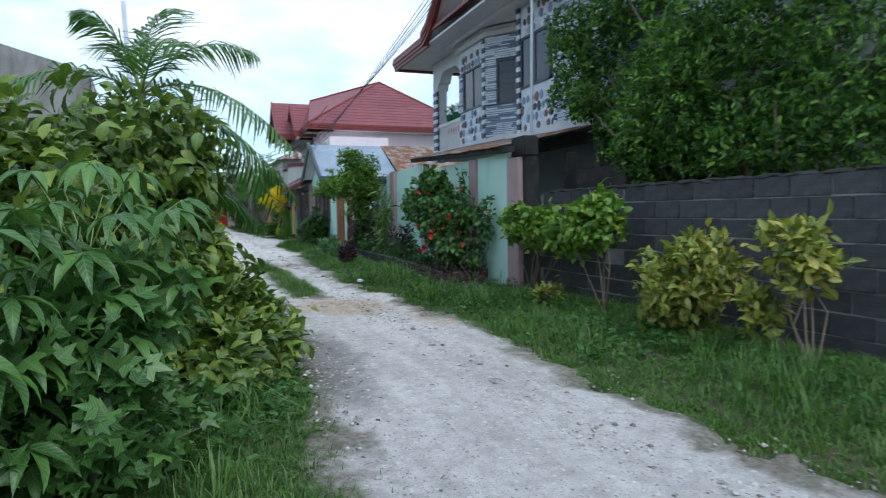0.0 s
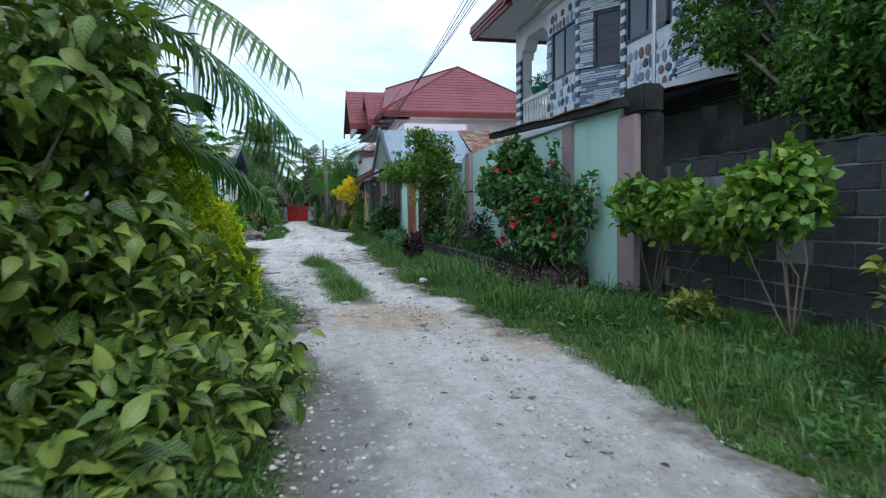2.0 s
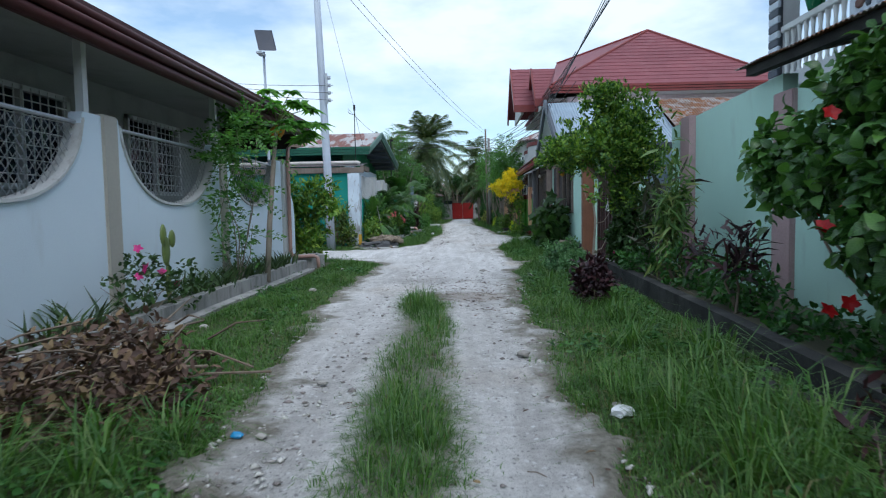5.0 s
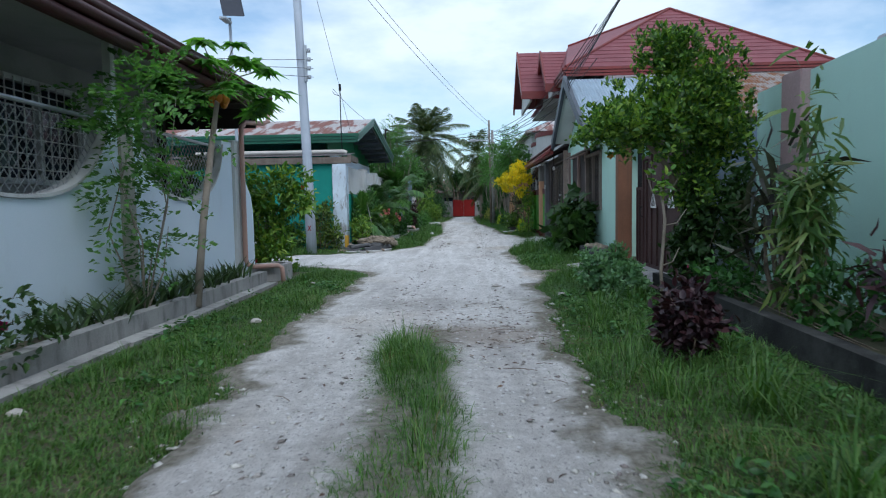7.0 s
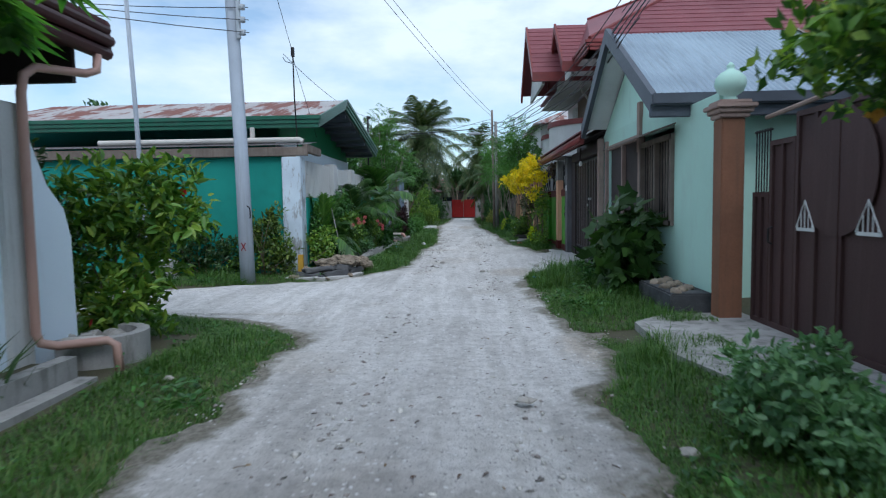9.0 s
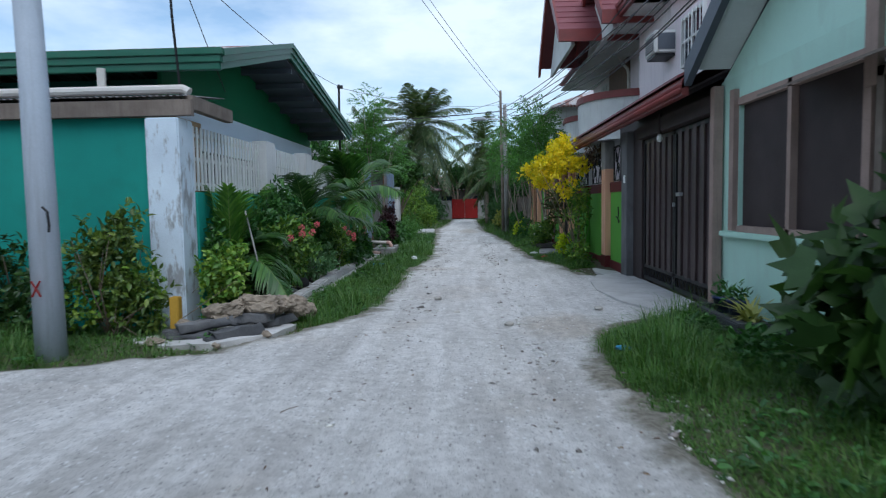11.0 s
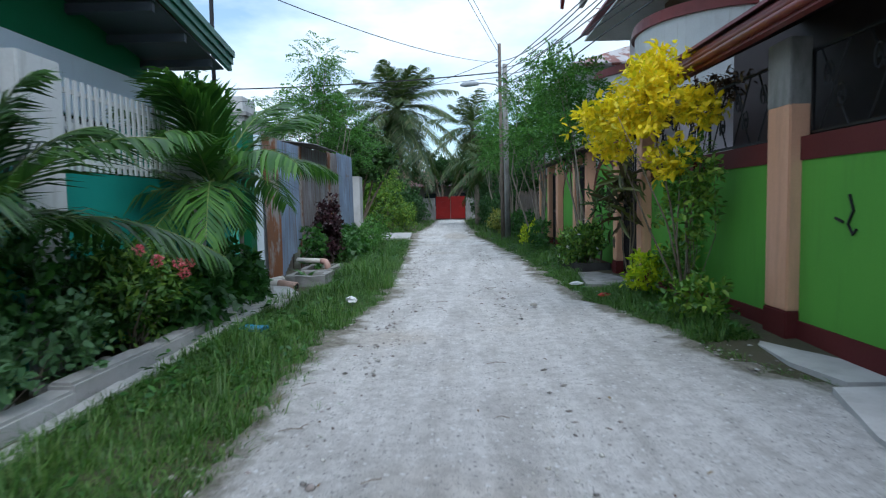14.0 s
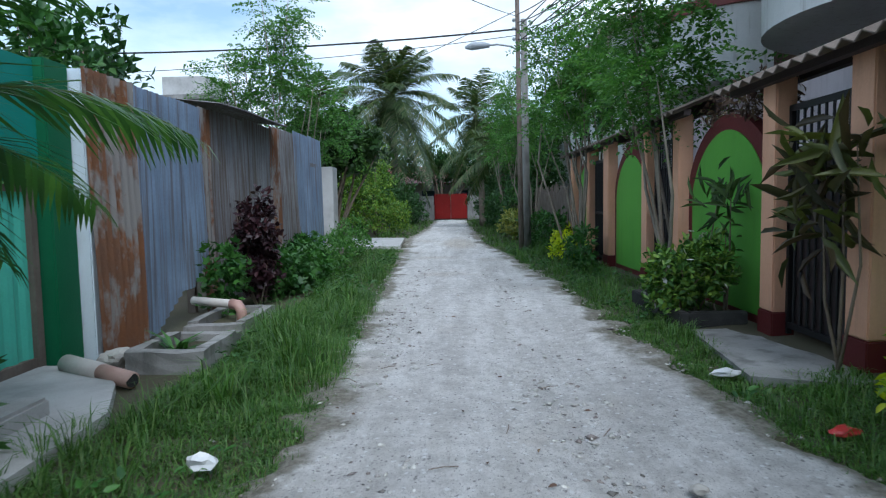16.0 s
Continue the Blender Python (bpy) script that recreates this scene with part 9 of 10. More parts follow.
    plant("purple_cordyline", (4.2, 13.6, .22), [(4.2, 13.6, .75, .15, .15, .3), (4.3, 14.9, .7, .14, .14, .25)], L_PURPLE, "purple cordyline in the planter bed", clumps=30, per=6, length=.2, width=.035, shape="strap", stem=3, floor=.24, seed=60)
    plant("coleus", (3.3, 15.4, 0), [(3.3, 15.4, .34, .23, .25, .3)], L_PURPLE, "dark purple coleus bush at the lane's edge", clumps=190, per=6, length=.085, width=.05, stem=6, thick=.009, seed=61)
    plant("calamansi_tree", (4.3, 18.3, .2), [(4.05, 18.2, 2.15, .85, .8, .6), (3.4, 18.0, 2.05, .55, .55, .33), (4.4, 18.4, 2.55, .7, .65, .5), (4.6, 18.2, 2.0, .4, .6, .45), (4.35, 18.25, 1.4, .36, .42, .6), (4.05, 18.3, 2.95, .45, .45, .35)], L_CITRUS, "bushy citrus tree leaning over the lane", "tree", clumps=2000, per=9, length=.08, width=.045, shape="diamond", stem=0, shell=.05, rise=.6, seed=62, bloom=ORANGE_BLOOM, blooms=2, bloom_size=.05)
    citrus = bpy.data.objects["calamansi_tree"]
    for pts, radii in (([(4.3, 18.3, .18), (4.32, 18.32, .7), (4.28, 18.3, 1.3), (4.2, 18.3, 1.9), (4.15, 18.3, 2.5)], [.085, .07, .06, .045, .02]),
                       ([(4.29, 18.3, 1.05), (4.0, 18.2, 1.6), (3.6, 18.05, 2.0)], [.045, .035, .012]), ([(4.3, 18.3, .9), (4.45, 18.4, 1.5), (4.5, 18.5, 2.3)], [.045, .035, .012])):
        bm = bmesh.new()
        tube(bm, [Vector(p) for p in pts], radii, 8)
        part("trunk" if radii[0] > .05 else "limb", bm, BARK, citrus, smooth=True)
    plant("climbing_vine", (4.3, 18.2, .2), [(4.35, 18.15, .95, .2, .26, .8), (4.6, 17.75, 1.0, .12, .22, .7), (4.35, 18.4, .6, .25, .3, .4)], L_DARK, "dark vine climbing the citrus trunk", "vine", clumps=800, per=6, length=.10, width=.05, stem=3, thick=.008, shell=.2, floor=.25, seed=63)
    plant("spiral_dracaena", (4.36, 15.85, .22), [(4.36, 15.85, 1.35, .06, .06, 1.05), (4.34, 15.88, 1.0, .07, .07, .7)], L_SPIRAL, "tall slim dracaena with drooping pale green leaves", "plant", clumps=110, per=6, length=.22, width=.036, shape="strap", stem=2, thick=.02, shell=.1, rise=-.45, floor=.4, seed=64)
    plant("cordyline", (4.42, 16.45, .22), [(4.42, 16.45, 1.45, .08, .08, .22), (4.36, 16.45, 1.05, .1, .1, .3)], L_BRONZE, "tall dark cordyline with drooping purple-brown leaves", "plant", clumps=16, per=7, length=.40, width=.045, shape="strap", stem=3, thick=.028, rise=.0, floor=.3, seed=164, group="cordylines")
    for x, y, w, z in ((5.1, 17.45, .4, 2.52), (4.73, 10.73, .34, 2.3), (4.94, 14.2, .38, 2.3)):
        pil = thing("wall_pilaster", (x + .07, y + w / 2, 0), "faded pink pilaster on the mint garden wall", "pilaster", "wall pilasters")
        bm = bmesh.new()
        box(bm, x, x + .14, y, y + w, 0, z, .01)
        part("pilaster", bm, PINK, pil)
    stump = thing("broken_sapling", (3.68, 17.25, 0), "leafless broken sapling stem tied to a stake", "sapling")
    bm = bmesh.new()
    tube(bm, [(3.68, 17.25, -.03), (3.66, 17.27, .5), (3.69, 17.25, 1.0), (3.65, 17.26, 1.34)], [.02, .018, .016, .012], 7)
    part("stem", bm, PALE_BARK, stump, smooth=True)
    for dx, dy, z0, z1 in ((.22, -.05, .95, 1.12), (-.14, .1, 1.25, 1.5), (.2, .1, .55, .72), (.1, -.16, 1.3, 1.42)):
        bm = bmesh.new()
        tube(bm, [(3.67, 17.26, z0), (3.67 + dx * .6, 17.26 + dy * .6, z0 + .03), (3.67 + dx, 17.26 + dy, z1)], [.008, .006, .003], 6)
        part("twig", bm, PALE_BARK, stump, smooth=True)
    np_part("leaves", foliage(np.random.default_rng(165), [(3.63, 17.26, 1.38, .1, .14, .1)], 6, 5, .11, .05, "oval", floor=1.2), L_CORNER, stump)
    plant("verge_shrub", (3.45, 19.3, 0), [(3.5, 18.95, .34, .42, .45, .32), (3.6, 18.45, .24, .3, .35, .24)], L_VERGE, "low blue-green shrub on the verge", clumps=520, per=7, length=.07, width=.042, stem=10, thick=.008, seed=65)
    plant("bigleaf_plant", (4.15, 25.4, 0), [(4.05, 25.2, .6, .42, .6, .48), (4.1, 24.9, .98, .35, .45, .35), (4.0, 24.5, .45, .35, .4, .35)], L_DARK, "large-leaved dark green plant before the mint wall", "plant", clumps=70, per=5, length=.34, width=.26, shape="palmate", stem=10, thick=.014, seed=66)
    plant("wall_weeds", (4.2, 27.6, 0), [(3.9, 26.3, .2, .3, .4, .18), (3.75, 27.3, .15, .25, .5, .14)], L_MID, "weeds at the foot of the mint house", "weeds", clumps=120, per=6, length=.08, width=.045, stem=0, seed=67)
    plant("yellow_tree", (4.1, 35.8, 0), [(3.55, 35.6, 2.2, .5, .5, .3), (3.1, 35.4, 2.1, .4, .38, .2), (3.72, 35.7, 2.65, .36, .38, .26), (3.8, 35.5, 1.7, .3, .35, .22), (3.3, 35.9, 1.85, .25, .3, .15), (4.0, 35.3, 2.2, .25, .3, .2), (3.45, 35.3, 2.5, .2, .25, .16)], L_YELLOW, "small tree with brilliant yellow leaves", "tree", clumps=430, per=8, length=.10, width=.055, stem=7, thick=.014, wood=BARK, shell=.3, seed=68)
    plant("undergrowth", (4.1, 35.8, 0), [(4.1, 35.7, 1.2, .32, .65, .5), (4.05, 35.5, 1.6, .3, .5, .35), (3.85, 35.0, .3, .35, .5, .26), (4.15, 36.3, .5, .2, .5, .4)], L_CORNER, "green undergrowth beneath the yellow tree", clumps=330, per=7, length=.085, width=.045, stem=8, thick=.006, shell=.25, seed=69)
    plant("yellow_croton", (4.0, 36.9, 0), [(4.0, 36.9, .35, .25, .35, .3)], L_GOLD, "yellow-green croton by the lime wall", clumps=80, per=7, length=.10, width=.05, stem=5, thick=.008, seed=70)
    for k, (x, y, h) in enumerate(((4.05, 37.95, 1.75), (4.05, 39.8, 1.35))):
        plant("cordyline", (x, y, 0), [(x, y, h * .92, .16, .16, .2), (x, y + .12, h * .66, .14, .16, .16)], L_CORDY if k == 0 else L_DRACAENA, "tall cordyline with drooping bronze leaves" if k == 0 else "dark green cordyline before an arch", "plant", clumps=12 - 3 * k, per=8, length=.42 - .14 * k, width=.075 - .03 * k, shape="oval", stem=3, thick=.014, rise=.1 + .4 * k, seed=71 + k, group="cordylines")
    plant("flower_bush", (3.75, 40.0, 0), [(3.72, 40.1, .45, .34, .5, .42), (3.9, 39.8, .6, .26, .35, .32)], L_IXORA, "bushy shrub with small white flowers", clumps=520, per=7, length=.085, width=.042, stem=9, seed=73, bloom=WHITE_BLOOM, blooms=26, bloom_size=.04)
    plant("gold_croton", (3.75, 46.4, 0), [(3.7, 46.4, .4, .35, .5, .32)], L_GOLD, "golden croton bush beside the lane", clumps=150, per=7, length=.09, width=.045, stem=5, thick=.01, seed=74)
    plant("wall_bush", (3.8, 48.5, 0), [(3.8, 48.5, .6, .4, .9, .55), (3.6, 50.5, .5, .5, 1.0, .5), (3.7, 45.0, .4, .3, .6, .4)], L_MID, "mixed leafy bushes along the wall", clumps=600, per=7, length=.10, width=.05, stem=10, seed=75)
    plant("red_croton", (3.3, 53.5, 0), [(3.4, 53.5, .6, .5, 1.4, .5)], L_VARIEG, "croton bushes with reddish yellow leaves", clumps=300, per=7, length=.12, width=.06, stem=8, seed=76)
    for k, (x, y, h) in enumerate(((4.15, 41.7, 3.5), (3.9, 46.2, 4.0), (3.7, 51.5, 4.0), (4.6, 47.5, 4.6), (3.6, 56.0, 4.2))):
        feather_tree((x, y, 0), [(x, y, h * .82, .9, 1.0, h * .17), (x - .3, y + .3, h * 1.05, .75, .8, h * .2), (x - .5, y - .3, h * .74, .5, .6, h * .08)], 210, "slender moringa tree with airy feathery leaves", 80 + k)


def far_plants():
    palm("coconut_palm", (-2.2, 73.5, 0), (-2.4, 74, 8.0), 48, 4.6, L_PALM_DRY, "tall coconut palm with drooping fronds", leaflet=.9, width=.065, trunk=.17, pairs=60, rise=(-1.2, 1.5), droop=.5, seed=90)
    palm("coconut_palm", (2.9, 65, 0), (2.6, 65, 5.5), 26, 2.6, L_PALM_DRY, "shorter palm beside the lane's end", leaflet=.65, width=.05, trunk=.13, pairs=40, rise=(-1.2, 1.5), droop=.45, seed=91)
    palm("coconut_palm", (3.5, 60, 0), (3.4, 60, 3.4), 18, 1.9, L_PALM_DRY, "low palm among the lane's trees", leaflet=.6, width=.055, trunk=.12, pairs=34, rise=(-.8, 1.4), droop=.5, seed=92)
    palm("coconut_palm", (-5.5, 66, 0), (-5.5, 66, 6.0), 18, 3.3, L_PALM_DRY, "coconut palm among backyard trees", leaflet=.8, width=.07, trunk=.14, pairs=36, rise=(-.8, 1.45), droop=.45, seed=93)
    plant("mango_tree", (-4.0, 60, 0), [(-3.6, 60, 2.4, 1.8, 2.2, 1.6), (-4.5, 61, 4.0, 1.6, 1.8, 1.2), (-2.6, 62, 1.2, 1.2, 1.6, 1.1)], L_FAR, "dark broad tree beside the lane", "tree", clumps=1100, per=8, length=.24, width=.12, shape="diamond", stem=10, thick=.07, seed=94)
    plant("mango_tree", (-3.2, 69, 0), [(-3.0, 69, 2.0, 1.5, 2.4, 1.7), (-2.2, 72, 1.0, 1.0, 2.0, 1.0)], L_DARK, "shady tree near the red gate", "tree", clumps=800, per=8, length=.24, width=.12, shape="diamond", stem=8, thick=.07, seed=95)
    plant("lane_tree", (4.5, 57, 0), [(4.4, 56.5, 2.3, 1.2, 2.2, 1.6), (4.8, 58.5, 3.6, 1.3, 1.8, 1.2), (3.6, 55.5, 1.0, .7, 1.6, .9)], L_FAR, "leafy tree arching over the slat fence", "tree", clumps=1300, per=8, length=.18, width=.09, shape="diamond", stem=10, thick=.06, seed=96)
    plant("lane_tree", (4.4, 70, 0), [(4.4, 69, 2.2, 1.2, 3.0, 1.8), (5, 73, 3.2, 1.6, 2.4, 1.6), (3.4, 68, .8, .7, 2.4, .8)], L_FAR, "leafy tree near the end of the lane", "tree", clumps=1000, per=8, length=.24, width=.12, shape="diamond", stem=8, thick=.06, seed=97)
    plant("gate_shrub", (-1.6, 74, 0), [(-1.4, 74, 1.2, .9, 2.2, 1.2), (-1.0, 70, .9, .9, 2.4, .9), (-1.6, 66, 1.4, 1.2, 2.4, 1.4)], L_FAR, "dense shrubs in the shade before the gate", clumps=900, per=8, length=.17, width=.09, shape="diamond", stem=8, seed=130)
    plant("gate_shrub", (3.6, 74, 0), [(3.6, 74, 1.4, .9, 2.4, 1.4), (3.4, 63, .9, .6, 2.4, .9), (3.9, 66, 2.4, 1.0, 2.5, 1.6)], L_FAR, "dense shrubs beside the lane's end", clumps=900, per=8, length=.17, width=.09, shape="diamond", stem=8, seed=131)
    plant("shade_tree", (.5, 81, 0), [(-.5, 81.3, 4.3, 2.4, 1.2, 1.7), (3.2, 81, 4.2, 2.2, 1.4, 1.8), (1.3, 81.5, 3.9, 1.6, 1.2, 1.1)], L_FAR, "dark trees closing the view above the gate", "tree", clumps=1200, per=8, length=.26, width=.14, shape="diamond", stem=8, thick=.08, seed=132)
    g = np.random.default_rng(99)
    spots = [(-9, 50), (-13, 56), (-8, 76), (-16, 80), (-5, 92), (4, 96), (10, 88), (14, 76), (10, 66), (16, 60), (-20, 66), (-24, 50), (-15, 42), (20, 92), (-28, 95), (0, 105), (26, 75)]
    for k, (x, y) in enumerate(spots):
        h = g.uniform(5.0, 7.5)
        plant("backyard_tree", (x, y, 0), [(x, y, h * .6, 2.4, 2.4, h * .35), (x + 1.2, y - .8, h * .75, 1.6, 1.6, h * .22), (x - 1.3, y + .6, h * .5, 1.7, 1.6, h * .3)], L_FAR, "distant leafy tree rising behind the houses", "tree",
              clumps=440, per=8, length=.34, width=.18, shape="diamond", stem=6, thick=.1, seed=100 + k, group="distant trees")


left_start()
left_garden()
right_plants()
far_plants()

# ---- small things ----
def rock_pile():
    g = np.random.default_rng(40)
    for k, (x, y, z, a, b, c, turn) in enumerate([(-1.22, 27.72, .16, .62, .3, .1, 30), (-.92, 28.02, .17, .5, .34, .12, 48), (-.92, 27.66, .07, .52, .26, .1, 42), (-1.4, 27.6, .07, .5, .3, .08, 10), (-.7, 28.3, .08, .4, .26, .08, 50), (-1.05, 27.5, .03, .22, .14, .05, 60)]):
        ob = thing("stone_plate", (x, y, 0), "flat dark grey stone plate in a roadside pile", "rock", "roadside rock pile")
        bm = bmesh.new()
        box(bm, -a / 2, a / 2, -b / 2, b / 2, -c / 2, c / 2)
        bmesh.ops.subdivide_edges(bm, edges=bm.edges, cuts=5, use_grid_fill=True)
        for v in bm.verts:
            v.co += Vector((noise.noise(v.co * 5 + Vector((k, 0, 3))), noise.noise(v.co * 5 + Vector((0, k, 9))), .45 * noise.noise(v.co * 7 + Vector((5, 0, k))))) * .085 + Vector((0, 0, .012 * noise.noise(v.co * 25)))
        bmesh.ops.transform(bm, matrix=pose(x, y, z, g.normal() * 4, g.normal() * 4, turn), verts=bm.verts)
        part("plate", bm, SLATE_STONE, ob, smooth=True)
    for k, (x, y, z, a, b, c) in enumerate([(-1.12, 27.78, .27, .26, .19, .11), (-.84, 28.05, .31, .28, .19, .13), (-.66, 28.3, .25, .2, .18, .11), (-.5, 28.5, .21, .18, .16, .13), (-1.45, 27.62, .17, .09, .08, .06), (-.42, 28.72, .12, .1, .1, .1), (-1.62, 27.3, .05, .1, .09, .05), (-.62, 27.7, .04, .07, .06, .04), (-.95, 27.2, .03, .06, .05, .03)]):
        ob = thing("rock", (x, y, 0), "rough tan limestone lump in a roadside pile", "rock", "roadside rock pile")
        bm = bmesh.new()
        rock(bm, (x, y, z), (a, b, c), k + 3, 1.0, 4)
        for v in bm.verts:
            v.co += Vector((noise.noise(v.co * 22), noise.noise(v.co * 22 + Vector((7, 0, 0))), noise.noise(v.co * 22 + Vector((0, 7, 0))))) * .014
        part("stone", bm, TAN_STONE, ob)
    sl = thing("stone_slab", (-1.3, 27.5, 0), "broken pale concrete slab under a rock pile", "slab")
    bm = bmesh.new()
    slab(bm, [(-2.0, 27.45, -.04), (-1.5, 27.2, -.04), (-1.0, 27.25, -.04), (-.55, 27.75, -.04), (-.45, 28.25, -.04), (-.75, 28.45, -.04), (-1.7, 27.85, -.04)], (0, 0, .08))
    bmesh.ops.subdivide_edges(bm, edges=bm.edges, cuts=3, use_grid_fill=True)
    for v in bm.verts:
        v.co += Vector((noise.noise(v.co * 4), noise.noise(v.co * 4 + Vector((9, 0, 0))), .2 * noise.noise(v.co * 5))) * .06
    part("slab", bm, PALE_CONCRETE, sl)
    y = thing("ochre_post", (-1.58, 27.75, 0), "short ochre painted marker post", "post")
    bm = bmesh.new()
    box(bm, -1.64, -1.54, 27.68, 27.78, -.03, .45, .01)
    part("post", bm, YELLOW_PAINT, y)
    w = thing("concrete_stump", (-4.1, 27.2, 0), "pale broken concrete stump in the grass", "concrete block")
    bm = bmesh.new()
    box(bm, -4.3, -3.9, 27.1, 27.4, -.03, .42, .02)
    part("block", bm, PALE_CONCRETE, w)


def garden_kerb():
    ob = thing("garden_kerb", (-1.0, 32, 0), "low uneven kerb of concrete pieces along the garden", "kerb", kind="structure")
    g = np.random.default_rng(41)
    y = 28.4
    while y < 37.0:
        w = g.uniform(.55, 1.0)
        bm = bmesh.new()
        box(bm, -.98 - .02 * (y - 28.4), -.80 - .02 * (y - 28.4), y, y + w - .02, -.05, .16 + g.normal() * .02, .02, g.normal() * 2.5)
        part("kerb_piece", bm, PALE_CONCRETE, ob)
        y += w
    y = 29.2
    while y < 37.0:
        w = g.uniform(.9, 1.6)
        bm = bmesh.new()
        box(bm, -.79 - .02 * (y - 28.4), -.64 - .02 * (y - 28.4) + g.normal() * .015, y, y + w - .03, -.05, .06 + g.normal() * .012, .012, g.normal() * 1.5)
        part("edging_slab", bm, PALE_CONCRETE, ob)
        y += w
    bm = bmesh.new()
    for k in range(16):
        yy = 29 + k * .5
        rock(bm, (-1.24 + g.normal() * .04, yy + g.normal() * .2, .06), (.09, .1, .06), k + 80)
    part("garden_stone", bm, STONE, ob)
    for x, yy, r, h in ((-1.28, 36.55, .13, .27), (-1.1, 36.3, .12, .24)):
        pot = thing("plant_pot", (x, yy, .08), "weathered dark plastic plant pot on the kerb", "pot", "dark plant pots")
        bm = bmesh.new()
        lathe(bm, (x, yy, .08), [(r * .75, 0), (r, h * .9), (r * 1.08, h * .92), (r * 1.08, h), (r * .92, h), (r * .85, h * .8)], 16)
        part("pot_body", bm, RUBBER, pot, smooth=True)
        np_part("leaves", foliage(g, [(x, yy, h + .2, .16, .16, .16)], 16, 6, .13, .09, "palmate", floor=h), L_DARK, pot)
    t = thing("tire_planter", (-1.35, 31.2, 0), "old black tyre lying as a planter", "tyre")
    bm = bmesh.new()
    n, m = 28, 10
    rings = [[bm.verts.new((-1.38 + (.25 + .085 * math.cos(b)) * math.cos(a), 31.2 + (.25 + .085 * math.cos(b)) * math.sin(a), .14 + .1 * math.sin(b))) for b in (2 * math.pi * j / m for j in range(m))] for a in (2 * math.pi * i / n for i in range(n))]
    for i in range(n):
        for j in range(m):
            bm.faces.new((rings[i][j], rings[(i + 1) % n][j], rings[(i + 1) % n][(j + 1) % m], rings[i][(j + 1) % m]))
    part("tyre", bm, RUBBER, t, smooth=True)


def block_planters():
    g = np.random.default_rng(42)
    def trough(x0, x1, y0, y1, h, seed):
        ob = thing("concrete_trough", ((x0 + x1) / 2, (y0 + y1) / 2, 0), "rough grey concrete planting trough on the ground", "planter", "concrete troughs")
        t = .1
        for b in ((x0, x1, y0, y0 + t), (x0, x1, y1 - t, y1), (x0, x0 + t, y0 + t, y1 - t), (x1 - t, x1, y0 + t, y1 - t)):
            bm = bmesh.new()
            box(bm, b[0], b[1], b[2], b[3], -.04, h + g.normal() * .01)
            bmesh.ops.subdivide_edges(bm, edges=bm.edges, cuts=2, use_grid_fill=True)
            for v in bm.verts:
                v.co += Vector((noise.noise(v.co * 7), noise.noise(v.co * 7 + Vector((9, 0, 0))), noise.noise(v.co * 7 + Vector((0, 9, 0))))) * .022
            part("side", bm, CONCRETE, ob)
        bm = bmesh.new()
        box(bm, x0 + t, x1 - t, y0 + t, y1 - t, -.04, h - .08)
        part("soil", bm, EARTH, ob, "dark soil")
    trough(-1.08, -.48, 38.25, 39.1, .2, 1)
    trough(-1.2, -.62, 39.55, 40.7, .17, 2)
    lily = thing("trough_lily", (-.85, 38.65, .1), "small strap-leaved lily growing in a trough", "plant")
    n = 22
    a = g.random(n) * 6.28
    np_part("leaves", leaf_set(np.column_stack([g.normal(size=n) * .03 - .85, g.normal(size=n) * .05 + 38.65, np.full(n, .1)]), np.column_stack([np.cos(a), np.sin(a), g.uniform(.4, 1.4, n)]), np.column_stack([-np.cos(a), -np.sin(a), np.full(n, .6)]), g.uniform(.2, .36, n), .035, "strap"), L_MID, lily)
    lump = thing("rock", (-1.3, 38.55, 0), "round pale rock beside a concrete trough", "rock")
    bm = bmesh.new()
    rock(bm, (-1.28, 38.5, .1), (.13, .12, .1), 77, 1.0, 3)
    part("stone", bm, STONE, lump)
    p = thing("drain_pipe", (-1.2, 38.05, .1), "orange clay drain pipe with a pale collar", "pipe")
    bm = bmesh.new()
    tube(bm, [(-1.15, 38.02, .13), (-.82, 37.87, .1)], .06, 14)
    part("pipe", bm, PVC_ORANGE, p, smooth=True)
    bm = bmesh.new()
    tube(bm, [(-1.48, 38.2, .14), (-1.1, 38.0, .12)], .07, 14)
    part("collar", bm, PVC_WHITE, p, smooth=True)
    # the pipe is solid; a black disc paints the dark of its hollow
    bm = bmesh.new()
    tube(bm, [(-.825, 37.872, .1), (-.8175, 37.868, .1)], .048, 14)
    part("pipe_mouth_shade", bm, RUBBER, p, "black disc in place of the shade inside the pipe end")
    sl = thing("gate_step", (3.85, 38.5, 0), "grey concrete step before the iron gate", "pavement", kind="structure")
    bm = bmesh.new()
    slab(bm, [(3.42, 37.9, -.04), (4.2, 37.6, -.04), (4.2, 39.5, -.04), (3.6, 39.45, -.04)], (0, 0, .105))
    part("slab", bm, CONCRETE, sl)
    box_ = thing("low_planter", (3.85, 40.3, 0), "low dark concrete planter holding flowering shrubs", "planter")
    for b in ((3.55, 3.64, 39.6, 41.2), (3.64, 4.2, 39.6, 39.69), (3.64, 4.2, 41.11, 41.2)):
        bm = bmesh.new()
        box(bm, *b, -.03, .2, .012)
        part("side", bm, MOSS_AND_SHADE_BLACK, box_)
    bm = bmesh.new()
    box(bm, 3.64, 4.2, 39.69, 41.11, -.03, .15)
    part("soil", bm, EARTH, box_)
    q = thing("drain_pipe", (-1.0, 40.2, .2), "pale drain pipe with an orange elbow", "pipe")
    bm = bmesh.new()
    tube(bm, [(-1.4, 40.3, .28), (-.9, 40.1, .27)], .045, 12)
    part("pipe", bm, PVC_WHITE, q, smooth=True)
    bm = bmesh.new()
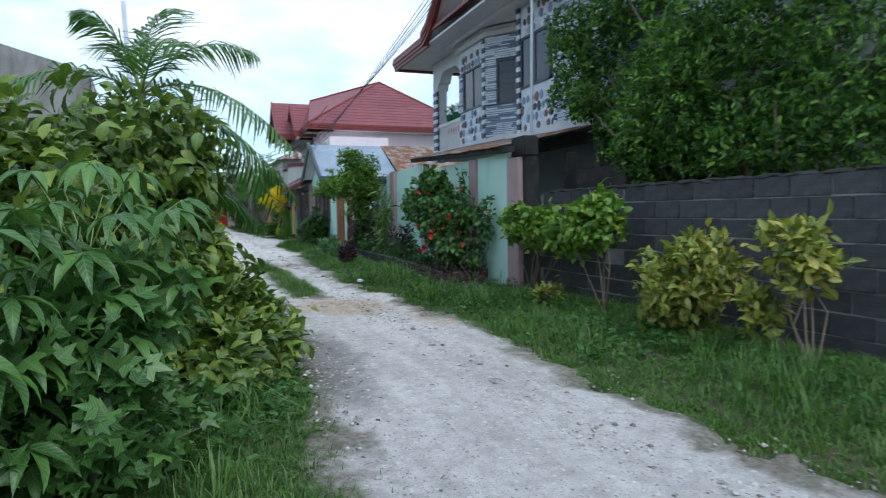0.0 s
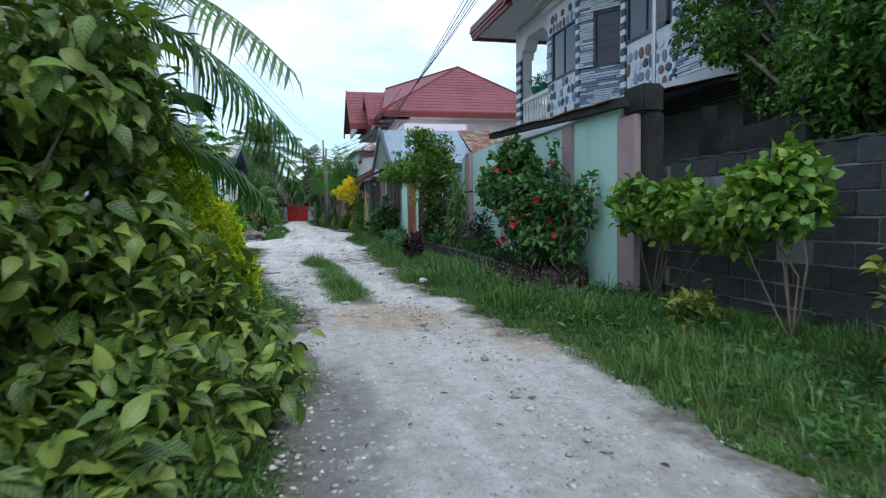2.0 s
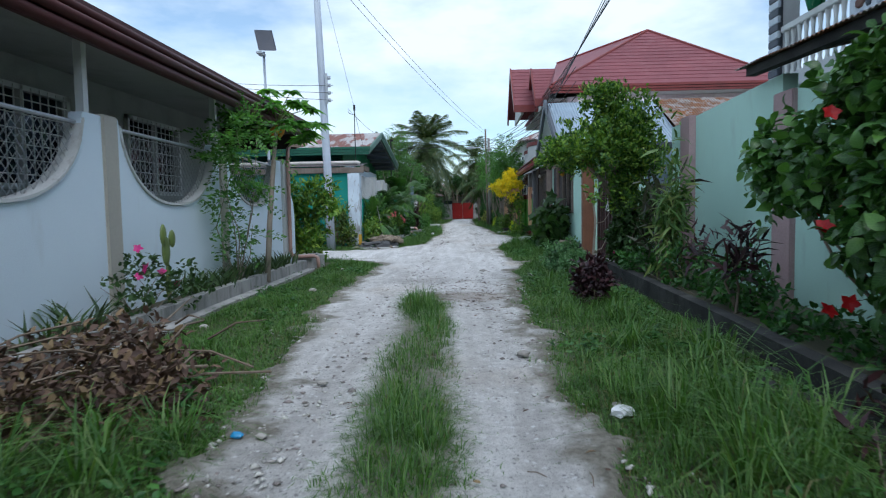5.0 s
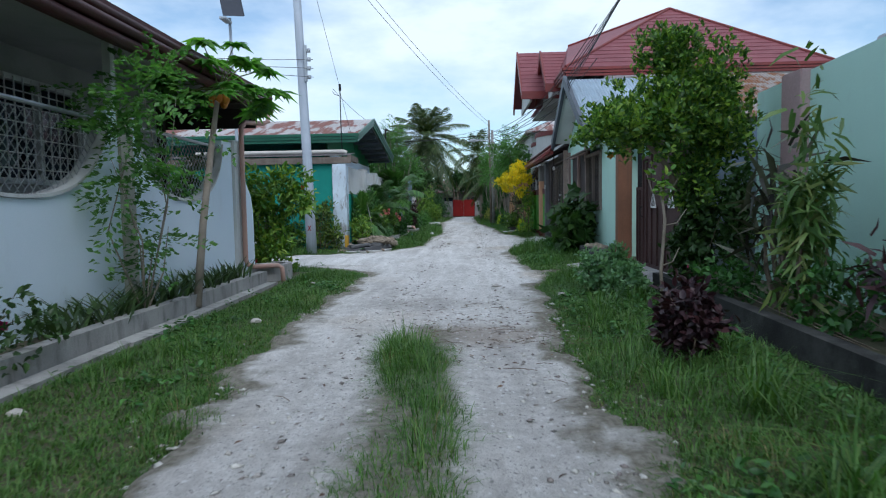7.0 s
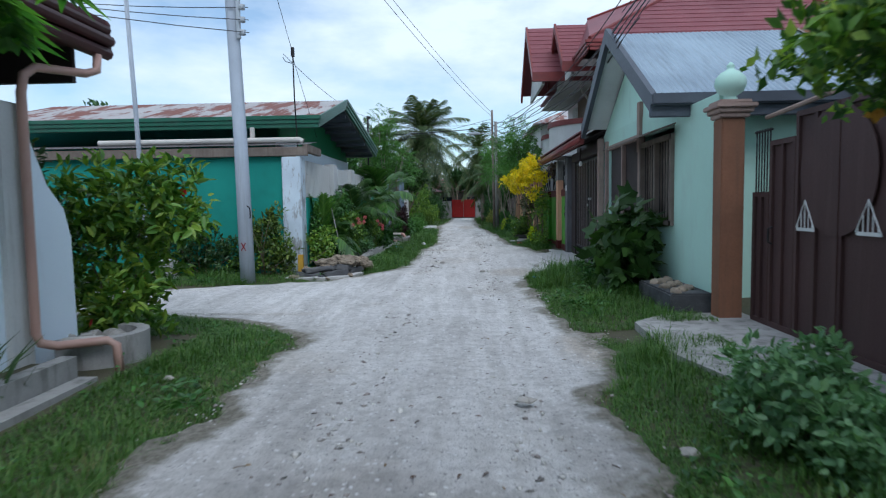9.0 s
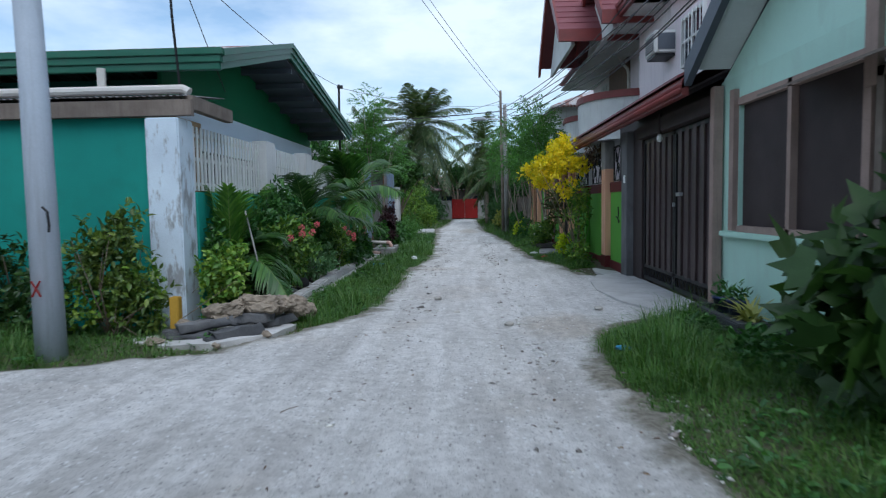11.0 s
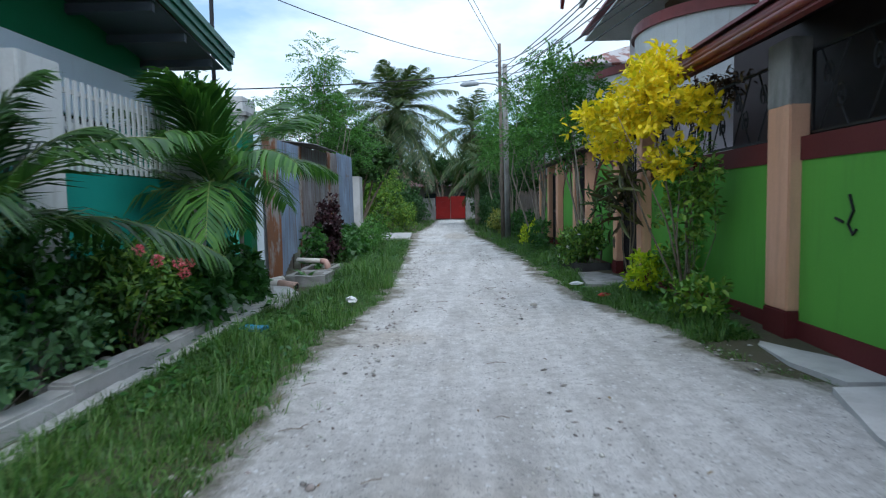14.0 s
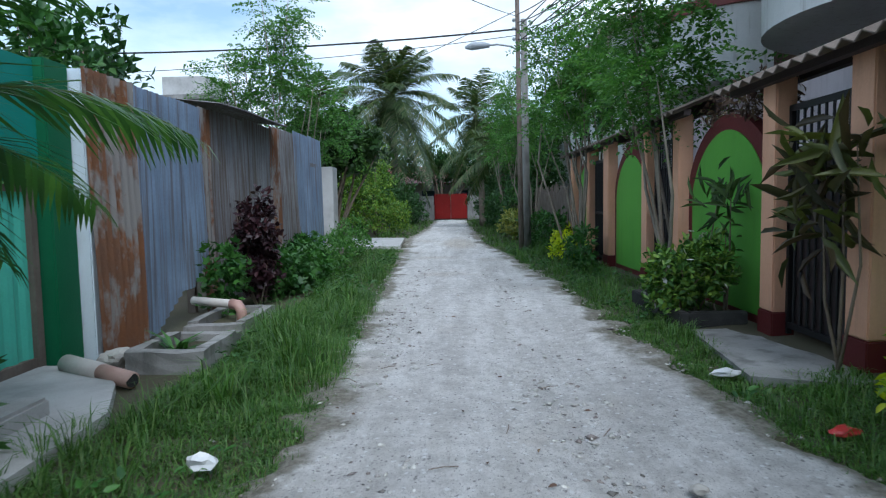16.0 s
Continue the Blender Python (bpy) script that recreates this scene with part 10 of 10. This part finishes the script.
    tube(bm, [(-.92, 40.11, .27), (-.84, 40.08, .26), (-.8, 40.06, .2), (-.8, 40.06, .05)], .055, 12)
    part("elbow", bm, PVC_ORANGE, q, smooth=True)


def crumpled(name, at, size, mat, label, category, seed):
    ob = thing(name, at, label, category)
    g = np.random.default_rng(seed)
    bm = bmesh.new()
    made = bmesh.ops.create_icosphere(bm, subdivisions=2, radius=1.0)["verts"]
    for v in made:
        k = 1 + g.normal() * .16
        v.co = Vector((v.co.x * size[0] * k, v.co.y * size[1] * k, max(v.co.z, -.5) * size[2] * k)) + Vector(at)
    part("crumpled_sheet", bm, mat, ob)


def litter():
    film = plain("white_plastic_film", (0.72, 0.74, 0.76), .35)
    blue = plain("blue_plastic", (0.03, 0.25, 0.50), .35)
    red = plain("red_wrapper_film", (0.55, 0.04, 0.04), .35)
    crumpled("plastic_bag", (.21, 36.5, .09), (.07, .05, .05), film, "crumpled white plastic bag in the grass", "litter", 1)
    crumpled("plastic_bag", (3.3, 38.0, .06), (.10, .05, .03), film, "flattened white plastic bag at the verge", "litter", 2)
    crumpled("snack_wrapper", (3.45, 36.9, .05), (.08, .05, .03), red, "red and white snack wrapper at the verge", "litter", 3)
    crumpled("plastic_bag", (2.68, 11.5, .05), (.07, .05, .035), film, "white plastic rag on a stone", "litter", 4)
    crumpled("bottle_cap", (.6, 11.2, .03), (.04, .02, .02), blue, "scrap of blue plastic on the lane", "litter", 5)
    crumpled("plastic_scrap", (3.9, 8.9, .12), (.10, .08, .06), blue, "crumpled blue plastic at the wall's foot", "litter", 6)
    crumpled("plastic_scrap", (2.95, 26.9, .05), (.08, .05, .03), blue, "scrap of blue plastic in the grass", "litter", 7)
    crumpled("plastic_scrap", (-.4, 34.6, .12), (.14, .06, .04), blue, "torn blue plastic in the long grass", "litter", 8)
    crumpled("flat_stone", (2.1, 19.8, .035), (.07, .05, .02), STONE, "flat pale stone on the lane", "stone", 9)


def edge_stones():
    """Single stones that lie where they can be told apart."""
    g = np.random.default_rng(44)
    spots = [(1.15, 5.0), (1.85, 4.0), (1.98, 8.1), (1.38, 9.6), (.73, 11.2), (2.26, 13.0), (2.7, 11.7), (.82, 12.2), (1.5, 8.7), (2.45, 36.3), (1.1, 30.2), (1.4, 29.0), (2.0, 28.2), (3.2, 29.2), (3.6, 30.3), (-1.0, 12.4), (-.9, 14.3), (-.5, 17.2), (-.7, 20.4), (-.9, 21.6), (3.9, 22.2), (2.9, 18.9), (2.75, 33.8), (3.4, 34.6)]
    for k, (x, y) in enumerate(spots):
        s = g.uniform(.02, .045)
        ob = thing("stone", (x, y, 0), "pale limestone lump lying on the lane", "stone", "loose lane stones")
        bm = bmesh.new()
        rock(bm, (x, y, .02 + s * .3), (s * 1.3, s, s * .7), k + 200)
        part("stone_body", bm, STONE, ob)
    pl = thing("kerb_rubble", (3.3, 11.5, 0), "mossy rubble stones along the planter edge", "rubble", kind="stuff")
    bm = bmesh.new()
    for k in range(16):
        y = 8.8 + k * .3
        rock(bm, (3.66 + .03 * (y - 9) + g.normal() * .06, y, .08), (g.uniform(.07, .13), g.uniform(.08, .16), g.uniform(.05, .1)), k + 300)
    part("stones", bm, MOSS_AND_SHADE_BLACK, pl)
    sticks = thing("twigs", (1.8, 16, 0), "dry twigs and palm scraps on the lane", "twigs", kind="stuff")
    bm = bmesh.new()
    for k in range(60):
        x, y, a = g.uniform(.3, 2.6), g.uniform(4, 44), g.random() * 3.14
        l = g.uniform(.03, .09)
        z = .03 + float(wave(np.array(x), np.array(y)))
        tube(bm, [(x - l * math.cos(a), y - l * math.sin(a), z), (x, y, z + .008), (x + l * math.cos(a + .15), y + l * math.sin(a + .15), z)], .003, 4)
    for k in range(60):
        x, y, a = 1.9 + g.normal() * .5, 16.7 + g.normal() * .8, g.random() * 3.14
        l = g.uniform(.03, .14)
        z = .03 + float(wave(np.array(x), np.array(y)))
        tube(bm, [(x - l * math.cos(a), y - l * math.sin(a), z), (x, y, z + .008), (x + l * math.cos(a + .12), y + l * math.sin(a + .12), z)], .003, 4)
    part("sticks", bm, BARK, sticks)
    scraps = thing("dry_scraps", (1.8, 17, .03), "dry leaf scraps trodden into the lane", "dry leaves", kind="stuff")
    n = 420
    y = np.concatenate([g.normal(size=160) * .9 + 16.8, g.uniform(3, 46, n - 160)])
    x = np.concatenate([g.normal(size=160) * .5 + 1.8, g.uniform(.4, 2.7, n - 160)])
    a = g.random(n) * 6.28
    np_part("scraps", leaf_set(np.column_stack([x, y, .034 + wave(x, y)]), np.column_stack([np.cos(a), np.sin(a), np.full(n, .08)]), np.column_stack([g.normal(size=n) * .3, g.normal(size=n) * .3, np.ones(n)]), g.uniform(.02, .06, n), g.uniform(.012, .024, n), "oval"), L_DRY, scraps)


def wall_planter():
    ob = thing("low_planter", (4.25, 27.6, 0), "low mossy concrete planter beneath the boarded window", "planter")
    for b in ((4.02, 4.12, 27.0, 28.3), (4.12, 4.5, 27.0, 27.1), (4.12, 4.5, 28.2, 28.3)):
        bm = bmesh.new()
        box(bm, b[0], b[1], b[2], b[3], -.03, .24, .012)
        part("side", bm, DARK_BLOCK, ob)
    bm = bmesh.new()
    box(bm, 4.12, 4.5, 27.1, 28.2, -.03, .17)
    part("soil", bm, EARTH, ob)
    g = np.random.default_rng(45)
    blue = plain("dark_blue_plastic", (0.015, 0.03, 0.12), .4)
    for x, y in ((4.3, 28.05), (4.33, 27.75)):
        pot = thing("plant_pot", (x, y, .17), "dark blue plastic flower pot in the planter", "pot", "blue pots")
        bm = bmesh.new()
        lathe(bm, (x, y, .17), [(.07, 0), (.1, .15), (.11, .15), (.11, .18), (.085, .18), (.08, .12)], 14)
        part("pot_body", bm, blue, pot, smooth=True)
        np_part("leaves", foliage(g, [(x, y, .42, .1, .1, .08)], 10, 6, .1, .03, "strap", floor=.3), L_MID, pot)
    n = 40
    a = g.random(n) * 6.28
    spiky = thing("spiky_plant", (4.3, 27.35, .17), "spiky variegated plant in the low planter", "plant")
    np_part("leaves", leaf_set(np.column_stack([g.normal(size=n) * .03 + 4.3, g.normal(size=n) * .04 + 27.35, np.full(n, .2)]), np.column_stack([np.cos(a), np.sin(a), g.uniform(.3, 1.6, n)]), np.column_stack([-np.cos(a), -np.sin(a), np.full(n, .6)]), g.uniform(.2, .38, n), .035, "strap"), L_VARIEG, spiky)


wall_planter()
rock_pile()
garden_kerb()
block_planters()
litter()
edge_stones()
